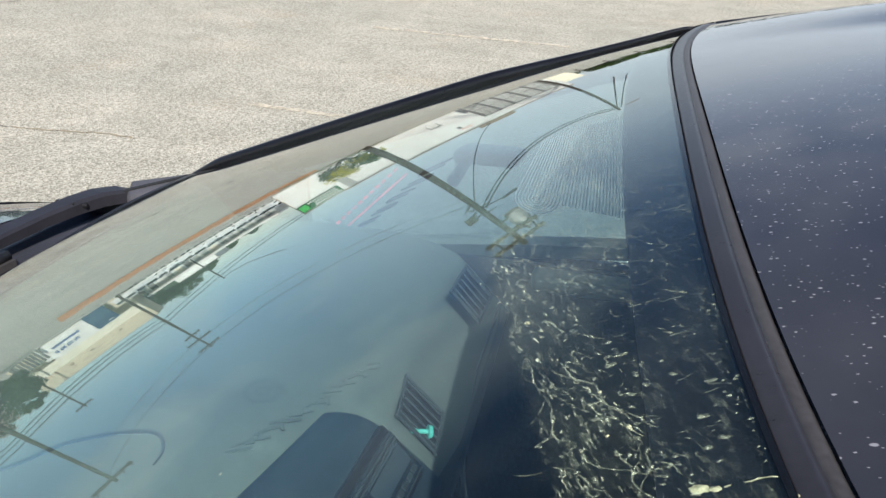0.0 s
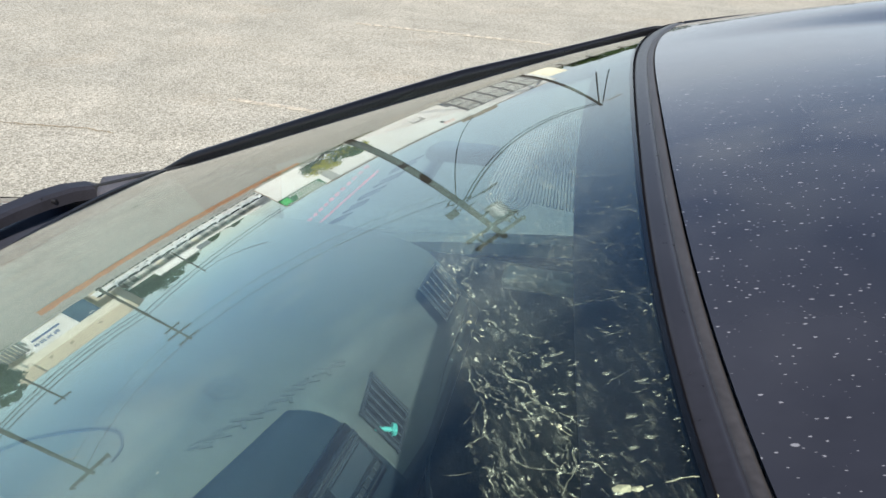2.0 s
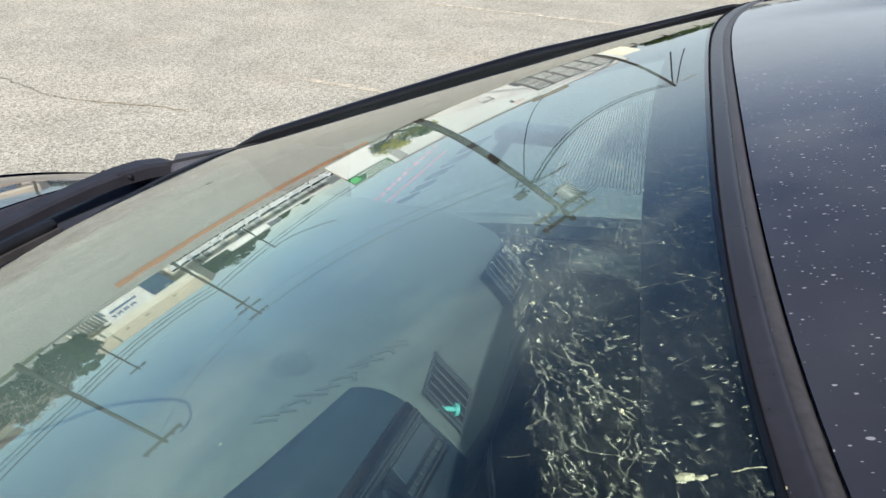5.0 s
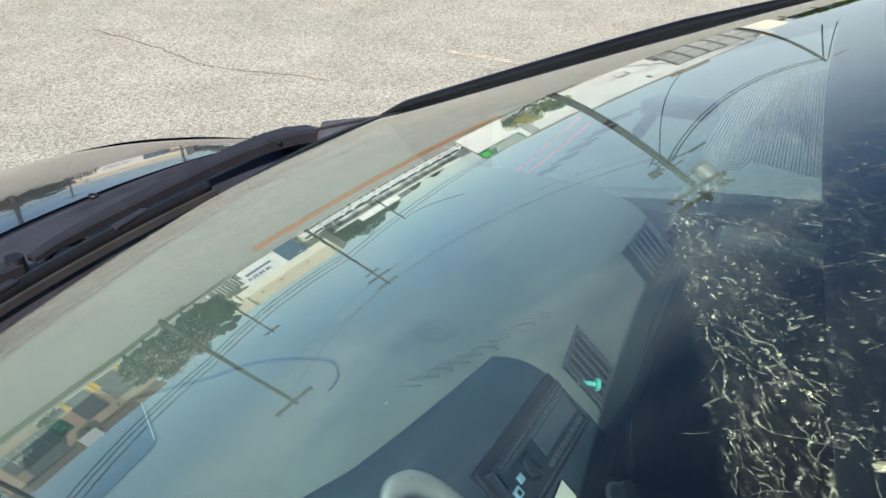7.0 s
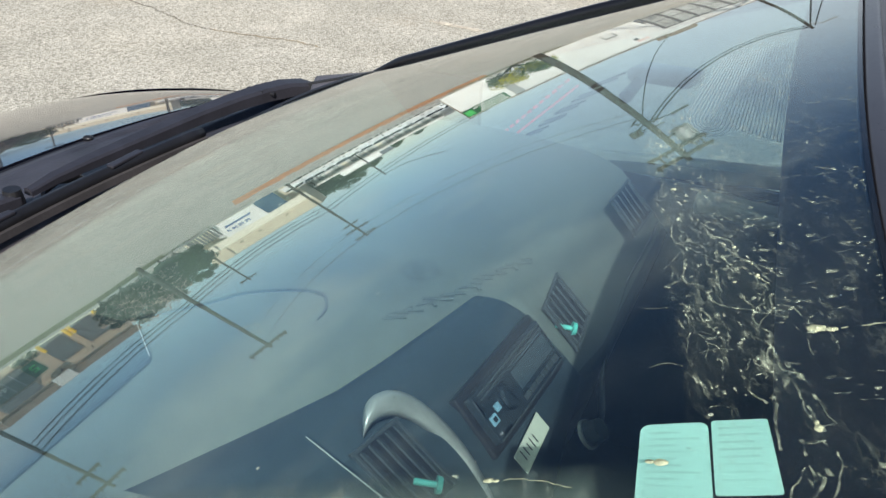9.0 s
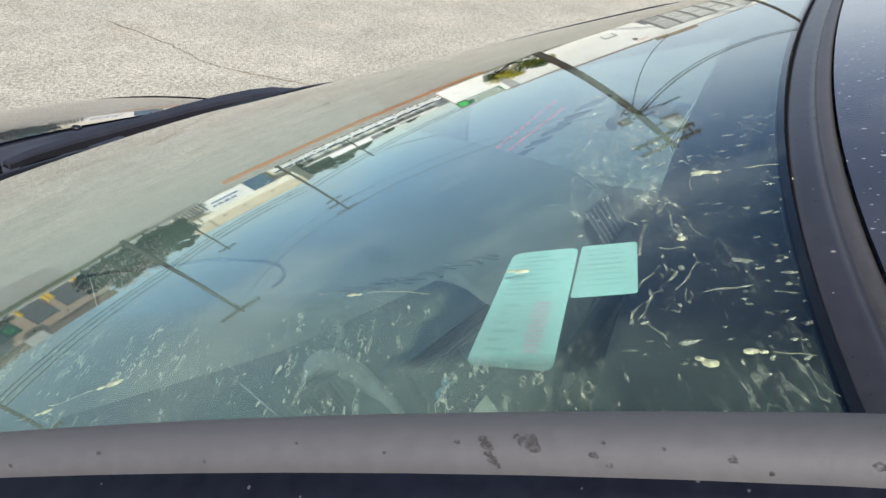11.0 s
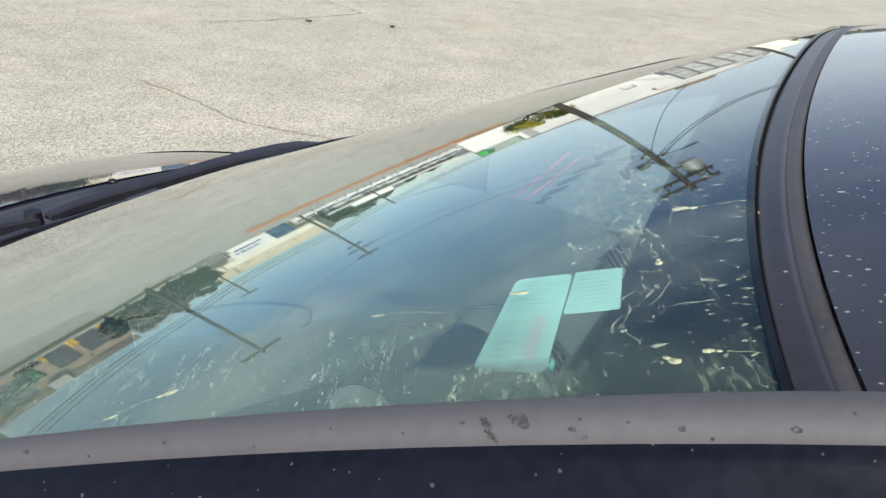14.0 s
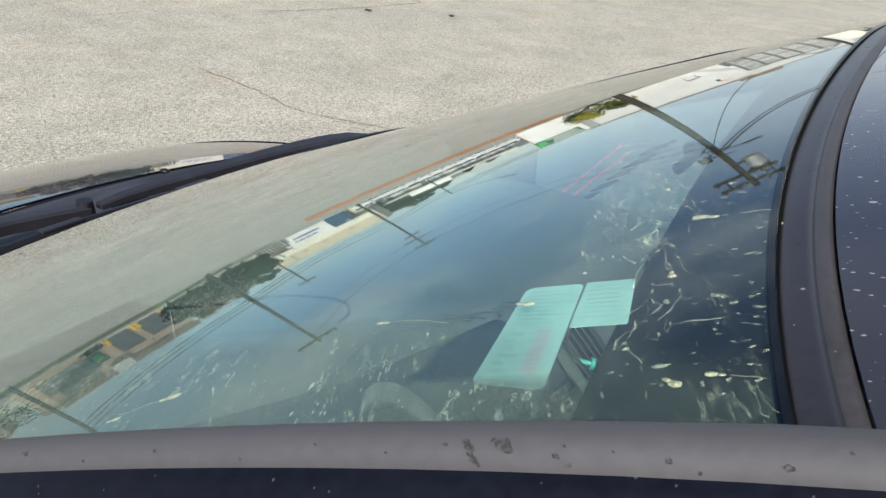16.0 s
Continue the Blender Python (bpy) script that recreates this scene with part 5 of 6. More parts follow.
part("knob_ring", rod((0.062, -0.479, 0.907), (0.062, -0.482, 0.910), 0.018, 0.017, 22), M["silver"], dashboard)
# paper card stuck under the radio
b = box((0.075, 0.022, 0.0008), (-0.050, -0.052, 0.010), (0, 0, 6))
bmesh.ops.transform(b, matrix=RM, verts=b.verts)
card = tagged(part("paper_card", b, M["white"]), "small white printed paper card stuck below the radio", "card")
for k in range(5):
    b = box((0.0016, 0.012 - 0.0015 * (k % 3), 0.0004), (-0.075 + 0.008 * k, -0.052, 0.0107), (0, 0, 6))
    bmesh.ops.transform(b, matrix=RM, verts=b.verts)
    part("print_bar", b, M["ink"], card)


def vent(corner, along, down, slats, material, label=""):
    """A louvred outlet between a corner and two edge vectors."""
    a, d = Vector(along), Vector(down)
    n = a.cross(d).normalized()
    if n.z < 0:
        n = -n
    c = Vector(corner)
    m = Matrix((a.normalized(), d.normalized(), n)).transposed().to_4x4()
    m.translation = c + n * 0.004
    la, ld = a.length, d.length
    b = bmesh.new()
    for s, p in (((la + 0.008, 0.004, 0.004), (la / 2, 0, 0)), ((la + 0.008, 0.004, 0.004), (la / 2, ld, 0)), ((0.004, ld, 0.004), (0, ld / 2, 0)), ((0.004, ld, 0.004), (la, ld / 2, 0))):
        box(s, p, bevel=0.0008, bm=b)
    bmesh.ops.transform(b, matrix=m, verts=b.verts)
    v = part("vent", b, material, dashboard, label)
    b = box((la, ld, 0.002), (la / 2, ld / 2, -0.0015))
    bmesh.ops.transform(b, matrix=m, verts=b.verts)
    part("vent_recess", b, M["black"], dashboard)
    for k in range(slats):
        b = box((0.006, ld - 0.006, 0.002), (la * (k + 0.5) / slats, ld / 2, 0.0015), (0, 20, 0), 0.0005)
        bmesh.ops.transform(b, matrix=m, verts=b.verts)
        part("slat", b, M["slat"], dashboard)
    return m


vent((0.133, -0.390, 1.010), (0.071, 0.006, 0.006), (0.004, -0.046, -0.046), 5, M["slat"], "slatted air outlet")
vent((0.420, -0.400, 1.031), (0.086, -0.006, 0.0), (-0.002, -0.042, -0.042), 5, M["slat"], "slatted air outlet")
vm = vent((-0.245, -0.332, 1.062), (0.060, -0.010, -0.004), (0.004, -0.062, -0.054), 5, M["slat"], "slatted air outlet with a silver hoop")
hoop = curve(((-0.206, -0.324, 1.054), (-0.198, -0.322, 1.064), (-0.186, -0.325, 1.070), (-0.167, -0.334, 1.066), (-0.150, -0.348, 1.052), (-0.140, -0.368, 1.032), (-0.136, -0.388, 1.012), (-0.138, -0.410, 0.990), (-0.142, -0.43, 0.966)), 7)
part("silver_hoop", sweep(hoop, [Vector((0.8, 0.5, 0.25)).normalized()] * len(hoop), [(-0.011, -0.008), (-0.0105, 0.001), (-0.007, 0.0045), (0.0, 0.006), (0.007, 0.0045), (0.0105, 0.001), (0.011, -0.008)],
     scales=[min(1, 0.35 + 0.09 * k) for k in range(len(hoop))]), M["silver"], dashboard, "satin silver trim hoop round the outlet", smooth=True)
seam = [Vector((-0.245 - 0.034 * t, -0.29 - 0.11 * t, 1.066 - 0.012 * t)) for t in steps(0, 1, 24)]
part("pad_seam", sweep(seam, [Vector((0.95, -0.3, 0))] * 25, [(-0.0006, 0), (0, 0.001), (0.0006, 0)]), M["seam"], dashboard)


def clip(at, tilt, group):
    e = empty("vent_clip", "round teal plastic clip pushed into an air outlet", "clip", group, at)
    e.matrix_basis = pose(*at, *tilt)
    part("stem", rod((0, 0, -0.006), (0, 0, 0.016), 0.0030, sides=12), M["teal"], e)
    part("head", rod((0, 0, 0.014), (0, 0, 0.019), 0.0082, 0.0072, 24), M["teal"], e)


clip((0.139, -0.414, 0.990), (98, 0, 22), "vent clips")
clip((-0.214, -0.384, 1.029), (98, 0, 22), "vent clips")
# six-sided mark and raised lettering strip on the pad, round pull
hexa = bmesh.new()
for r0, r1, h in ((0.017, 0.024, 0.0012), (0.006, 0.010, 0.0014)):
    ring = []
    for k in range(6):
        a = math.pi / 3 * k
        for r in (r0, r1):
            x, y = 0.083 + r * 1.3 * math.cos(a), -0.252 + r * math.sin(a)
            ring.append(hexa.verts.new((x, y, dash_top(x, y) + h + 0.0040)))
    for k in range(6):
        hexa.faces.new((ring[2 * k], ring[2 * k + 1], ring[(2 * k + 3) % 12], ring[(2 * k + 2) % 12]))
part("pad_mark", hexa, M["pad_relief"], dashboard, "six-sided mark pressed into the pad")
for k in range(10):
    x = -0.025 + 0.023 * k
    y = -0.268 - 0.36 * (x + 0.025) - 0.002 * (k % 2)
    v_ = (y - base_y(x) - 0.004) / (dash_edge(x) - base_y(x) - 0.004)
    z = dash_top(x, y) - 0.014 * max(0, (v_ - 0.84) / 0.16) ** 2 + 0.0050
    q = box((0.0045, 0.028, 0.0012), (x, y, z), (0, 0, 32), 0.0004)
    box((0.0045, 0.026, 0.0012), (x + 0.010, y + 0.001, z + 0.0001), (0, 0, 32 + (20 if k % 3 == 1 else 0)), 0.0004, q)
    box((0.013, 0.0045, 0.0012), (x + 0.005, y + (0.010, -0.002, -0.010)[k % 3], z + 0.0002), (0, 0, 32), 0.0004, q)
    part("pad_letter", q, M["pad_relief"], dashboard)
loop = [Vector(q) for q in ((-0.150, -0.020, 0), (-0.118, -0.050, 0), (-0.092, -0.075, 0), (-0.070, -0.090, 0), (-0.053, -0.104, 0), (-0.039, -0.130, 0), (-0.029, -0.158, 0), (-0.025, -0.176, 0), (-0.029, -0.189, 0), (-0.048, -0.200, 0), (-0.069, -0.201, 0))]
loop = curve(loop, 4)
for q in loop:
    q.z = dash_top(q.x, q.y) + 0.0052
ac = [(b_ - a_).normalized().cross(Vector((0, 0, 1))) for a_, b_ in zip([loop[0]] + loop[:-1], loop[1:] + [loop[-1]])]
part("pad_groove", sweep(loop, ac, [(-0.0028, -0.003), (-0.0020, 0.0006), (0.0020, 0.0006), (0.0028, -0.003)], scales=[min(1, 0.25 + 0.06 * (len(loop) - k)) for k in range(len(loop))]), M["dash_dark"], dashboard)

part("dash_piping", sweep([(0.585, -0.455, 0.930), (0.523, -0.456, 0.926), (0.453, -0.454, 0.930), (0.373, -0.452, 0.932), (0.275, -0.457, 0.928), (0.201, -0.463, 0.922), (0.149, -0.473, 0.912), (0.12, -0.485, 0.895)],
     [Vector((0, -0.7, 0.7))] * 8, [(-0.004, -0.010), (-0.003, 0.010), (0.0, 0.012), (0.003, 0.010), (0.004, -0.010)]), M["slat"], dashboard, "grey rolled lower edge", smooth=True)
# cabin lining that closes the inside
part("cabin_floor", box((1.44, 1.9, 0.02), (0, -1.15, 0.36)), M["cabin"], car)
part("cabin_back", box((1.40, 0.10, 0.65), (0, -2.06, 0.70), (8, 0, 0), 0.02), M["cabin"], car)
bm = sheet(lambda u, v: roof_point(u * 0.985, 0.03 + 0.94 * v) - Vector((0, 0, 0.022)), steps(-1, 1, 20), steps(0, 1, 14))
part("headlining", bm, M["cabin"], car)
part("bulkhead", box((1.40, 0.02, 0.60), (0, 0.10, 0.66)), M["cabin"], car)
for s in (-1, 1):
    bm = sheet(lambda u, v: Vector((s * (flank_x(BELT) - 0.045 - 0.02 * math.sin(v * 3)), u, BELT - 0.004 - 0.58 * v)), steps(0.05, -2.0, 20), steps(0, 1, 8), 0.01)
    part("door_lining", bm, M["cabin"], car)
part("kick_panel", sheet(lambda u, v: Vector((0.690 + 0.02 * v, u, 1.075 - 0.35 * v + min(0, 0.05 - u) * 0.35)), steps(-0.10, 0.32, 10), steps(0, 1, 6), 0.012), M["cabin"], car)
part("door_top", sheet(lambda u, v: Vector((0.700 + 0.045 * v, u, BELT + 0.006 + 0.045 * max(0, (-0.30 - u) / 0.35) ** 0.8 + 0.006 * math.sin(3.14 * v))), steps(-0.05, -0.85, 24), steps(0, 1, 6), 0.03), M["dash"], car, "grey door top trim", smooth=True)
part("arm_rest", box((0.05, 0.20, 0.028), (0.665, -0.60, 0.955), (0, 0, 0), 0.010), M["dash"], car, "grey door pull", smooth=True)
for s, x in ((-1, -0.36), (1, 0.36)):
    seat = part("front_seat", box((0.48, 0.50, 0.16), (x, -0.98, 0.52), (4, 0, 0), 0.05, seg=4), M["cabin"], car, smooth=True)
    part("backrest", box((0.46, 0.14, 0.62), (x, -1.28, 0.86), (-14, 0, 0), 0.05, seg=4), M["cabin"], seat, smooth=True)
    part("headrest", box((0.26, 0.10, 0.18), (x, -1.38, 1.24), (-10, 0, 0), 0.04, seg=4), M["cabin"], seat, smooth=True)

# lettering and ruled lines on the quarter window, drawn as plain bars
def win_x(y, z):
    t = frame_top(y)
    x0, z0 = t.x + 0.018, max(BELT, t.z - 0.058)
    x1, z1 = flank_x(BELT) - 0.012, BELT
    k = (z - z1) / max(1e-4, z0 - z1)
    return x1 + (x0 - x1) * k - 0.0065


window_decal = empty("window_decal", "faded red and grey lettering and white lines on side glass", "decal")


def win_bar(y0, z0, y1, z1, w, material):
    b = bmesh.new()
    d = Vector((y1 - y0, z1 - z0))
    nrm = Vector((-d.y, d.x)).normalized() * w / 2
    b.faces.new([b.verts.new((win_x(y, z), y, z)) for y, z in ((y0 + nrm.x, z0 + nrm.y), (y1 + nrm.x, z1 + nrm.y), (y1 - nrm.x, z1 - nrm.y), (y0 - nrm.x, z0 - nrm.y))])
    part("decal_bar", b, material, window_decal)




def stripe(q):
    """Foot and head of a ruled line, by its share of the shade's width."""
    return (-0.455 - 0.180 * q, 1.085 - 0.022 * q), (-0.497 - 0.111 * q, 1.200 + 0.050 * q)


b = bmesh.new()
b.faces.new([b.verts.new((win_x(y, z) + 0.0012, y, z)) for y, z in (stripe(0)[0], stripe(1)[0], stripe(1)[1], stripe(0)[1])])
part("shade", b, M["shade"], window_decal)
for k in range(33):
    (y0, z0), (y1, z1) = stripe(k / 32)
    win_bar(y0, z0, y1, z1, 0.0015, M["decal_white"])
for k in range(7):
    # nested bends that join the first fourteen lines in pairs
    (ya, za), (yb, zb) = stripe((6 - k) / 32)[0], stripe((7 + k) / 32)[0]
    r = abs(yb - ya) / 2
    arc = [((ya + yb) / 2 + r * math.cos(a), (za + zb) / 2 - r * 0.8 * math.sin(a)) for a in steps(0, math.pi, 8)]
    for (p0, r0), (p1, r1) in zip(arc, arc[1:]):
        win_bar(p0, r0, p1, r1, 0.0015, M["decal_white"])
for k in range(14, 32, 2):
    (ya, za), (yb, zb) = stripe(k / 32)[0], stripe((k + 1) / 32)[0]
    win_bar(ya, za, yb, zb, 0.0015, M["decal_white"])
win_bar(-0.158, 0.972, -0.272, 1.102, 0.0035, M["decal_rose"])
for k in range(11):
    q = k / 10
    win_bar(-0.136 - 0.112 * q, 0.972 + 0.130 * q, -0.144 - 0.112 * q, 0.980 + 0.130 * q, 0.005, M["decal_rose"])
for k in range(5):
    q = k / 4
    y, z, g_ = -0.172 - 0.118 * q, 0.968 + 0.130 * q, 1.25 + 0.35 * q
    ends = ((0.0, 0.0), (-0.030 * g_, 0.020 * g_)), ((-0.012, 0.013), (-0.012 - 0.030 * g_, 0.013 + 0.020 * g_))
    for (y0, z0), (y1, z1) in ends:
        win_bar(y + y0, z + z0, y + y1, z + z1, 0.0036, M["decal_grey"])
    e_ = 1 if k % 2 else 0
    win_bar(y + ends[0][e_][0], z + ends[0][e_][1], y + ends[1][e_][0], z + ends[1][e_][1], 0.0036, M["decal_grey"])


# ---- the street beyond the lot ----
def rise(el, d):
    """The height that stands at an elevation in degrees at that distance."""
    return EYE.z + d * math.tan(radians(el))


def slab(p, q, z0, z1, depth, bm=None):
    """An upright block whose front runs from p to q, going back away from the lot."""
    own = bmesh.new()
    a, b = Vector((p.x, p.y, 0)), Vector((q.x, q.y, 0))
    n = Vector((b.y - a.y, a.x - b.x, 0)).normalized()
    if n.dot(a - EYE) < 0:
        n = -n
    foot = [a, b, b + n * depth, a + n * depth]
    lo = [own.verts.new((v.x, v.y, z0)) for v in foot]
    hi = [own.verts.new((v.x, v.y, z1)) for v in foot]
    own.faces.new(lo[::-1])
    own.faces.new(hi)
    for i in range(4):
        own.faces.new((lo[i], lo[(i + 1) % 4], hi[(i + 1) % 4], hi[i]))
    bmesh.ops.recalc_face_normals(own, faces=own.faces)
    return own if bm is None else join(bm, own)


def front(p, q, u0, u1, out=0.0):
    """Two points along a front, by their share of its length, pushed out towards the lot."""
    n = Vector((q.y - p.y, p.x - q.x, 0)).normalized()
    if n.dot(p - EYE) > 0:
        n = -n
    return p.lerp(q, u0) + n * out, p.lerp(q, u1) + n * out


def patch(a0, d0, a1, d1, back, material, name, label, z=0.005, wob=0.0, seed=1):
    """A strip of another surface on the ground between two bearings."""
    r = random.Random(seed)
    b = bmesh.new()
    prev = None
    for k in steps(0, 1, 40):
        az, d = a0 + (a1 - a0) * k, d0 + (d1 - d0) * k
        w = back * (1 if not wob else max(0.12, 1 - wob * r.random()))
        d += r.uniform(-1, 1) * wob
        row = [b.verts.new(at(az, q_, lie(az, q_) + z)) for q_ in steps(d, d + w, 6)]
        if prev:
            for j in range(6):
                b.faces.new((prev[j], prev[j + 1], row[j + 1], row[j]))
        prev = row
    for f in b.faces:
        f.normal_update()
        if f.normal.z < 0:
            f.normal_flip()
    return tagged(part(name, b, material), label, "ground", kind="structure")


patch(80, 50, 50, 50, 22, M["grass"], "grass_verge", "strip of dry grass in front of the tan building", 0.02, 0.12, 2)
patch(50, 62, 41, 66, 5, M["grass"], "grass_verge", "thin strip of dry roadside grass", 0.02, 0.5, 3)
patch(44, 27.5, 24.5, 28.0, 12.5, M["dirt"], "dirt_strip", "strip of orange bare earth beside the lot", 0.02, 0.3, 4)
patch(37, 33.5, 26, 32.5, 1.0, M["dirt_dark"], "dirt_strip", "thin line of dark wet earth in the dirt", 0.03, 0.5, 6)
patch(27.5, 34, 19, 36, 5.0, M["grass"], "grass_verge", "patchy weeds at the edge of the lot", 0.035, 0.7, 5)
patch(18, 27, 4, 21.5, 1.6, M["tan_dust"], "dirt_strip", "narrow tan margin along the yard", 0.012, 0.5, 7)
patch(82, 74, 55, 76, 9, M["pale_road"], "road", "pale concrete street along the lot", 0.03)
patch(55, 72, 22, 58, 14, M["pale_road"], "road", "pale concrete street along the lot", 0.03)

def leaves(b, c, r, n, size, rnd, flat=1.0):
    for _ in range(n):
        d = Vector((rnd.gauss(0, 1), rnd.gauss(0, 1), rnd.gauss(0, 1)))
        d = d.normalized() * r * rnd.random() ** 0.45
        o = c + Vector((d.x, d.y, d.z * flat))
        u = Vector((rnd.uniform(-1, 1), rnd.uniform(-1, 1), rnd.uniform(-0.6, 0.6))).normalized() * size * rnd.uniform(0.6, 1.3)
        v = u.orthogonal().normalized() * size * rnd.uniform(0.35, 0.6)
        vs = [b.verts.new(o + k) for k in (-u, v, u, -v)]
        b.faces.new(vs)


# utility poles
def crossarm(e, z, half, turn, thick=0.20):
    a = part("crossarm", box((2 * half, thick, thick), (0, 0, z), (0, 0, turn), 0.01), M["pole_wood"], e)
    for k in (-0.9, -0.45, 0.45, 0.9):
        c = Vector((math.cos(radians(turn)), math.sin(radians(turn)), 0)) * half * k
        part("insulator", rod((c.x, c.y, z + 0.05), (c.x, c.y, z + 0.28), 0.05, 0.035, 8), M["wire"], a)
    return a


def pole(az, d, top, r=0.15, arms=(), lean=0.0):
    e = empty("utility_pole", "brown timber utility pole with crossarms beside the street", "pole", "utility poles", tuple(at(az, d)))
    part("post", rod((0, 0, lie(az, d) - 0.2), (lean, 0, top), r, r * 0.7, 14), M["pole_wood"], e)
    for z, half, turn in arms:
        crossarm(e, z, half, turn)
    return e


pole_d = pole(51.9, 44, rise(11.3, 44), 0.15, ((rise(11.0, 44) - 0.1, 1.25, -36), ))
part("lamp_bracket", rod((0, 0, 7.6), (0.75, -0.45, 8.2), 0.035, sides=8), M["metal_grey"], pole_d)
part("lamp_bracket", rod((0, 0, 8.1), (0.5, -0.3, 8.9), 0.03, sides=8), M["metal_grey"], pole_d)
pole(48.2, 90, rise(4.9, 90), 0.14, ((rise(4.6, 90), 1.0, -40), ))
pole(40.5, 85, rise(7.6, 85), 0.17, ((rise(7.3, 85), 1.3, -30), (rise(6.3, 85), 1.4, -50), (rise(5.6, 85), 1.0, -20)))
pole(35.7, 92, rise(2.9, 92), 0.12)
pole(66.4, 46, rise(11.8, 46), 0.15, ((rise(11.2, 46), 1.2, -25), (rise(9.6, 46), 0.8, -10)))
pole_g = pole(8.0, 46, rise(9.9, 46), 0.13, ())
part("stay_wire", rod((0, 0, rise(9.5, 46)), (0.4, -2.0, rise(4.2, 46)), 0.045, sides=6), M["wire"], pole_g)
part("stay_wire", rod((0.1, -0.2, rise(9.6, 46)), (0.9, -2.6, rise(4.6, 46)), 0.035, sides=6), M["wire"], pole_g)
part("street_light", box((0.9, 0.28, 0.12), (0.4, -0.9, rise(9.6, 46)), (0, 0, -50), 0.04), M["metal_grey"], pole_g)
part("light_bracket", rod((0, 0, rise(9.0, 46)), (0.15, -0.6, rise(9.6, 46)), 0.04, sides=8), M["metal_grey"], pole_g)
PC = 34                                # distance of the pole with the transformer
top_c = rise(17.9, PC)
pole_c = pole(20.8, PC, top_c, 0.20, ((top_c - 0.45, 1.35, -60), (top_c - 1.15, 1.35, -64)))
# a pair of transformer cans on a bracket, cut-outs and a coil of slack cable
can = part("transformer", rod((0.75, -0.55, rise(14.4, PC)), (0.75, -0.55, rise(16.3, PC)), 0.42, 0.42, 20), M["metal_grey"], pole_c, "grey transformer can")
part("lid", rod((0.75, -0.55, rise(16.3, PC)), (0.75, -0.55, rise(16.5, PC)), 0.44, 0.30, 20), M["metal_grey"], can)
for k in (-0.16, 0.16):
    part("bushing", rod((0.75 + k, -0.55, rise(16.45, PC)), (0.75 + 1.5 * k, -0.55, rise(16.45, PC) + 0.34), 0.06, 0.04, 8), M["pole_wood"], can)
part("bracket", box((1.0, 0.12, 0.12), (0.4, -0.3, rise(16.0, PC)), (0, 0, -36), 0.01), M["pole_wood"], pole_c)
part("bracket", box((1.0, 0.12, 0.12), (0.4, -0.3, rise(14.7, PC)), (0, 0, -36), 0.01), M["pole_wood"], pole_c)
part("meter_box", box((0.50, 0.3, 0.46), (-0.65, 0.45, rise(12.6, PC)), (0, 0, -70), 0.03), M["pole_wood"], pole_c)
lamp = part("street_light", box((0.85, 0.20, 0.14), (0.95, -1.15, rise(12.6, PC)), (0, 0, -50), 0.05), M["wire"], pole_c)
part("light_bracket", rod((0, 0, rise(12.2, PC)), (0.75, -0.9, rise(12.6, PC)), 0.04, sides=8), M["wire"], lamp)
for k in range(14):
    a = k * 0.9
    part("cable_loop", rod((0.42 * math.cos(a), 0.42 * math.sin(a), rise(11.3 + 0.13 * k, PC)), (0.6 * math.cos(a + 1.2), 0.55 * math.sin(a + 1.2), rise(11.6 + 0.12 * k, PC)), 0.035, sides=6), M["wire"], pole_c)
for k in range(3):
    part("cut_out", rod((0.5 - 0.5 * k, -0.9 + 0.8 * k, top_c - 0.4), (0.55 - 0.5 * k, -0.85 + 0.8 * k, top_c - 1.1), 0.05, 0.05, 8), M["wire"], pole_c)


def wire(p, q, sag, r=0.018, name="power_line"):
    r *= 1.4
    b = bmesh.new()
    prev = None
    for k in steps(0, 1, 24):
        c = Vector(p).lerp(Vector(q), k) - Vector((0, 0, sag * 4 * k * (1 - k)))
        if prev is not None:
            rod(prev, c, r, sides=5, bm=b, cap=False)
        prev = c
    return tagged(part(name, b, M["wire"]), "thin black overhead power line strung between poles", "wire", "power lines")


# along the street, pole to pole
for k, dz in enumerate((0.0, -0.45, -0.8)):
    wire(at(66.4, 52, rise(5.9, 52) + dz), at(52.5, 66, rise(4.0, 66) + dz), 0.25, 0.030)
    wire(at(52.5, 66, rise(4.0, 66) + dz), at(40.6, 85, rise(3.2, 85) + dz * 1.3), 0.6, 0.034)
    if k < 2:
        wire(at(40.6, 85, rise(3.2, 85) + dz * 1.3), at(27.0, 95, rise(1.9, 95) + dz), 0.5, 0.034)
wire(at(51.9, 44, rise(10.5, 44)), at(20.8, PC, rise(11.3, PC)), 2.6, 0.013)
wire(at(51.9, 44, rise(9.4, 44)), at(20.8, PC, rise(10.4, PC)), 2.6, 0.008)
for dz, dr in ((0.0, 0.032), (-0.22, 0.026)):
    wire(at(20.4, PC, rise(12.4, PC) + dz), at(8.0, 46, rise(9.6, 46) + dz), 1.5, dr)
wire(at(20.8, PC, rise(11.6, PC)), at(14.3, 44, rise(3.2, 44)), 0.6, 0.018)
wire(at(35.7, 92, rise(2.8, 92)), at(31.5, 60, rise(4.0, 60)), 0.5, 0.03)

# tan building with shutters and a shop front
p, q = at(55.4, 94), at(65.6, 90)
tan = empty("tan_building", "long low tan stucco building with grey roller doors and shop windows", "building")
zr = rise(2.95, 91)
part("wall", slab(p, q, 0, zr - 0.9, 14), M["tan_wall"], tan)
a, b = front(p, q, -0.01, 1.01, 0.25)
part("fascia", slab(a, b, zr - 0.9, zr, 14.5), M["tan_dark"], tan)
part("roof", slab(a, b, zr, zr + 0.05, 14.5), M["roof_felt"], tan)


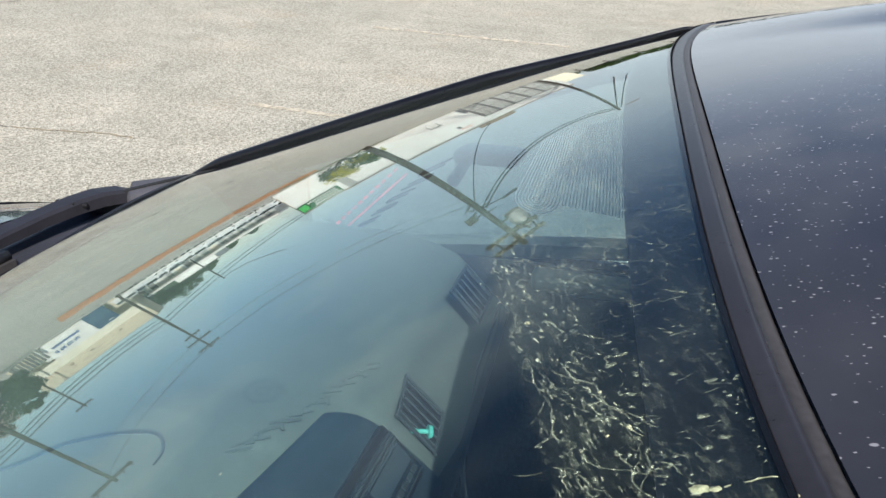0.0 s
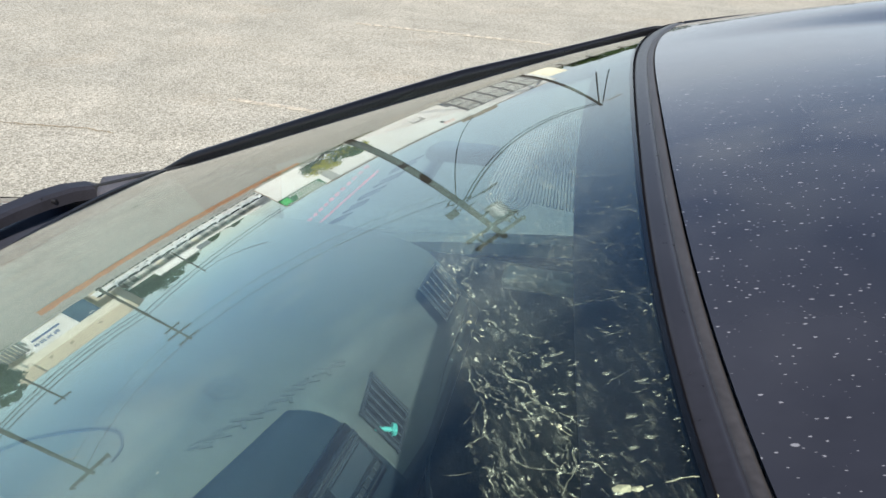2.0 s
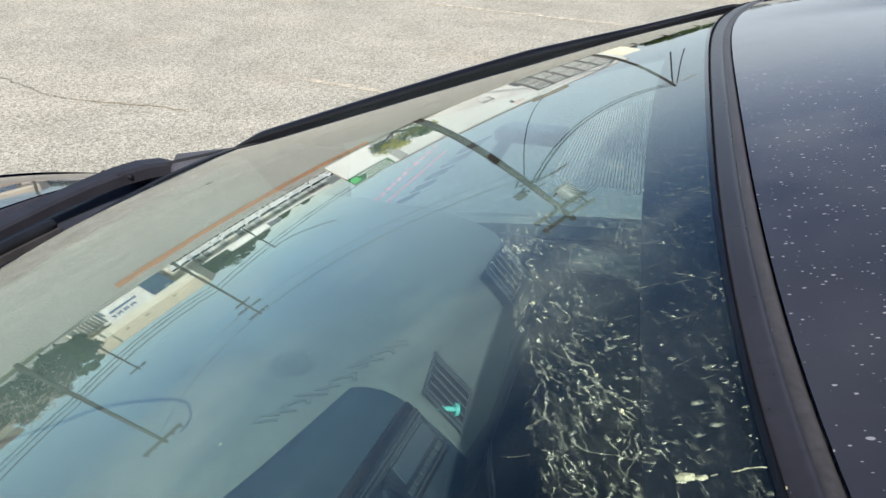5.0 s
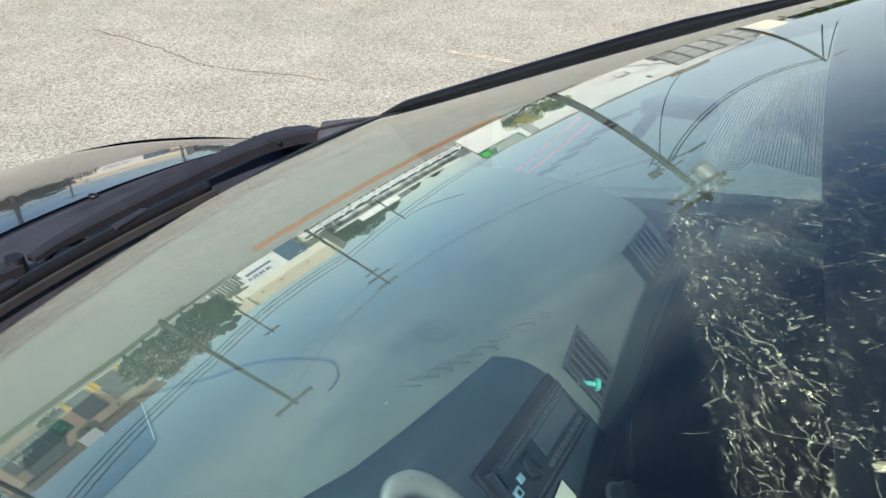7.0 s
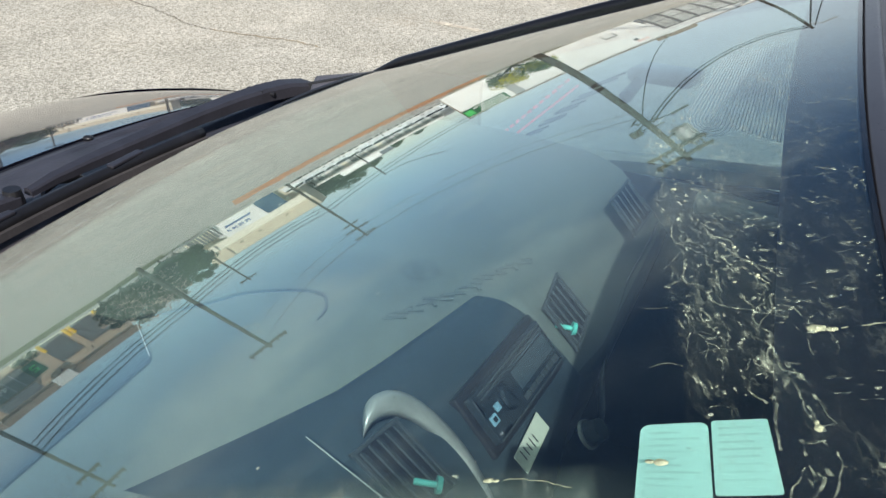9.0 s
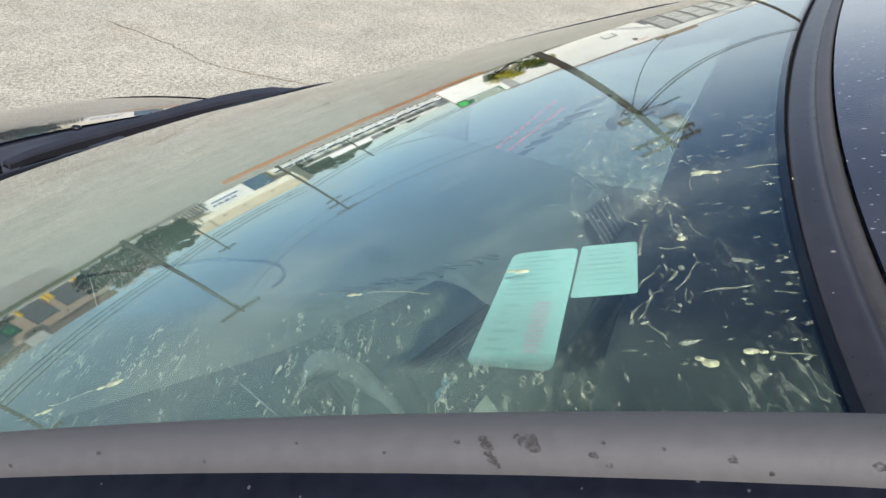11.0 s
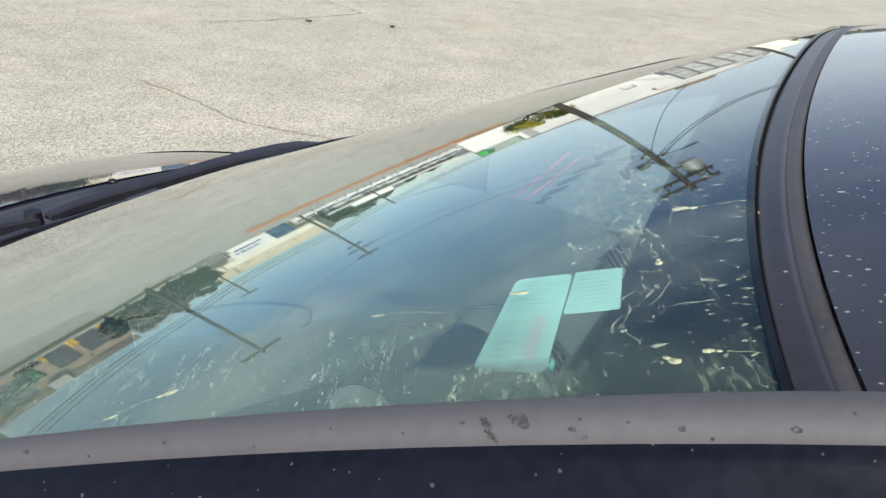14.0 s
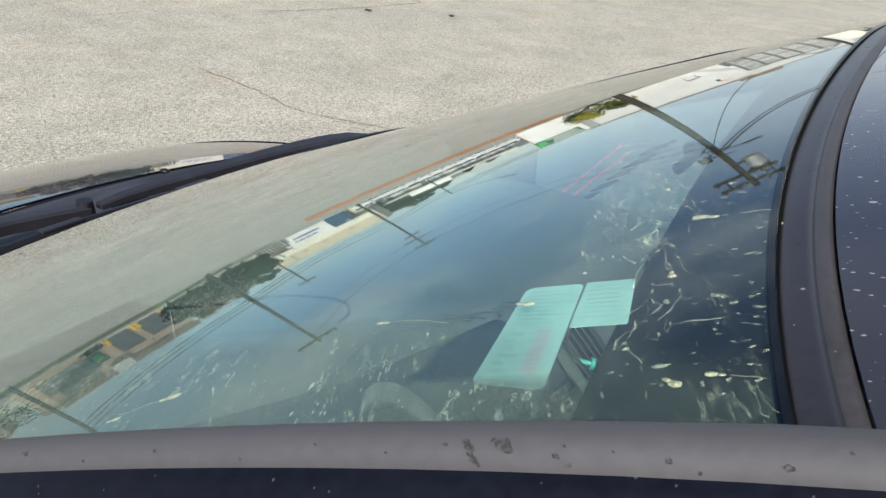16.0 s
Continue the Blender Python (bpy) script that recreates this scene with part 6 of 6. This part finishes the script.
def opening(bld, p, q, u0, u1, z0, z1, material, name, trim=None):
    a, b = front(p, q, u0, u1, 0.06)
    w = part(name, slab(a, b, z0, z1, 0.10), material, bld)
    if trim:
        a, b = front(p, q, u0 - 0.004, u1 + 0.004, 0.14)
        part("lintel", slab(a, b, z1, z1 + 0.18, 0.16), trim, w)
        for u in (u0 - 0.004, u1):
            a, b = front(p, q, u, u + 0.004, 0.12)
            part("jamb", slab(a, b, z0, z1, 0.14), trim, w)
    return w


for u0, u1 in ((0.10, 0.255), (0.315, 0.47)):
    d = opening(tan, p, q, u0, u1, 0.15, 3.5, M["shutter"], "roller_door", M["tan_dark"])
    for k in range(11):
        a, b = front(p, q, u0 + 0.002, u1 - 0.002, 0.09)
        part("slat", slab(a, b, 0.35 + 0.28 * k, 0.38 + 0.28 * k, 0.04), M["metal_grey"], d)
w = opening(tan, p, q, 0.655, 0.985, 0.9, 3.3, M["shop_glass"], "shop_window", M["tan_dark"])
for u in (0.72, 0.785, 0.85, 0.92):
    a, b = front(p, q, u, u + 0.005, 0.10)
    part("mullion", slab(a, b, 0.9, 3.3, 0.06), M["metal_grey"], w)
for k in range(8):
    u = 0.80 + 0.016 * k
    a, b = front(p, q, u, u + 0.010, 0.13)
    part("lettering_bar", slab(a, b, 1.9, 2.3 + 0.2 * (k % 2), 0.02), M["white_wall"], w)
a, b = front(p, q, 0.555, 0.652, 0.12)
g = part("green_sign", slab(a, b, 1.2, 3.2, 0.06), M["sign_green"], tan, "dark green sign panel with a bright mark")
for u0, u1, z0, z1 in ((0.585, 0.625, 2.45, 2.65), (0.582, 0.594, 2.2, 2.65), (0.594, 0.622, 2.1, 2.28), (0.612, 0.624, 1.75, 2.28), (0.580, 0.624, 1.70, 1.85)):
    a, b = front(p, q, u0, u1, 0.16)
    part("sign_mark", slab(a, b, z0, z1, 0.02), M["green_mark"], g)
# canopy over the shop glass; its shadow is put into the block's dark grey
a, b = front(p, q, 0.69, 0.94, 1.3)
part("canopy_shade", slab(a, b, 3.55, 4.65, 1.2), M["shutter"], tan, "shop canopy block in dark grey for its shadow")
a, b = front(p, q, 0.50, 0.625, 0.6)
tagged(part("white_sign_box", slab(a, b, zr - 1.35, zr + 0.05, 0.45), M["white_wall"]), "blank white sign box fixed to the tan building", "sign")
for u in (0.28, 0.52):
    a, b = front(p, q, u, u + 0.008, 0.12)
    part("wall_lamp", slab(a, b, 4.1, 4.4, 0.12), M["black"], tan)
a, b = front(p, q, -0.005, 0.66, 0.04)
part("plinth", slab(a, b, -0.05, 0.28, 0.06), M["cream_wall"], tan, "pale band along the foot of the wall")
for u in (0.085, 0.27, 0.30, 0.485):
    c, _ = front(p, q, u, u, 1.2)
    tagged(part("bollard", rod((c.x, c.y, 0), (c.x, c.y, 1.30), 0.22, sides=12), M["yellow"]), "yellow painted steel bollard by a roller door", "bollard", "yellow bollards")
for u in (0.55, 0.60, 0.64):
    c, _ = front(p, q, u, u, 1.5)
    sh = bmesh.new()
    leaves(sh, Vector((c.x, c.y, 0.55)), 0.75, 160, 0.16, random.Random(int(u * 100)), 0.8)
    tagged(part("shrub", sh, M["leaf_dark"]), "low dark shrub planted along the shop front", "shrub", "shop front shrubs")
# next building along
p, q = at(69.0, 66), at(84, 70)
nb = empty("rose_building", "pinkish single-storey building with a wide window", "building")
part("wall", slab(p, q, 0, 3.6, 12), mat("rose stucco", (0.50, 0.37, 0.29), 0.85, scale=0.6), nb)
part("roof", slab(p, q, 3.6, 3.9, 12.2), M["tan_dark"], nb)
opening(nb, p, q, 0.05, 0.25, 0.8, 2.4, M["shop_glass"], "shop_window", M["white_wall"])

# beige building with a white sign wall and a navy panel
p, q = at(40.2, 92), at(48.6, 94)
bei = empty("beige_building", "long beige building with a cream canopy, sign wall and navy panel", "building")
zb = lie(44, 92)
roof_z_, band0, band1 = rise(1.98, 92), rise(0.05, 92), rise(0.82, 92)
part("wall", slab(p, q, zb, roof_z_, 14), M["beige_wall"], bei)
a, b = front(p, q, 0.0, 1.0, 1.2)
part("canopy", slab(a, b, band0, band1, 1.2), M["cream_wall"], bei, "cream canopy fascia")
part("roof", slab(p, q, roof_z_, roof_z_ + 0.08, 14), M["roof_felt"], bei)
a, b = front(p, q, 0.335, 0.705, 1.4)
sw = part("sign_wall", slab(a, b, zb + 0.12, band0 + 0.12, 0.15), M["white_wall"], bei, "white sign wall with blue lettering bars")
for k in range(14):
    a, b = front(p, q, 0.46 + 0.0145 * k, 0.471 + 0.0145 * k, 1.46)
    if k % 4 != 3:
        part("lettering_bar", slab(a, b, zb + 1.72, zb + 2.18 - 0.1 * (k % 2), 0.02), M["blue_ink"], sw)
a, b = front(p, q, 0.415, 0.645, 1.46)
part("lettering_line", slab(a, b, zb + 1.02, zb + 1.32, 0.02), M["blue_ink"], sw)
a, b = front(p, q, 0.155, 0.332, 1.45)
part("navy_panel", slab(a, b, zb + 0.02, band0 + 0.05, 0.2), M["navy_panel"], bei, "plain navy blue wall panel")
for k in range(7):
    a, b = front(p, q, 0.19 + 0.006 * k, 0.194 + 0.006 * k, 1.50)
    part("lettering_bar", slab(a, b, band0 - 0.35, band0 - 0.2, 0.02), M["white_wall"], bei)
for u in (0.25, 0.50, 0.68):
    a, b = front(p, q, u, u + 0.03, 0.05)
    part("wall_vent", slab(a, b, band1 + 0.45, band1 + 0.75, 0.05), M["tan_dark"], bei)
a, b = front(p, q, 0.70, 0.755, 1.0)
part("side_panel", slab(a, b, zb + 0.2, zb + 2.4, 0.2), M["white_wall"], bei)
fence = empty("dark_fence", "dark slatted fence beside the beige building", "fence")
p, q = at(46.3, 91), at(48.5, 89)
for k in range(9):
    a, b = front(p, q, k / 9, k / 9 + 0.075)
    part("slat", slab(a, b, zb + 0.1, zb + 2.0, 0.08), M["shutter"], fence)

# car lot: long white awning, low buildings, a row of parked cars
lot = empty("sales_shed", "long low white open shed behind a row of parked cars", "building")
p, q = at(29.2, 97), at(39.3, 103)
zs = lie(34, 95)
part("wall", slab(p, q, zs, zs + 2.6, 8), mat("pale grey cladding", (0.55, 0.55, 0.52), 0.7, scale=0.7), lot)
a, b = front(p, q, 0, 1, 1.0)
part("roof", slab(a, b, zs + 2.6, zs + 2.95, 9), M["white_wall"], lot)
for k in range(14):
    u = 0.03 + k * 0.068
    a, b = front(p, q, u, u + 0.042, 0.06)
    part("bay", slab(a, b, zs + 0.3, zs + 2.3, 0.08), (M["fence"], M["white_wall"], M["fence"], M["pale_road"], M["cream_wall"], M["fence"], M["shutter"])[(k * 5 + k // 3) % 7], lot)
p2, q2 = at(34.5, 108), at(37.6, 110)
store = empty("white_store", "plain white flat-roofed store behind the cars", "building")
part("wall", slab(p2, q2, zs, zs + 3.9, 6), M["white_wall"], store)
part("roof", slab(p2, q2, zs + 3.9, zs + 4.05, 6.2), M["roof_felt"], store)
rail = empty("white_rail_fence", "low white rail fence along the street", "fence")
p, q = at(28.5, 80), at(41.2, 86)
zf = lie(34, 82)
for k in range(26):
    c, _ = front(p, q, k / 25, k / 25)
    part("post", rod((c.x, c.y, zf), (c.x, c.y, zf + 0.45), 0.06, sides=6), M["white_wall"], rail)
part("rail", slab(p, q, zf + 0.28, zf + 0.48, 0.08), M["white_wall"], rail)


def far_car(paint):
    e = empty("lot_car", "light-coloured saloon parked in a row across the street", "car", "cars across the street")
    prof = [(-2.1, 0.35), (-2.15, 0.75), (-1.95, 0.92), (-1.3, 0.98), (-0.75, 1.42), (0.45, 1.45), (1.05, 0.98), (1.95, 0.82), (2.12, 0.6), (2.1, 0.35)]
    b = bmesh.new()
    rows = []
    for y, s in ((-0.84, 0.9), (-0.80, 1.0), (0.80, 1.0), (0.84, 0.9)):
        rows.append([b.verts.new((x, y * (0.80 if z > 1.2 else 1.0), 0.35 + (z - 0.35) * (0.97 if s < 1 else 1))) for x, z in prof])
    for r, t in zip(rows, rows[1:]):
        for j in range(len(prof)):
            b.faces.new((r[j], r[(j + 1) % len(prof)], t[(j + 1) % len(prof)], t[j]))
    b.faces.new(rows[0])
    b.faces.new(rows[-1][::-1])
    bmesh.ops.recalc_face_normals(b, faces=b.faces)
    part("body", b, paint, e)
    for s in (-1, 1):
        part("side_glass", box((1.5, 0.02, 0.34), (-0.15, s * 0.79, 1.18), (s * 14, 0, 0), 0.005), M["dark_glass"], e)
    part("front_glass", box((0.02, 1.25, 0.55), (0.78, 0, 1.20), (0, -52, 0)), M["dark_glass"], e)
    part("rear_glass", box((0.02, 1.25, 0.5), (-1.05, 0, 1.21), (0, 50, 0)), M["dark_glass"], e)
    for x in (-1.3, 1.3):
        for s in (-1, 1):
            part("wheel", rod((x, s * 0.70, 0.32), (x, s * 0.86, 0.32), 0.32, sides=16), M["tyre"], e)
    return e


src = far_car(M["car_white"])
grey = far_car(M["car_grey"])
rnd = random.Random(17)
spots_ = [(29.0 + 1.05 * k + rnd.uniform(-0.25, 0.25), 87 + 0.5 * k + rnd.uniform(-1.2, 1.2)) for k in range(12)]
for k, (az, d) in enumerate(spots_):
    c = at(az, d)
    m = pose(c.x, c.y, lie(az, d), 0, 0, az + 48 + rnd.uniform(-9, 9))
    if k == 0:
        src.matrix_basis = m
    elif k == 4:
        grey.matrix_basis = m
    else:
        copy_thing(grey if k in (2, 7) else src, m)

# white store with the green sign, bush and the white walls
p, q = at(24.75, 48.4), at(28.4, 49.4)
gs = empty("white_sign_building", "small white block building with a green sign board", "building")
zt, zg_ = rise(1.85, 49), lie(27, 49)
part("wall", slab(p, q, zg_, zt - 0.05, 2.2), M["white_wall"], gs)
part("roof", slab(p, q, zt - 0.05, zt, 2.3), M["tan_dark"], gs)
part("edge_post", slab(*front(p, q, 0.985, 1.0, 0.05), zg_, zt, 0.1), M["tan_dark"], gs)
a, b = front(p, q, 0.10, 0.985, 0.08)
gb = part("green_sign", slab(a, b, zt - 0.95, zt - 0.08, 0.08), M["green_panel"], gs, "dark green sign board with pale lettering")
for row, (z, n) in enumerate(((zt - 0.34, 11), (zt - 0.60, 10), (zt - 0.86, 12))):
    for k in range(n):
        u = 0.13 + 0.052 * k + 0.012 * row
        a, b = front(p, q, u, u + 0.034, 0.12)
        part("lettering_bar", slab(a, b, z, z + 0.17, 0.02), M["white_wall"], gb)
a, b = front(p, q, 0.80, 0.96, 0.12)
part("square_mark", slab(a, b, zt - 0.80, zt - 0.20, 0.02), M["green_mark"], gb)
p, q = at(13.9, 46), at(20.9, 51)
ww = empty("white_wall_building", "long white block building with a flat roof and small vents", "building")
zt = rise(2.65, 49)
part("wall", slab(p, q, lie(20, 50) - 0.1, zt, 10), M["white_wall"], ww)
part("roof", slab(*front(p, q, 0, 1, 0.1), zt, zt + 0.12, 10.2), M["tan_dark"], ww)
lp0, lp1 = at(20.95, 51.2), at(25.2, 54)
lowb = part("low_wing", slab(lp0, lp1, lie(22, 50) - 0.1, rise(1.95, 52), 8), M["white_wall"], ww)
part("roof_edge", slab(*front(lp0, lp1, 0, 1, 0.1), rise(1.95, 52), rise(1.95, 52) + 0.12, 8.2), M["tan_dark"], lowb)
part("post_trim", slab(*front(lp0, lp1, 0.93, 0.955, 0.12), lie(22, 50), rise(1.95, 52), 0.1), M["cream_wall"], lowb)
opening(ww, p, q, 0.30, 0.40, 0.4, 1.0, M["white_wall"], "vent_window", M["fence"])
opening(ww, p, q, 0.24, 0.27, 2.5, 2.9, M["shutter"], "wall_vent")
for u, w_ in ((0.12, 0.12), (0.30, 0.06)):
    a, b = front(p, q, u, u + w_, -2.0)
    part("roof_unit", slab(a, b, zt + 0.1, zt + 0.6, 1.5), M["tan_dark"], ww)
for u in (0.16, 0.20, 0.235):
    a, b = front(p, q, u, u + 0.028, 0.06)
    part("red_mark", slab(a, b, 2.9, 3.2, 0.02), M["faint_red"], ww)
# gate and fence
gate = empty("yard_gate", "tall grey mesh yard gate with steel posts", "gate")
p, q = at(8.2, 46), at(13.8, 44)
for k in range(6):
    c, _ = front(p, q, k / 5, k / 5)
    part("post", rod((c.x, c.y, -0.6), (c.x, c.y, 2.7), 0.09, sides=8), M["shutter"], gate)
for z in (-0.3, 1.1, 2.55):
    part("rail", slab(p, q, z, z + 0.12, 0.06), M["shutter"], gate)
for k in range(60):
    a, b = front(p, q, k / 60 + 0.002, k / 60 + 0.010, -0.05)
    part("bar", slab(a, b, -0.35, 2.6, 0.03), M["fence"], gate)
p, q = at(6.2, 60), at(14.5, 58)
lw = empty("white_yard_wall", "low white painted yard wall behind the gate", "wall")
part("wall", slab(p, q, -0.9, 2.6, 0.3), M["cream_wall"], lw)
part("coping", slab(*front(p, q, 0, 1, 0.05), 2.6, 2.7, 0.4), M["cream_wall"], lw)


# ---- trees ----
def tree(az, d, height, spread, leaf, seed, n=14, per=90, size=0.16, label="leafy green tree behind the street", heads=None, stem=0.3, z0=0.0):
    rnd = random.Random(seed)
    e = empty("tree", label, "tree", "street trees", tuple(at(az, d, z0 + lie(az, d))))
    b = rod((0, 0, -0.1), (0.05, 0, height * stem), 0.05 * height ** 0.6, 0.035 * height ** 0.6, 8)
    limbs, clumps = bmesh.new(), []
    for k in range(n):
        a, rr = rnd.uniform(0, 6.28), spread * math.sqrt(rnd.random())
        z = height * (stem + 0.12 + (0.80 - stem) * rnd.random() * (1 - 0.4 * rr / spread))
        c = Vector((rr * math.cos(a), rr * math.sin(a), z))
        clumps.append(c)
        mid = Vector((c.x * 0.4, c.y * 0.4, height * stem + (c.z - height * stem) * 0.5))
        rod((0.03, 0, height * stem * 0.9), mid, 0.022 * height ** 0.6, 0.014 * height ** 0.6, 6, limbs)
        rod(mid, c, 0.014 * height ** 0.6, 0.006 * height ** 0.6, 5, limbs)
    join(b, limbs)
    part("trunk", b, M["bark"], e)
    cr_ = bmesh.new()
    for c in clumps:
        leaves(cr_, c, spread * rnd.uniform(0.24, 0.42), per, size, rnd, 0.75)
    part("crown", cr_, M[leaf], e)
    if heads:
        hd = bmesh.new()
        for c in clumps:
            leaves(hd, c + Vector((0, 0, spread * 0.12)), spread * 0.42, per // 4, size * 0.9, rnd, 0.8)
        part("seed_heads", hd, M[heads], e)
    return e


CM = "many-stemmed tree with faded brown and pale seed heads"
tree(55.3, 62, 4.0, 1.4, "leaf_brown", 41, 34, 190, 0.14, CM, "leaf_pink", 0.05)
tree(53.7, 60, 4.9, 2.0, "leaf_brown", 42, 44, 210, 0.14, CM, "leaf_pink", 0.05)
tree(52.1, 61, 4.7, 1.7, "leaf_brown", 43, 38, 200, 0.14, CM, "leaf_pink", 0.05)
tree(50.6, 64, 5.0, 1.9, "leaf", 44, 48, 200, 0.15, stem=0.05)
tree(49.5, 74, 5.6, 1.9, "leaf_dark", 45, 48, 200, 0.15, stem=0.05)
for k, (az, d, h, s) in enumerate(((40.6, 120, 6.2, 2.6), (39.7, 118, 7.4, 3.0), (38.6, 122, 8.0, 3.4), (37.6, 118, 7.8, 3.0), (36.6, 115, 7.6, 2.6), (35.6, 116, 6.6, 2.2), (33.2, 128, 4.6, 2.2), (31.4, 130, 4.4, 2.0))):
    tree(az, d, h, s, "leaf_dark" if k % 2 else "leaf", 50 + k, 26, 120, 0.26, stem=0.12)
for k, (az, d, h, s) in enumerate(((5.6, 70, 4.6, 2.8), (3.6, 72, 4.2, 2.8), (1.4, 70, 3.9, 2.6), (-1.0, 74, 4.6, 3.0), (9.8, 74, 4.4, 2.4), (12.6, 76, 4.8, 2.6))):
    tree(az, d, h, s, "leaf_dark" if k % 2 else "leaf", 60 + k, 12, 80, 0.2)
tree(70.0, 55, 4.0, 2.6, "leaf_brown", 71, 12, 80, 0.16, CM, "leaf_pink", 0.2)
# yellow-green bush
rnd = random.Random(80)
bush = empty("bush", "yellow and green flowering bush in front of a white wall", "bush", "", tuple(at(22.7, 38, lie(22.7, 38))))
b1, b2, b3 = bmesh.new(), bmesh.new(), bmesh.new()
for k in range(20):
    a = rnd.uniform(0, 6.28)
    c = Vector((1.75 * math.cos(a) * rnd.random() ** 0.5, 1.6 * math.sin(a) * rnd.random() ** 0.5, rnd.uniform(0.5, 1.5)))
    rod((0, 0, 0), c, 0.03, 0.01, 5, b3)
    leaves(b1 if k % 3 else b2, c, 0.60, 170, 0.085, rnd, 0.9)
part("stems", b3, M["bark"], bush)
part("foliage", b1, M["leaf"], bush)
part("yellow_foliage", b2, M["leaf_yellow"], bush)
leaves_y = bmesh.new()
for k in range(14):
    leaves(leaves_y, Vector((rnd.uniform(-1.3, 1.3), rnd.uniform(-1.3, 1.3), rnd.uniform(0.9, 1.7))), 0.40, 70, 0.085, rnd)
part("flower_heads", leaves_y, M["leaf_yellow"], bush)

# far woods that close the horizon
rnd = random.Random(90)
woods = bmesh.new()
for k in range(150):
    az = 75 + 290 * k / 150
    c = at(az, rnd.uniform(150, 185), rnd.uniform(1.0, 3.6))
    leaves(woods, c, rnd.uniform(3, 5.5), 70, 0.9, rnd, 0.6)
far_woods = part("far_woods", woods, M["leaf_dark"])
tagged(far_woods, "distant dark green belt of trees round the lot", "woods", kind="stuff")
